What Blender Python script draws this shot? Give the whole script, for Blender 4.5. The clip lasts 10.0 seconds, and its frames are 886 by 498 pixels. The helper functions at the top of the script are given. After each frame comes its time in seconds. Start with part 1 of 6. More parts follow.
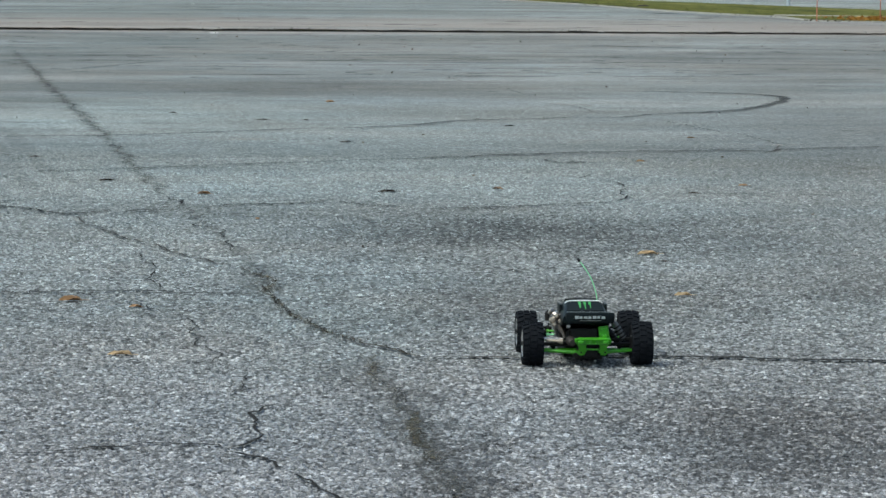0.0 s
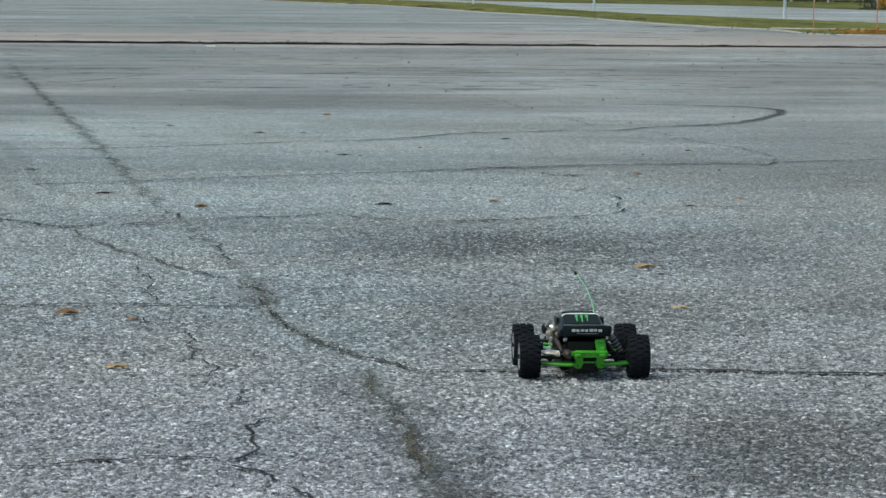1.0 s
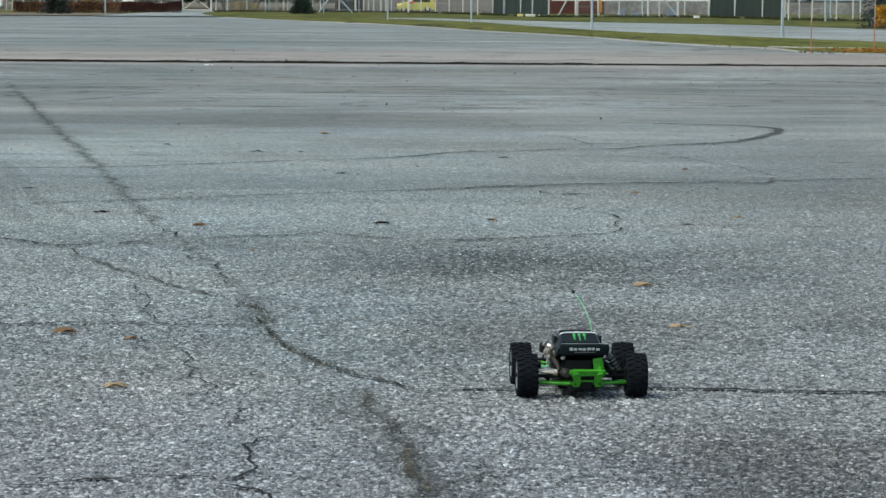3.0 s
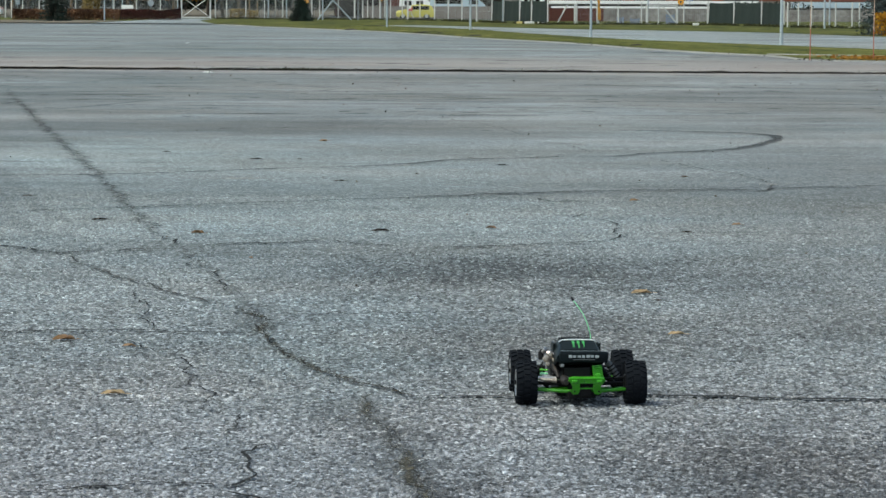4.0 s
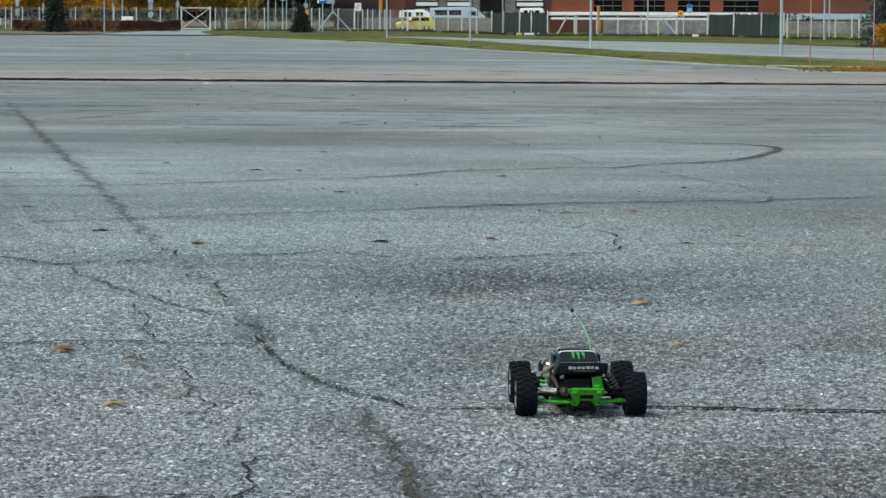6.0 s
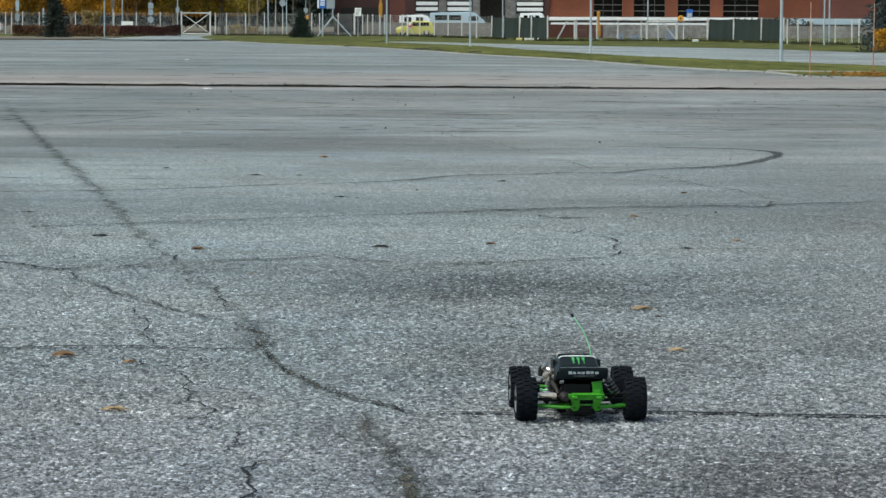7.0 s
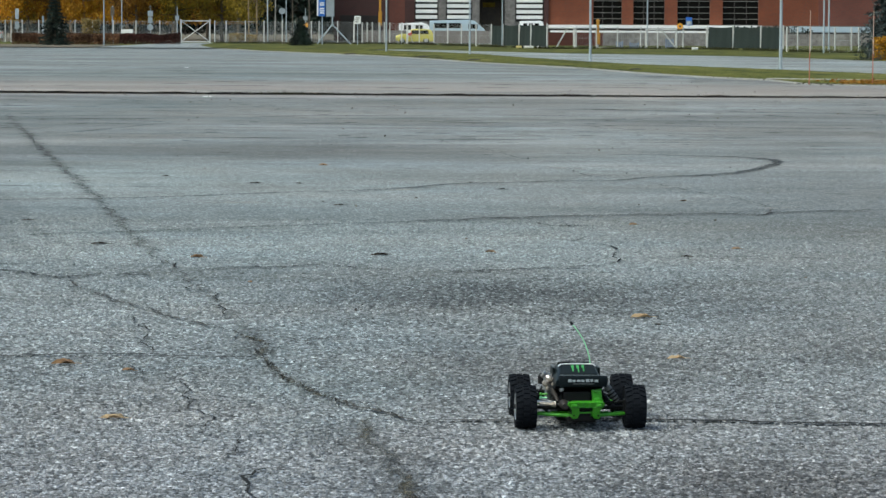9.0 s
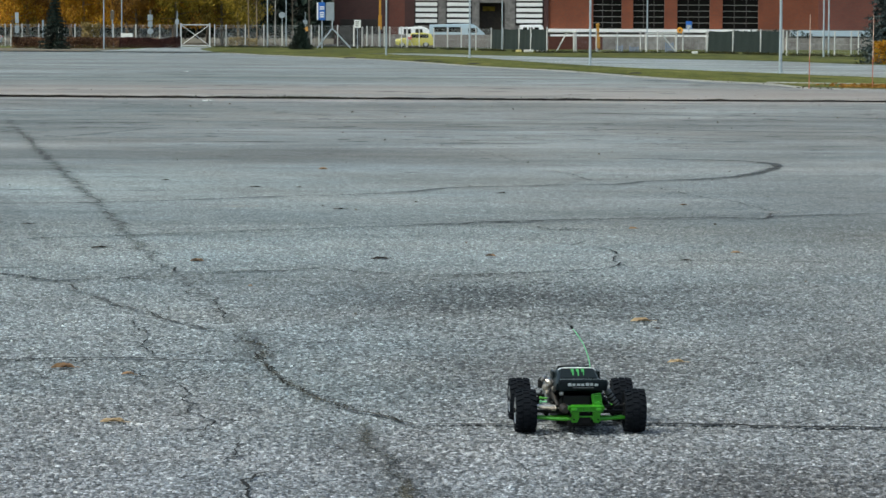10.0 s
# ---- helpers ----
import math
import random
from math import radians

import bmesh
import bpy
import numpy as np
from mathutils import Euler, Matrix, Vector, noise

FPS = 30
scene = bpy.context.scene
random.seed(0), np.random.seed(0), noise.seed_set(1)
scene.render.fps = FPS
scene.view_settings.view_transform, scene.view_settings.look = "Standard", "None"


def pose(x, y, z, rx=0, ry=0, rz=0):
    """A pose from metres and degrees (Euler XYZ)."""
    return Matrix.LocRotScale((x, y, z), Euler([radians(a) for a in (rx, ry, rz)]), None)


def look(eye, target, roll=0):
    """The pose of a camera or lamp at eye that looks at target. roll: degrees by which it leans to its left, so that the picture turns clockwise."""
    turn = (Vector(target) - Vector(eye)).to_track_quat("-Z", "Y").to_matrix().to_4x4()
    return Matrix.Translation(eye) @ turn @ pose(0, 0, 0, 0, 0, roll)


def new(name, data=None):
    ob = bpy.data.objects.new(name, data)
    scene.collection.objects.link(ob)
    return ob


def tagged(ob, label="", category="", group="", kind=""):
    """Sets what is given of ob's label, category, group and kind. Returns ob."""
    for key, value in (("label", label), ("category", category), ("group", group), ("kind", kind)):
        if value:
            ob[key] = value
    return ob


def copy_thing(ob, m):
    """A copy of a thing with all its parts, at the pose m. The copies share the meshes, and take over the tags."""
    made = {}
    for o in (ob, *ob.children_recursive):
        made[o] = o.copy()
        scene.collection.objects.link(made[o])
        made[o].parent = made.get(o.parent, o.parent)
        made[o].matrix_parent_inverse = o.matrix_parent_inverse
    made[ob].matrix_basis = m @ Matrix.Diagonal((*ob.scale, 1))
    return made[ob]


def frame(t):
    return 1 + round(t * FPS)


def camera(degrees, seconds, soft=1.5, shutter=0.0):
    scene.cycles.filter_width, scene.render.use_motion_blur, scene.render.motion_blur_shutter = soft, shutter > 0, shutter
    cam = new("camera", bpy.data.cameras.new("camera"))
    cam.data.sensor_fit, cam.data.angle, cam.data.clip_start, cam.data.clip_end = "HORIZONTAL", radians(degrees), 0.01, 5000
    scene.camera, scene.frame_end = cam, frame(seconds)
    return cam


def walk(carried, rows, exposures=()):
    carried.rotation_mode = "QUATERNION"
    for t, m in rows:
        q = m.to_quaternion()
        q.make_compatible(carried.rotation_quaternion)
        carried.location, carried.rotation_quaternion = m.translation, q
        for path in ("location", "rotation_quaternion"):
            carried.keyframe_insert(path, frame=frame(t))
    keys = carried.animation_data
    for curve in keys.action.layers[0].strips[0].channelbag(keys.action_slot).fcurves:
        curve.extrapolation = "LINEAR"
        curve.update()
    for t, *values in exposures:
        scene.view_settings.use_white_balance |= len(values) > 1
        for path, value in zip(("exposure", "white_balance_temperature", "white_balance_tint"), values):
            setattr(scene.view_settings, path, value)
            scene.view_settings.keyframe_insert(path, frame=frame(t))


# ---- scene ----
# ---- camera: on a tripod, a long lens that tilts slowly upwards ----
cam = camera(15.5, 10.0, soft=1.5)
TILT = ((0.0, -4.971, 0.126), (0.5, -4.850, 0.099), (1.0, -4.742, 0.070), (1.5, -4.652, 0.055), (2.0, -4.563, 0.040),
        (2.5, -4.484, 0.035), (4.0, -4.284, 0.013), (4.5, -4.226, 0.010), (5.0, -4.180, 0.010), (5.5, -4.135, 0.010),
        (7.0, -3.997, 0.010), (7.5, -3.967, 0.007), (8.0, -3.925, 0.007), (8.5, -3.894, 0.004), (9.0, -3.858, 0.002),
        (9.5, -3.828, 0.0), (10.0, -3.789, 0.0))
EXPOSURE, KELVIN, TINT = 0.45, 6420, -4
walk(cam, [(t, pose(0, 0, 1.34, 90.010 + tilt, -0.25, turn)) for t, tilt, turn in TILT],
     exposures=((0.0, EXPOSURE, KELVIN, TINT), (10.0, EXPOSURE, KELVIN, TINT)))

# ---- light: an overcast autumn day ----
world = bpy.data.worlds.new("overcast_sky")
scene.world = world
world.use_nodes = True
wn = world.node_tree.nodes
sky = wn.new("ShaderNodeTexSky")
sky.sky_type = "NISHITA"
sky.sun_disc = False
sky.sun_elevation = radians(56)
sky.sun_rotation = radians(236)
sky.air_density, sky.dust_density, sky.ozone_density = 1.0, 4.0, 1.0
wn["Background"].inputs["Strength"].default_value = 0.15
world.node_tree.links.new(sky.outputs["Color"], wn["Background"].inputs["Color"])
sun = new("sun", bpy.data.lights.new("sun", "SUN"))
sun.data.energy = 1.5
sun.data.angle = radians(35)
sun.data.color = (1.0, 0.97, 0.92)
sun.matrix_world = look((-38, -14, 68), (0, 12, 0))


# ---- materials ----
def node_mat(name):
    m = bpy.data.materials.new(name)
    m.use_nodes = True
    nt = m.node_tree
    return m, nt, nt.nodes["Principled BSDF"]


def add(nt, kind, **values):
    n = nt.nodes.new(kind)
    for key, value in values.items():
        n.inputs[key].default_value = value
    return n


def math_node(nt, op, a, b=None, clamp=False):
    n = nt.nodes.new("ShaderNodeMath")
    n.operation, n.use_clamp = op, clamp
    for k, v in ((0, a), (1, b)):
        if v is None:
            continue
        if isinstance(v, (int, float)):
            n.inputs[k].default_value = v
        else:
            nt.links.new(v, n.inputs[k])
    return n.outputs[0]


def ramp(nt, source, stops):
    n = nt.nodes.new("ShaderNodeValToRGB")
    while len(n.color_ramp.elements) < len(stops):
        n.color_ramp.elements.new(0.5)
    for e, (p, c) in zip(n.color_ramp.elements, stops):
        e.position = p
        e.color = (*c, 1) if isinstance(c, tuple) else (c, c, c, 1)
    nt.links.new(source, n.inputs[0])
    return n.outputs[0]


def mix_col(nt, blend, fac, a, b):
    n = nt.nodes.new("ShaderNodeMix")
    n.data_type, n.blend_type = "RGBA", blend
    for k, v in ((0, fac), (6, a), (7, b)):
        if isinstance(v, (int, float)):
            n.inputs[k].default_value = v
        elif isinstance(v, tuple):
            n.inputs[k].default_value = (*v, 1)
        else:
            nt.links.new(v, n.inputs[k])
    return n.outputs[2]


def noise_tex(nt, vector, scale, detail=3.0, rough=0.55):
    n = add(nt, "ShaderNodeTexNoise", Scale=scale, Detail=detail, Roughness=rough)
    nt.links.new(vector, n.inputs["Vector"])
    return n.outputs["Fac"]


def stretched(nt, vector, sx, sy, sz):
    n = nt.nodes.new("ShaderNodeVectorMath")
    n.operation = "MULTIPLY"
    nt.links.new(vector, n.inputs[0])
    n.inputs[1].default_value = (sx, sy, sz)
    return n.outputs[0]


def surface(name, dark, light, scale=8.0, rough=0.7, bump=0.2, metal=0.0, fine=8.0, islands=0.0, depth=0.01, spec=0.5):
    """A surface that varies between two colours at two scales, with relief."""
    m, nt, bsdf = node_mat(name)
    at = nt.nodes.new("ShaderNodeTexCoord").outputs["Object"]
    n1, n2 = noise_tex(nt, at, scale, 4.0), noise_tex(nt, at, scale * fine, 3.0)
    both = math_node(nt, "ADD", math_node(nt, "MULTIPLY", n1, 0.6), math_node(nt, "MULTIPLY", n2, 0.4))
    col = ramp(nt, both, ((0.3, dark), (0.7, light)))
    if islands:
        geo = nt.nodes.new("ShaderNodeNewGeometry")
        col = mix_col(nt, "MULTIPLY", 1.0, col, ramp(nt, geo.outputs["Random Per Island"], ((0.0, 1 - islands), (1.0, 1.0))))
    nt.links.new(col, bsdf.inputs["Base Color"])
    nt.links.new(math_node(nt, "ADD", math_node(nt, "MULTIPLY", n1, 0.25), rough - 0.12, clamp=True), bsdf.inputs["Roughness"])
    bsdf.inputs["Metallic"].default_value = metal
    bsdf.inputs["Specular IOR Level"].default_value = spec
    if bump:
        b = add(nt, "ShaderNodeBump", Strength=bump, Distance=depth)
        nt.links.new(n2, b.inputs["Height"])
        nt.links.new(b.outputs["Normal"], bsdf.inputs["Normal"])
    return m


def turf(name, stops):
    """Mown grass in uneven patches: worn, lush and straw-dry at three scales."""
    m, nt, bsdf = node_mat(name)
    at = nt.nodes.new("ShaderNodeTexCoord").outputs["Object"]
    wide = noise_tex(nt, stretched(nt, at, 0.30, 0.055, 1.0), 1.0, 3.0, 0.6)
    mid = noise_tex(nt, stretched(nt, at, 1.3, 0.22, 1.0), 1.0, 4.0, 0.65)
    fine = noise_tex(nt, stretched(nt, at, 7.0, 1.6, 1.0), 1.0, 3.0, 0.7)
    both = math_node(nt, "ADD", math_node(nt, "MULTIPLY", wide, 0.45), math_node(nt, "MULTIPLY", mid, 0.55))
    col = ramp(nt, both, stops)
    col = mix_col(nt, "MULTIPLY", 1.0, col, ramp(nt, fine, ((0.3, 0.68), (0.7, 1.32))))
    nt.links.new(col, bsdf.inputs["Base Color"])
    bsdf.inputs["Roughness"].default_value = 0.98
    bsdf.inputs["Specular IOR Level"].default_value = 0.05
    b = add(nt, "ShaderNodeBump", Strength=0.6, Distance=0.03)
    nt.links.new(fine, b.inputs["Height"])
    nt.links.new(b.outputs["Normal"], bsdf.inputs["Normal"])
    return m


def foliage(name, stops, rough=0.6, through_light=0.25, shade=0.32):
    """Leaves in several colours, one to each leaf clump, with patchy shade painted in."""
    m, nt, bsdf = node_mat(name)
    geo = nt.nodes.new("ShaderNodeNewGeometry")
    col = ramp(nt, geo.outputs["Random Per Island"], stops)
    # noise darkens whole patches: the shade of crown gaps is put into the colour
    n = noise_tex(nt, geo.outputs["Position"], 0.5, 2.0)
    col = mix_col(nt, "MULTIPLY", 1.0, col, ramp(nt, n, ((0.34, shade), (0.62, 1.0))))
    n = noise_tex(nt, geo.outputs["Position"], 1.7, 2.0)
    col = mix_col(nt, "MULTIPLY", 1.0, col, ramp(nt, n, ((0.36, 0.65 + 0.35 * shade), (0.60, 1.12))))
    nt.links.new(col, bsdf.inputs["Base Color"])
    bsdf.inputs["Roughness"].default_value = rough
    bsdf.inputs["Specular IOR Level"].default_value = 0.25
    tr = nt.nodes.new("ShaderNodeBsdfTranslucent")
    nt.links.new(col, tr.inputs["Color"])
    mx = nt.nodes.new("ShaderNodeMixShader")
    mx.inputs[0].default_value = through_light
    out = nt.nodes["Material Output"]
    nt.links.new(bsdf.outputs[0], mx.inputs[1])
    nt.links.new(tr.outputs[0], mx.inputs[2])
    nt.links.new(mx.outputs[0], out.inputs["Surface"])
    return m


def asphalt(name, stains=(), pale=(), sand=False, tone=1.0, loose=False):
    """Coarse weathered asphalt: stones of their own grey in a darker binder, worn and stained."""
    m, nt, bsdf = node_mat(name)
    geo = nt.nodes.new("ShaderNodeNewGeometry")
    pos = geo.outputs["Position"]
    flat = stretched(nt, pos, 0.74, 0.41, 1.0)
    vor = add(nt, "ShaderNodeTexVoronoi", Scale=90.0, Randomness=1.0)
    nt.links.new(flat, vor.inputs["Vector"])
    sep = nt.nodes.new("ShaderNodeSeparateColor")
    nt.links.new(vor.outputs["Color"], sep.inputs[0])
    grain = geo.outputs["Random Per Island"] if loose else sep.outputs[0]
    tones = (0.11, 0.19, 0.265, 0.34, 0.48) if loose else (0.075, 0.178, 0.278, 0.385, 0.55)
    stone = ramp(nt, grain, tuple(zip((0.0, 0.3, 0.65, 0.88, 1.0), tones)))
    gap = ramp(nt, vor.outputs["Distance"], ((0.3, 1.0), (0.68, 0.9 if loose else 0.42)))
    col = mix_col(nt, "MULTIPLY", 1.0, stone, gap)
    # random cells painted dark as shaded pits between stones, a few brightened
    pit = add(nt, "ShaderNodeTexVoronoi", Scale=70.0, Randomness=1.0)
    nt.links.new(stretched(nt, pos, 0.64, 0.42, 1.0), pit.inputs["Vector"])
    hole = nt.nodes.new("ShaderNodeSeparateColor")
    nt.links.new(pit.outputs["Color"], hole.inputs[0])
    col = mix_col(nt, "MULTIPLY", 1.0, col, ramp(nt, hole.outputs[1], ((0.0, 0.9 if loose else 0.25), (0.13, 0.95 if loose else 0.45), (0.2, 1.0), (0.88, 1.0), (1.0, 1.45))))
    fine = noise_tex(nt, flat, 240.0, 2.0)
    col = mix_col(nt, "MULTIPLY", 1.0, col, ramp(nt, fine, ((0.3, 0.52), (0.7, 1.48))))
    # grain contrast fades with distance, to look right from the camera
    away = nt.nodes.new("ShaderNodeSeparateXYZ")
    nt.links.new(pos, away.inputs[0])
    far_fade = ramp(nt, math_node(nt, "MULTIPLY", away.outputs["Y"], 0.01), ((0.13, 0.0), (0.21, 0.34), (0.40, 0.62)))
    col = mix_col(nt, "MIX", far_fade, col, (0.197, 0.197, 0.197))
    for scale, low, high in ((14.0, 0.94, 1.05), (2.2, 0.92, 1.07), (0.45, 0.90, 1.09), (0.09, 0.88, 1.10)):
        col = mix_col(nt, "MULTIPLY", 1.0, col, ramp(nt, noise_tex(nt, pos, scale, 4.0, 0.6), ((0.32, low), (0.68, high))))
    # wear in long lanes across the lot, stronger with distance to fit the view
    lanes = noise_tex(nt, stretched(nt, pos, 0.10, 0.24, 1.0), 1.0, 4.0, 0.55)
    worn = ramp(nt, math_node(nt, "MULTIPLY", away.outputs["Y"], 0.01), ((0.14, 0.25), (0.34, 1.0)))
    col = mix_col(nt, "MULTIPLY", worn, col, ramp(nt, lanes, ((0.38, 0.70), (0.44, 0.88), (0.50, 1.0), (0.56, 1.06), (0.66, 1.30))))
    streaks = noise_tex(nt, stretched(nt, pos, 0.35, 1.1, 1.0), 1.0, 4.0, 0.6)
    col = mix_col(nt, "MULTIPLY", worn, col, ramp(nt, streaks, ((0.30, 0.72), (0.44, 1.0), (0.70, 1.16))))
    brown = noise_tex(nt, stretched(nt, pos, 0.16, 0.13, 1.0), 1.0, 4.0, 0.6)
    col = mix_col(nt, "MULTIPLY", worn, col, ramp(nt, brown, ((0.42, (1.0, 1.0, 1.0)), (0.60, (0.96, 0.91, 0.87)))))
    tint = ramp(nt, noise_tex(nt, pos, 0.6, 3.0), ((0.3, (0.90 * tone, 1.0 * tone, 1.06 * tone)), (0.7, (0.97 * tone, 1.0 * tone, 1.01 * tone))))
    col = mix_col(nt, "MULTIPLY", 1.0, col, tint)
    # tint runs with distance to fit the view: bluish near, warmer farther in
    far_tint = ramp(nt, math_node(nt, "MULTIPLY", away.outputs["Y"], 0.01), ((0.085, (1.042, 1.0, 1.04)), (0.125, (1.0, 1.0, 1.008)), (0.22, (0.984, 1.0, 0.988)), (0.6, (1.015, 1.0, 0.968)), (0.70, (1.01, 1.0, 0.97)), (0.9, (0.97, 1.0, 0.985))))
    col = mix_col(nt, "MULTIPLY", 1.0, col, far_tint)
    warp = noise_tex(nt, pos, 1.6, 5.0, 0.65)
    spots = noise_tex(nt, flat, 42.0, 3.0, 0.7)
    for x, y, rx, ry, amount in stains:
        off = nt.nodes.new("ShaderNodeVectorMath")
        off.operation = "SUBTRACT"
        nt.links.new(pos, off.inputs[0])
        off.inputs[1].default_value = (x, y, 0)
        size = nt.nodes.new("ShaderNodeVectorMath")
        size.operation = "LENGTH"
        nt.links.new(stretched(nt, off.outputs[0], 1 / rx, 1 / ry, 0), size.inputs[0])
        edge = math_node(nt, "ADD", size.outputs["Value"], math_node(nt, "MULTIPLY", math_node(nt, "SUBTRACT", warp, 0.5), 1.7))
        edge = math_node(nt, "ADD", edge, math_node(nt, "MULTIPLY", math_node(nt, "SUBTRACT", spots, 0.5), 3.4))
        fac = ramp(nt, edge, ((0.35, amount), (0.95, 0.0)))
        fac = math_node(nt, "MULTIPLY", fac, ramp(nt, sep.outputs[2], ((0.0, 1.0), (0.5, 0.95), (0.8, 0.5), (1.0, 0.12))))
        col = mix_col(nt, "MIX", fac, col, mix_col(nt, "MULTIPLY", 1.0, col, (0.22, 0.225, 0.23)))
    # tone patches: gain lightens or darkens, cooler on the left side
    for x, y, rx, ry, gain in pale:
        off = nt.nodes.new("ShaderNodeVectorMath")
        off.operation = "SUBTRACT"
        nt.links.new(pos, off.inputs[0])
        off.inputs[1].default_value = (x, y, 0)
        size = nt.nodes.new("ShaderNodeVectorMath")
        size.operation = "LENGTH"
        nt.links.new(stretched(nt, off.outputs[0], 1 / rx, 1 / ry, 0), size.inputs[0])
        edge = math_node(nt, "ADD", size.outputs["Value"], math_node(nt, "MULTIPLY", math_node(nt, "SUBTRACT", warp, 0.5), 0.9))
        col = mix_col(nt, "MIX", ramp(nt, edge, ((0.2, 1.0), (1.0, 0.0))), col, mix_col(nt, "MULTIPLY", 1.0, col, (gain * (0.955 if x < 0 else 1.01), gain, gain * (1.012 if x < 0 else 0.995))))
    if sand:
        band = math_node(nt, "ADD", away.outputs["Y"], math_node(nt, "MULTIPLY", math_node(nt, "SUBTRACT", lanes, 0.5), 22.0))
        band = math_node(nt, "ADD", band, math_node(nt, "MULTIPLY", away.outputs["X"], 0.11))
        scaled = math_node(nt, "MULTIPLY", band, 0.01)
        fac = ramp(nt, scaled, ((0.64, 0.0), (0.69, 0.85), (0.76, 0.7), (0.92, 0.0)))
        col = mix_col(nt, "MIX", fac, col, mix_col(nt, "MIX", 0.6, col, (0.30, 0.25, 0.222)))
    nt.links.new(col, bsdf.inputs["Base Color"])
    bsdf.inputs["Roughness"].default_value = 0.85
    bsdf.inputs["Specular IOR Level"].default_value = 0.3
    height = math_node(nt, "ADD", math_node(nt, "MULTIPLY", vor.outputs["Distance"], -1.0), math_node(nt, "MULTIPLY", fine, 0.5))
    b = add(nt, "ShaderNodeBump", Strength=0.55, Distance=0.008)
    nt.links.new(height, b.inputs["Height"])
    nt.links.new(b.outputs["Normal"], bsdf.inputs["Normal"])
    return m


def crack_fill(name, dark, light, cover=0.5, grain=90.0, dense=1.0):
    """Dirt and moss in a crack, ragged at its edges: UV x runs across the crack from 0 to 1."""
    m, nt, bsdf = node_mat(name)
    uv = nt.nodes.new("ShaderNodeTexCoord").outputs["UV"]
    pos = nt.nodes.new("ShaderNodeNewGeometry").outputs["Position"]
    sep = nt.nodes.new("ShaderNodeSeparateXYZ")
    nt.links.new(uv, sep.inputs[0])
    across = math_node(nt, "ABSOLUTE", math_node(nt, "SUBTRACT", math_node(nt, "MULTIPLY", sep.outputs["X"], 2.0), 1.0))
    flat = stretched(nt, pos, 1.0, 0.45, 1.0)
    n = noise_tex(nt, flat, grain, 3.0, 0.7)
    big = noise_tex(nt, pos, 7.0, 3.0)
    mask = math_node(nt, "ADD", math_node(nt, "MULTIPLY", n, 4.6), math_node(nt, "MULTIPLY", big, 1.5))
    mask = math_node(nt, "SUBTRACT", mask, math_node(nt, "MULTIPLY", across, 0.95))
    mask = ramp(nt, math_node(nt, "ADD", mask, cover - 3.05), ((0.0, 0.0), (0.5, dense)))
    nt.links.new(ramp(nt, noise_tex(nt, pos, 5.0, 4.0), ((0.35, dark), (0.65, light))), bsdf.inputs["Base Color"])
    bsdf.inputs["Roughness"].default_value = 0.95
    bsdf.inputs["Specular IOR Level"].default_value = 0.1
    tr = nt.nodes.new("ShaderNodeBsdfTransparent")
    mx = nt.nodes.new("ShaderNodeMixShader")
    nt.links.new(mask, mx.inputs[0])
    nt.links.new(tr.outputs[0], mx.inputs[1])
    nt.links.new(bsdf.outputs[0], mx.inputs[2])
    nt.links.new(mx.outputs[0], nt.nodes["Material Output"].inputs["Surface"])
    return m


def brickwork(name, c1, c2, mortar):
    m, nt, bsdf = node_mat(name)
    at = nt.nodes.new("ShaderNodeTexCoord").outputs["Object"]
    turn = nt.nodes.new("ShaderNodeMapping")
    turn.inputs["Rotation"].default_value = (radians(90), 0, 0)
    nt.links.new(at, turn.inputs["Vector"])
    br = add(nt, "ShaderNodeTexBrick", Scale=1.0, Color1=(*c1, 1), Color2=(*c2, 1), Mortar=(*mortar, 1))
    br.inputs["Brick Width"].default_value, br.inputs["Row Height"].default_value = 0.27, 0.075
    br.inputs["Mortar Size"].default_value = 0.008
    nt.links.new(turn.outputs[0], br.inputs["Vector"])
    col = mix_col(nt, "MULTIPLY", 1.0, br.outputs["Color"], ramp(nt, noise_tex(nt, at, 0.35, 4.0), ((0.3, 0.8), (0.7, 1.12))))
    nt.links.new(col, bsdf.inputs["Base Color"])
    bsdf.inputs["Roughness"].default_value = 0.85
    return m


STAINS = ((-0.05, 16.45, 1.1, 1.7, 0.75), (0.85, 16.45, 1.1, 1.6, 0.72), (0.45, 13.2, 1.1, 1.3, 0.58), (1.75, 13.4, 0.35, 0.9, 0.2),
          (0.98, 9.15, 0.80, 1.30, 0.80), (-0.33, 10.62, 0.16, 0.50, 0.45), (-0.12, 9.75, 0.17, 0.65, 0.7), (0.03, 8.45, 0.20, 0.85, 0.8),
          (-0.82, 14.0, 0.14, 0.8, 0.5), (1.75, 15.6, 0.9, 3.2, 0.25), (-1.2, 38.0, 1.6, 4.0, 0.35))
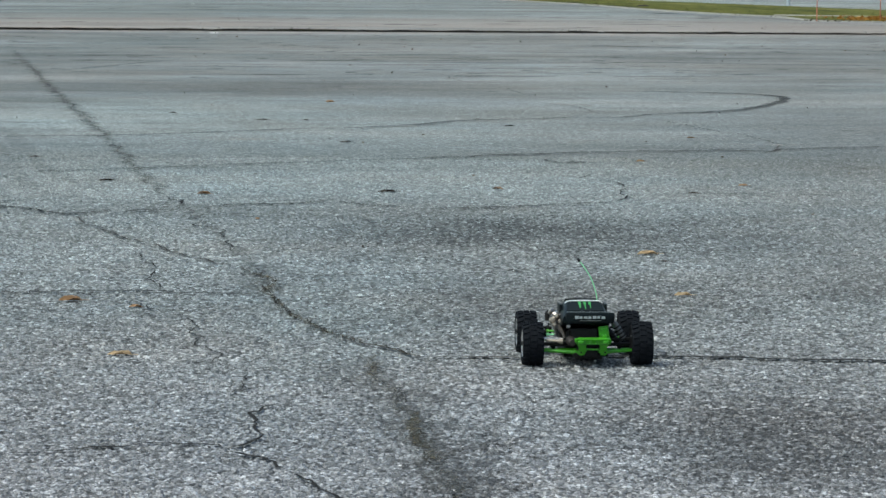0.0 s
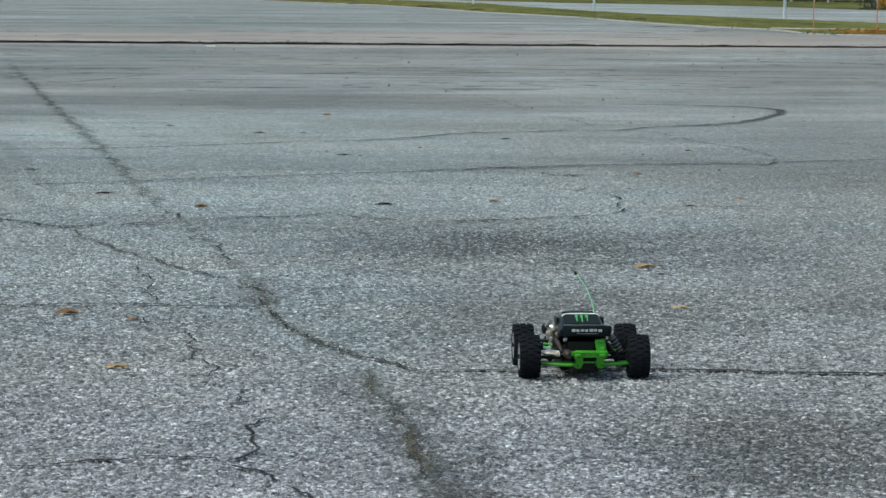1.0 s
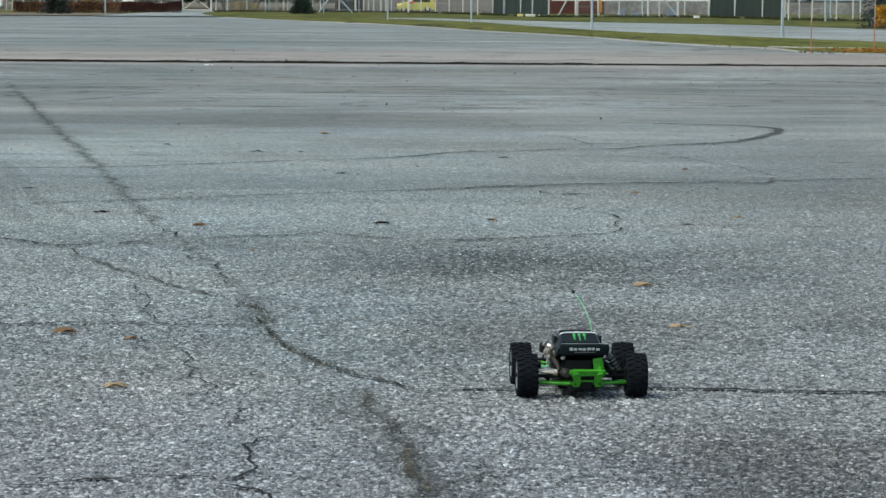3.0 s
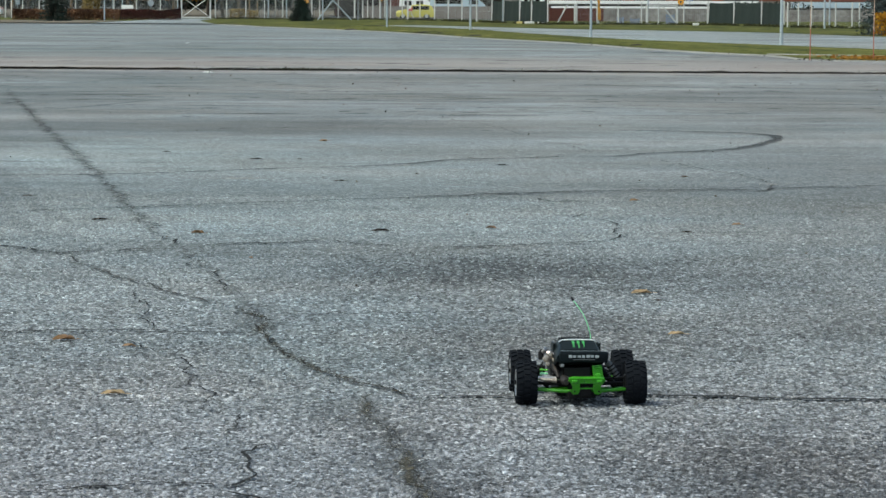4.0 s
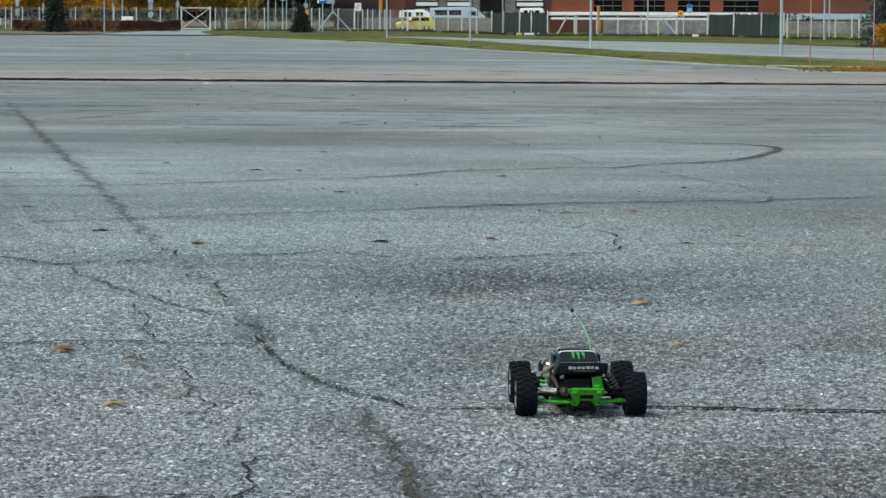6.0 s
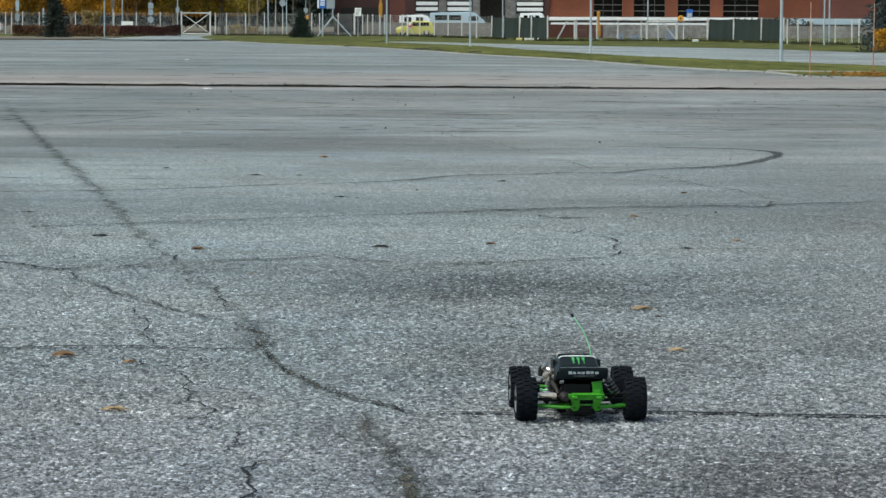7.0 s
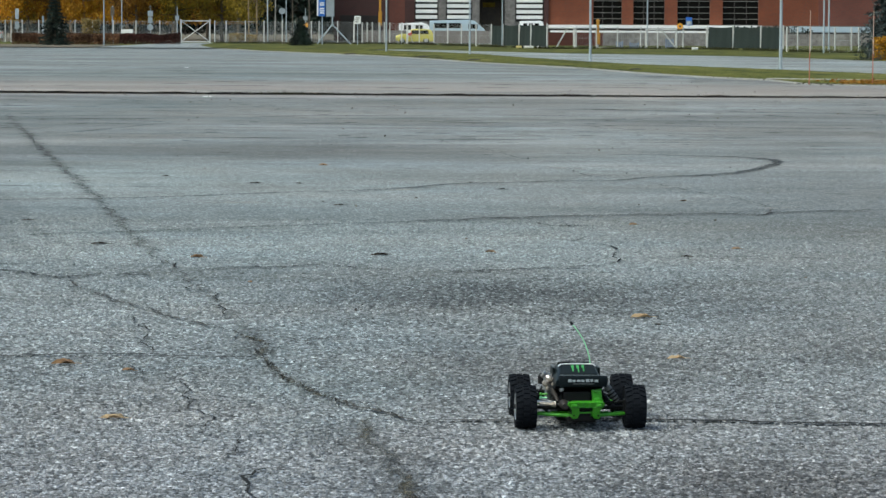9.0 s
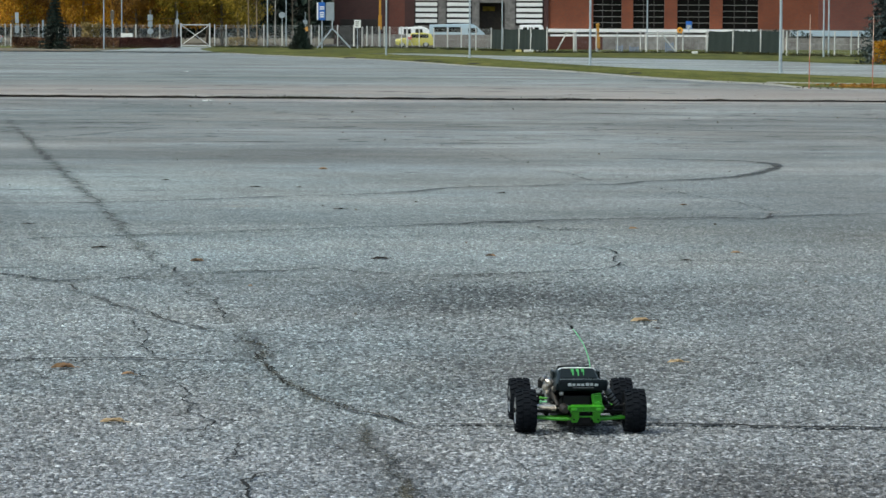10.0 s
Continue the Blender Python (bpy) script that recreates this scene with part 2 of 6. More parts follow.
# broad patches that lighten or darken the asphalt, gains fitted to the view
TONE_PATCHES = ((-1.6, 23.0, 4.8, 13.0, 1.16), (-3.2, 31.0, 2.2, 5.0, 1.16), (3.3, 26.0, 2.2, 13.0, 0.84), (9.0, 70.0, 6.0, 40.0, 0.82), (1.9, 12.5, 0.9, 4.5, 0.90), (-8.0, 90.0, 8.0, 30.0, 0.86), (-6.5, 52.0, 4.5, 16.0, 0.86), (-0.45, 12.2, 0.6, 2.4, 1.06),
        (4.7, 48.0, 2.6, 1.4, 0.80), (4.9, 43.0, 1.5, 1.2, 0.80), (4.4, 38.6, 1.5, 0.7, 0.84), (-0.9, 49.4, 1.2, 1.2, 0.84), (-3.2, 38.5, 1.7, 1.3, 0.84), (-5.2, 56.5, 1.6, 4.0, 0.84))
ASPHALT_LOT = asphalt("lot_asphalt", STAINS, TONE_PATCHES, sand=True)
ASPHALT_STONE = asphalt("asphalt_stone", STAINS, TONE_PATCHES, loose=True)
ASPHALT_ROAD = asphalt("road_asphalt", tone=1.25)
CRACK_SPREAD = crack_fill("spread_crack_dirt", (0.032, 0.032, 0.032), (0.062, 0.060, 0.052), 0.20, 95.0, dense=0.5)
CRACK_HAZE = crack_fill("old_crack_dirt", (0.060, 0.062, 0.062), (0.085, 0.083, 0.076), 0.45, 60.0, dense=0.36)
CRACK_FAINT = crack_fill("faint_crack_dirt", (0.055, 0.057, 0.057), (0.085, 0.083, 0.075), 0.45, dense=0.66)
CRACK_MOSS = crack_fill("mossy_crack", (0.028, 0.026, 0.019), (0.090, 0.074, 0.044), 0.38, 110.0, dense=0.75)
CRACK_OLIVE = crack_fill("olive_crack_moss", (0.045, 0.041, 0.029), (0.095, 0.084, 0.056), 0.42, 80.0, dense=0.7)
CRACK_OPEN = surface("dark_open_crack", (0.010, 0.010, 0.011), (0.030, 0.030, 0.030), 30.0, 0.95, 0.0, spec=0.1)
CRACK_SOFT = surface("half_filled_crack", (0.040, 0.040, 0.041), (0.085, 0.084, 0.082), 14.0, 0.95, 0.0, spec=0.1)
TYRE_MARK = crack_fill("tyre_mark", (0.055, 0.056, 0.058), (0.085, 0.086, 0.087), 0.45, 60.0, dense=0.55)
TYRE_FAINT = crack_fill("faint_tyre_mark", (0.085, 0.088, 0.092), (0.12, 0.122, 0.125), 0.9, 50.0, dense=0.13)
SCRATCH = crack_fill("dark_scratch", (0.022, 0.022, 0.023), (0.045, 0.045, 0.045), 1.0, 30.0, dense=0.9)
RUBBER_MARK = crack_fill("rubber_mark", (0.035, 0.036, 0.038), (0.055, 0.056, 0.058), 0.85, 40.0, dense=0.75)
STREAK_DARK = crack_fill("dark_worn_streak", (0.050, 0.051, 0.053), (0.085, 0.086, 0.087), 0.75, 25.0, dense=0.6)
STREAK_PALE = crack_fill("pale_worn_streak", (0.29, 0.295, 0.29), (0.40, 0.40, 0.39), 0.75, 25.0, dense=0.55)
PALE_SCRAPE = crack_fill("pale_scrape", (0.36, 0.36, 0.35), (0.50, 0.50, 0.48), 0.7, 40.0, dense=0.5)
PALE_DUST = crack_fill("pale_dust", (0.30, 0.30, 0.29), (0.42, 0.41, 0.39), 0.75, 40.0, dense=0.7)
FLECK_DARK = crack_fill("dark_fleck", (0.060, 0.061, 0.063), (0.10, 0.10, 0.10), 0.9, 25.0, dense=0.5)
FLECK_PALE = crack_fill("pale_fleck", (0.28, 0.28, 0.275), (0.38, 0.38, 0.37), 0.9, 25.0, dense=0.5)
GRASS = turf("mown_grass", ((0.36, (0.034, 0.036, 0.013)), (0.46, (0.076, 0.082, 0.021)), (0.55, (0.100, 0.102, 0.027)), (0.66, (0.185, 0.155, 0.058))))
GRASS_FAR = turf("rough_grass", ((0.36, (0.024, 0.028, 0.012)), (0.46, (0.062, 0.066, 0.020)), (0.55, (0.085, 0.090, 0.024)), (0.66, (0.150, 0.125, 0.048))))
UNDERGROWTH = foliage("undergrowth", ((0.0, (0.09, 0.085, 0.076)), (0.6, (0.16, 0.15, 0.135)), (1.0, (0.24, 0.225, 0.20))), shade=0.6)
LITTER = surface("leaf_litter", (0.095, 0.082, 0.062), (0.165, 0.145, 0.115), 0.6, 0.98, 0.5, fine=14.0, depth=0.04, spec=0.05)
YARD = surface("dark_yard_asphalt", (0.045, 0.045, 0.046), (0.085, 0.084, 0.082), 0.4, 0.95, 0.2, spec=0.1)
GRASS_BLADE = foliage("grass_blade", ((0.0, (0.05, 0.06, 0.012)), (0.7, (0.095, 0.105, 0.022)), (1.0, (0.15, 0.13, 0.04))), shade=0.7)
RANK_GRASS = foliage("rank_grass_blade", ((0.0, (0.016, 0.020, 0.007)), (0.7, (0.040, 0.044, 0.014)), (1.0, (0.10, 0.085, 0.035))), shade=0.6)
LEAF_TAN = foliage("tan_fallen_leaf", ((0.0, (0.44, 0.32, 0.18)), (1.0, (0.64, 0.50, 0.33))), through_light=0.1, shade=0.9)
LEAF_BROWN = foliage("brown_fallen_leaf", ((0.0, (0.19, 0.105, 0.048)), (1.0, (0.33, 0.20, 0.10))), through_light=0.1, shade=0.9)
LEAF_RUSTY = foliage("rusty_leaf_bit", ((0.0, (0.05, 0.030, 0.020)), (0.55, (0.13, 0.075, 0.045)), (1.0, (0.30, 0.19, 0.11))), through_light=0.1, shade=0.8)
LEAF_DARK = foliage("dark_fallen_leaf", ((0.0, (0.025, 0.016, 0.010)), (1.0, (0.07, 0.045, 0.028))), through_light=0.05, shade=0.9)
SOIL = surface("dark_soil", (0.014, 0.012, 0.009), (0.04, 0.034, 0.024), 6.0, 0.95, 0.6)
LEAF_ORANGE = foliage("autumn_foliage", ((0.0, (0.30, 0.14, 0.013)), (0.4, (0.52, 0.235, 0.014)), (0.75, (0.74, 0.38, 0.024)), (1.0, (0.60, 0.38, 0.04))), through_light=0.35, shade=0.5)
LEAF_RUST = foliage("rust_foliage", ((0.0, (0.18, 0.085, 0.016)), (0.5, (0.34, 0.155, 0.022)), (1.0, (0.46, 0.24, 0.04))))
LEAF_OLIVE = foliage("turning_foliage", ((0.0, (0.18, 0.14, 0.018)), (0.5, (0.36, 0.26, 0.03)), (1.0, (0.52, 0.36, 0.045))))
HEDGE_RED = foliage("red_hedge_leaf", ((0.0, (0.045, 0.018, 0.016)), (0.6, (0.095, 0.035, 0.03)), (1.0, (0.15, 0.06, 0.04))))
HEDGE_BROWN = foliage("brown_hedge_leaf", ((0.0, (0.09, 0.045, 0.03)), (0.7, (0.24, 0.115, 0.06)), (1.0, (0.42, 0.24, 0.12))))
NEEDLE = foliage("spruce_needle", ((0.0, (0.010, 0.020, 0.014)), (0.6, (0.020, 0.038, 0.028)), (1.0, (0.045, 0.068, 0.052))), through_light=0.05)
NEEDLE_BLUE = foliage("blue_spruce_needle", ((0.0, (0.018, 0.030, 0.030)), (0.6, (0.055, 0.080, 0.080)), (1.0, (0.18, 0.22, 0.22))), through_light=0.05)
STRAW = foliage("straw_grass", ((0.0, (0.22, 0.15, 0.05)), (0.6, (0.42, 0.30, 0.10)), (1.0, (0.55, 0.42, 0.18))))
KERB_GREY = surface("worn_kerb", (0.17, 0.165, 0.15), (0.32, 0.31, 0.29), 1.2, 0.9, 0.3)
BARK = surface("bark", (0.05, 0.04, 0.03), (0.16, 0.13, 0.10), 6.0, 0.9, 0.6)
BIRCH_BARK = surface("birch_bark", (0.13, 0.085, 0.045), (0.34, 0.25, 0.15), 3.0, 0.8, 0.3)
BIRCH_PALE = surface("pale_birch_bark", (0.10, 0.095, 0.09), (0.42, 0.40, 0.37), 2.2, 0.8, 0.3)
GALVANISED = surface("galvanised_steel", (0.29, 0.34, 0.38), (0.44, 0.49, 0.53), 3.0, 0.5, 0.05, metal=0.3)
POST_WHITE = surface("weathered_white_paint", (0.41, 0.41, 0.40), (0.56, 0.56, 0.54), 3.0, 0.6, 0.05)
WIRE = surface("fence_wire", (0.30, 0.31, 0.31), (0.42, 0.43, 0.43), 2.0, 0.6, 0.0)
SCREEN_GREEN = surface("green_screen_cloth", (0.022, 0.036, 0.032), (0.046, 0.066, 0.060), 0.6, 0.9, 0.2)
BRICK_RED = brickwork("red_brick", (0.182, 0.047, 0.017), (0.152, 0.038, 0.014), (0.112, 0.049, 0.030))
BRICK_DARK = brickwork("dark_brick", (0.066, 0.024, 0.021), (0.052, 0.020, 0.018), (0.05, 0.029, 0.026))
STAINED_RENDER = surface("stained_render", (0.12, 0.105, 0.095), (0.22, 0.195, 0.175), 0.5, 0.9, 0.2)
BRICK_DARK_RED = brickwork("dark_red_brick", (0.140, 0.042, 0.027), (0.118, 0.035, 0.023), (0.10, 0.048, 0.038))
BEIGE_WALL = surface("stained_beige_wall", (0.12, 0.095, 0.08), (0.44, 0.40, 0.36), 0.30, 0.9, 0.2)
PANEL_GREY = surface("grey_cladding", (0.060, 0.056, 0.053), (0.24, 0.225, 0.21), 1.4, 0.7, 0.1, fine=3.0)
LOUVRE_WHITE = surface("white_louvre_paint", (0.74, 0.74, 0.72), (0.84, 0.84, 0.82), 1.0, 0.5, 0.0)
# near-black colour that stands in for unlit depth
PAINTED_DARK = surface("painted_dark_depth", (0.006, 0.004, 0.003), (0.020, 0.013, 0.009), 0.7, 0.6, 0.0)
MULLION = surface("grey_mullion", (0.045, 0.040, 0.037), (0.085, 0.075, 0.068), 2.0, 0.5, 0.0)
MULLION_PALE = surface("pale_glazing_bar", (0.15, 0.145, 0.14), (0.27, 0.26, 0.25), 2.0, 0.5, 0.0)
# the doorway's dim inside light is put into this brown
DOOR_BROWN = surface("dim_brown_interior", (0.020, 0.014, 0.009), (0.085, 0.058, 0.034), 0.5, 0.6, 0.0)
GLASS_DARK, _nt, _b = node_mat("dark_window_glass")
_b.inputs["Base Color"].default_value = (0.005, 0.0045, 0.004, 1)
_b.inputs["Roughness"].default_value = 0.2
_b.inputs["Specular IOR Level"].default_value = 0.08
ROOF_FELT = surface("roof_felt", (0.06, 0.06, 0.06), (0.11, 0.11, 0.11), 0.6, 0.9, 0.2)
SIGN_BLUE = surface("blue_sign", (0.015, 0.10, 0.42), (0.02, 0.13, 0.50), 2.0, 0.45, 0.0)
PALE_YELLOW = surface("pale_yellow_plastic", (0.55, 0.45, 0.16), (0.68, 0.58, 0.26), 3.0, 0.6, 0.0)
CRATE_BLUE = surface("faded_blue_plastic", (0.15, 0.18, 0.25), (0.22, 0.26, 0.34), 4.0, 0.6, 0.0)
SIGN_WHITE = surface("white_sign", (0.68, 0.68, 0.66), (0.80, 0.80, 0.78), 2.0, 0.5, 0.0)
SIGN_GREY = surface("sign_back", (0.21, 0.24, 0.27), (0.31, 0.35, 0.385), 2.0, 0.5, 0.0)
SIGN_ORANGE = surface("orange_sign", (0.62, 0.26, 0.015), (0.75, 0.34, 0.02), 2.0, 0.5, 0.0)
MUSTARD = surface("mustard_paint", (0.36, 0.17, 0.015), (0.46, 0.22, 0.02), 2.0, 0.6, 0.0)
SIGN_RED = surface("red_sign", (0.5, 0.04, 0.03), (0.6, 0.06, 0.04), 2.0, 0.5, 0.0)
STAKE_RED = surface("red_stake", (0.30, 0.085, 0.06), (0.40, 0.14, 0.09), 4.0, 0.7, 0.0)
STAKE_PALE = surface("weathered_stake", (0.40, 0.28, 0.22), (0.52, 0.38, 0.30), 4.0, 0.7, 0.0)
CAR_YELLOW = surface("yellow_car_paint", (0.42, 0.37, 0.06), (0.48, 0.43, 0.075), 0.7, 0.35, 0.0)
VAN_BLUE = surface("pale_blue_van_paint", (0.36, 0.45, 0.52), (0.42, 0.52, 0.58), 0.7, 0.35, 0.0)
VAN_WHITE = surface("white_van_paint", (0.72, 0.73, 0.73), (0.82, 0.82, 0.82), 0.7, 0.35, 0.0)
RUBBER = surface("black_rubber", (0.0055, 0.0068, 0.009), (0.012, 0.014, 0.018), 40.0, 0.85, 0.3, fine=5.0, depth=0.001, spec=0.05)
ALLOY = surface("satin_alloy", (0.45, 0.45, 0.46), (0.62, 0.62, 0.62), 30.0, 0.35, 0.0, metal=1.0)
CHROME = surface("chromed_metal", (0.60, 0.52, 0.47), (0.80, 0.73, 0.68), 90.0, 0.36, 0.0, metal=1.0)
GREEN_PLASTIC = surface("bright_green_plastic", (0.034, 0.22, 0.007), (0.070, 0.35, 0.016), 45.0, 0.42, 0.05, depth=0.001)
# darker copy of the bumper green, for shading lines put into the colour
GREEN_SHADE = surface("shaded_green_plastic", (0.018, 0.13, 0.006), (0.03, 0.19, 0.01), 30.0, 0.5, 0.0)
GREEN_PAINT = surface("bright_green_paint", (0.055, 0.50, 0.03), (0.07, 0.58, 0.04), 30.0, 0.25, 0.0)
BLACK_GLOSS = surface("glossy_black_shell", (0.004, 0.0065, 0.008), (0.008, 0.0125, 0.015), 25.0, 0.35, 0.0, spec=0.09)
BLACK_PLASTIC = surface("matt_black_plastic", (0.003, 0.003, 0.0035), (0.009, 0.009, 0.010), 40.0, 0.6, 0.1, depth=0.001, spec=0.2)
SHELL_WHITE = surface("white_shell_trim", (0.66, 0.68, 0.68), (0.80, 0.82, 0.82), 30.0, 0.3, 0.0)
LETTER_GREY = surface("pale_lettering", (0.15, 0.18, 0.19), (0.40, 0.45, 0.48), 160.0, 0.4, 0.0)
DAMPER_GREY = surface("grey_damper", (0.045, 0.048, 0.05), (0.10, 0.105, 0.11), 60.0, 0.4, 0.0)
OUTLET_BROWN = surface("brown_rubber", (0.006, 0.005, 0.004), (0.022, 0.016, 0.013), 60.0, 0.6, 0.0)
# near-black to pale mottle: glints are painted into the metal's colour
GLINT_METAL = surface("glint_mottled_metal", (0.06, 0.05, 0.04), (0.70, 0.62, 0.52), 110.0, 0.35, 0.0, metal=0.6)
LETTER_DIM = surface("dim_lettering", (0.05, 0.06, 0.065), (0.12, 0.135, 0.14), 60.0, 0.5, 0.0)
AERIAL_GREEN = surface("pale_green_tube", (0.20, 0.58, 0.28), (0.28, 0.68, 0.36), 30.0, 0.3, 0.0)
CAR_GLASS = surface("smoked_shell_window", (0.007, 0.010, 0.011), (0.013, 0.017, 0.018), 20.0, 0.35, 0.0, spec=0.09)
EMBLEM_GREEN = surface("dull_green_print", (0.045, 0.24, 0.055), (0.075, 0.36, 0.10), 90.0, 0.5, 0.0)


# ---- building blocks ----
def thing(name, place, label, category, group="", kind="", turn=0.0):
    ob = new(name)
    ob.matrix_basis = pose(*place, 0, 0, turn)
    return tagged(ob, label, category, group, kind)


def finish(bm, name, material, smooth=False):
    bmesh.ops.recalc_face_normals(bm, faces=bm.faces)
    me = bpy.data.meshes.new(name)
    bm.to_mesh(me)
    bm.free()
    me.materials.append(material)
    if smooth:
        me.polygons.foreach_set("use_smooth", [True] * len(me.polygons))
        me.set_sharp_from_angle(angle=radians(40))
    return me


def part(name, bm, material, parent=None, label="", smooth=False):
    ob = new(name, finish(bm, name, material, smooth))
    ob.parent = parent
    return tagged(ob, label)


def again(ob, place, parent=None, turn=0.0, name=None):
    """Another object on the same mesh."""
    o = new(name or ob.name.split(".")[0], ob.data)
    o.parent = parent if parent is not None else ob.parent
    o.matrix_basis = pose(*place, 0, 0, turn)
    return o


def box(bm, x0, x1, y0, y1, z0, z1, bevel=0.0, m=None):
    r = bmesh.ops.create_cube(bm, size=1.0)
    t = Matrix.Translation(((x0 + x1) / 2, (y0 + y1) / 2, (z0 + z1) / 2)) @ Matrix.Diagonal((x1 - x0, y1 - y0, z1 - z0, 1))
    bmesh.ops.transform(bm, matrix=(m @ t) if m else t, verts=r["verts"])
    if bevel:
        edges = list({e for v in r["verts"] for e in v.link_edges})
        bmesh.ops.bevel(bm, geom=edges, offset=bevel, segments=2, affect="EDGES", profile=0.6)
    return bm


def rod(bm, a, b, r0, r1=None, seg=10):
    a, b = Vector(a), Vector(b)
    d = b - a
    m = Matrix.Translation((a + b) / 2) @ d.to_track_quat("Z", "Y").to_matrix().to_4x4()
    bmesh.ops.create_cone(bm, cap_ends=True, segments=seg, radius1=r0, radius2=r0 if r1 is None else r1, depth=d.length, matrix=m)
    return bm


def lathe(bm, profile, axis="z", seg=20, at=(0, 0, 0)):
    """Turns a profile of (radius, height) pairs about an axis; it closes on itself at both ends."""
    rings = []
    for r, h in profile:
        ring = []
        for k in range(seg):
            a = 2 * math.pi * k / seg
            c, s = r * math.cos(a), r * math.sin(a)
            p = {"z": (c, s, h), "x": (h, c, s), "y": (c, h, s)}[axis]
            ring.append(bm.verts.new(Vector(p) + Vector(at)))
        rings.append(ring)
    for p, q in zip(rings, rings[1:]):
        for k in range(seg):
            bm.faces.new((p[k], p[(k + 1) % seg], q[(k + 1) % seg], q[k]))
    bm.faces.new(rings[0])
    bm.faces.new(list(reversed(rings[-1])))
    return bm


def smooth_line(points, step):
    """A curve through the points, at even steps."""
    pts = [Vector(p) for p in points]
    pts = [pts[0] * 2 - pts[1], *pts, pts[-1] * 2 - pts[-2]]
    out = []
    for a, b, c, d in zip(pts, pts[1:], pts[2:], pts[3:]):
        n = max(1, int((c - b).length / step))
        for k in range(n):
            t = k / n
            out.append(0.5 * ((2 * b) + (c - a) * t + (2 * a - 5 * b + 4 * c - d) * t * t + (3 * b - a - 3 * c + d) * t ** 3))
    out.append(pts[-2])
    return out


def rough_mesh(name, verts, faces, material, parent=None):
    me = bpy.data.meshes.new(name)
    me.from_pydata([tuple(v) for v in verts], [], faces)
    me.materials.append(material)
    ob = new(name, me)
    ob.parent = parent
    return ob


def leaf_cloud(name, centres, size, material, parent=None, flat=0.0, seed=1, shape=1.0):
    """Many small folded leaf clumps, each of two triangles that meet at an angle."""
    rng = np.random.default_rng(seed)
    c = np.asarray(centres, dtype=float)
    n = len(c)
    u = rng.normal(size=(n, 3))
    u[:, 2] *= 1 - flat
    u /= np.linalg.norm(u, axis=1)[:, None] + 1e-9
    w = rng.normal(size=(n, 3))
    w[:, 2] *= 1 - flat
    w -= (w * u).sum(1)[:, None] * u
    w /= np.linalg.norm(w, axis=1)[:, None] + 1e-9
    s = size * rng.uniform(0.55, 1.35, (n, 1))
    lift = np.cross(u, w) * s * 0.25
    v = np.stack([c - u * s, c + w * s * 0.55 * shape + lift, c + u * s, c - w * s * 0.55 * shape + lift], 1).reshape(-1, 3)
    faces = [f for k in range(0, 4 * n, 4) for f in ((k, k + 1, k + 2), (k, k + 2, k + 3))]
    return rough_mesh(name, v.tolist(), faces, material, parent)


# ---- ground: one sheet to the horizon, with a settled slab edge across the lot ----
def slab_edge(x):
    return 66.9 - 0.10 * max(-40.0, min(40.0, x)) + (0.004 * x * x if x > 0 else 0.0) * (x < 20)


def build_ground():
    xs = [-3000, -900, -250, -80, -30, -16] + [-12 + 0.12 * k for k in range(201)] + [16, 30, 80, 250, 900, 3000]
    verts, faces = [], []
    for i, x in enumerate(xs):
        y0 = slab_edge(x) + 0.05 * noise.noise((x * 0.9, 0, 3)) + 0.03 * noise.noise((x * 5.0, 2, 0))
        lip = 0.041 - 0.0010 * max(-10.0, min(10.0, x)) + 0.020 * noise.noise((x * 1.7, 5, 0)) + 0.012 * noise.noise((x * 7, 9, 0))
        for y, z in ((-400, 0), (-20, 0), (7, 0), (12, 0), (20, 0), (34, 0), (50, 0), (y0 - 3, 0), (y0 - 0.25, -0.004), (y0 + 0.35, -0.02),
                     (y0 + 0.36, lip * 0.74), (y0 - 0.01, lip * 0.80), (y0, lip), (y0 + 0.06, lip + 0.006), (y0 + 0.8, lip + 0.004),
                     (y0 + 5, 0.035), (y0 + 18, 0.0), (130, 0), (300, 0), (700, 0), (4500, 0)):
            verts.append((x, y, z))
    n = 21
    for i in range(len(xs) - 1):
        for k in range(n - 1):
            a = i * n + k
            faces.append((a, a + n, a + n + 1, a + 1))
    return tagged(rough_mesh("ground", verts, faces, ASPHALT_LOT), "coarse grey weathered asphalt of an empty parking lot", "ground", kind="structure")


build_ground()


def asphalt_stones(count, y0, y1, seed):
    """Angular stones that stand a few millimetres proud of the binder, where the lot is seen closest."""
    r = np.random.default_rng(seed)
    y = y0 + (y1 - y0) * r.uniform(0, 1, count) ** 1.5
    x = r.uniform(-0.165, 0.165, count) * (y + 1.0)
    half = np.clip(r.lognormal(math.log(0.0058), 0.30, count), 0.0025, 0.010)
    high = half * r.uniform(0.25, 0.62, count)
    turn = r.uniform(0, math.pi, count)
    corners = turn[:, None] + np.array((0.0, 0.5, 1.0, 1.5)) * math.pi + r.normal(0, 0.22, (count, 4))
    rad = half[:, None] * r.uniform(0.75, 1.25, (count, 4))
    low = np.stack([x[:, None] + 1.35 * rad * np.cos(corners), y[:, None] + rad * np.sin(corners), np.full((count, 4), -0.001)], 2)
    tilt = r.normal(0, 0.25, (count, 2))
    dx, dy = 1.35 * rad * 0.62 * np.cos(corners), rad * 0.62 * np.sin(corners)
    top = np.stack([x[:, None] + dx, y[:, None] + dy, high[:, None] + tilt[:, :1] * dx + tilt[:, 1:] * dy], 2)
    verts = np.concatenate([low, top], 1).reshape(-1, 3)
    base = (np.arange(count) * 8)[:, None, None]
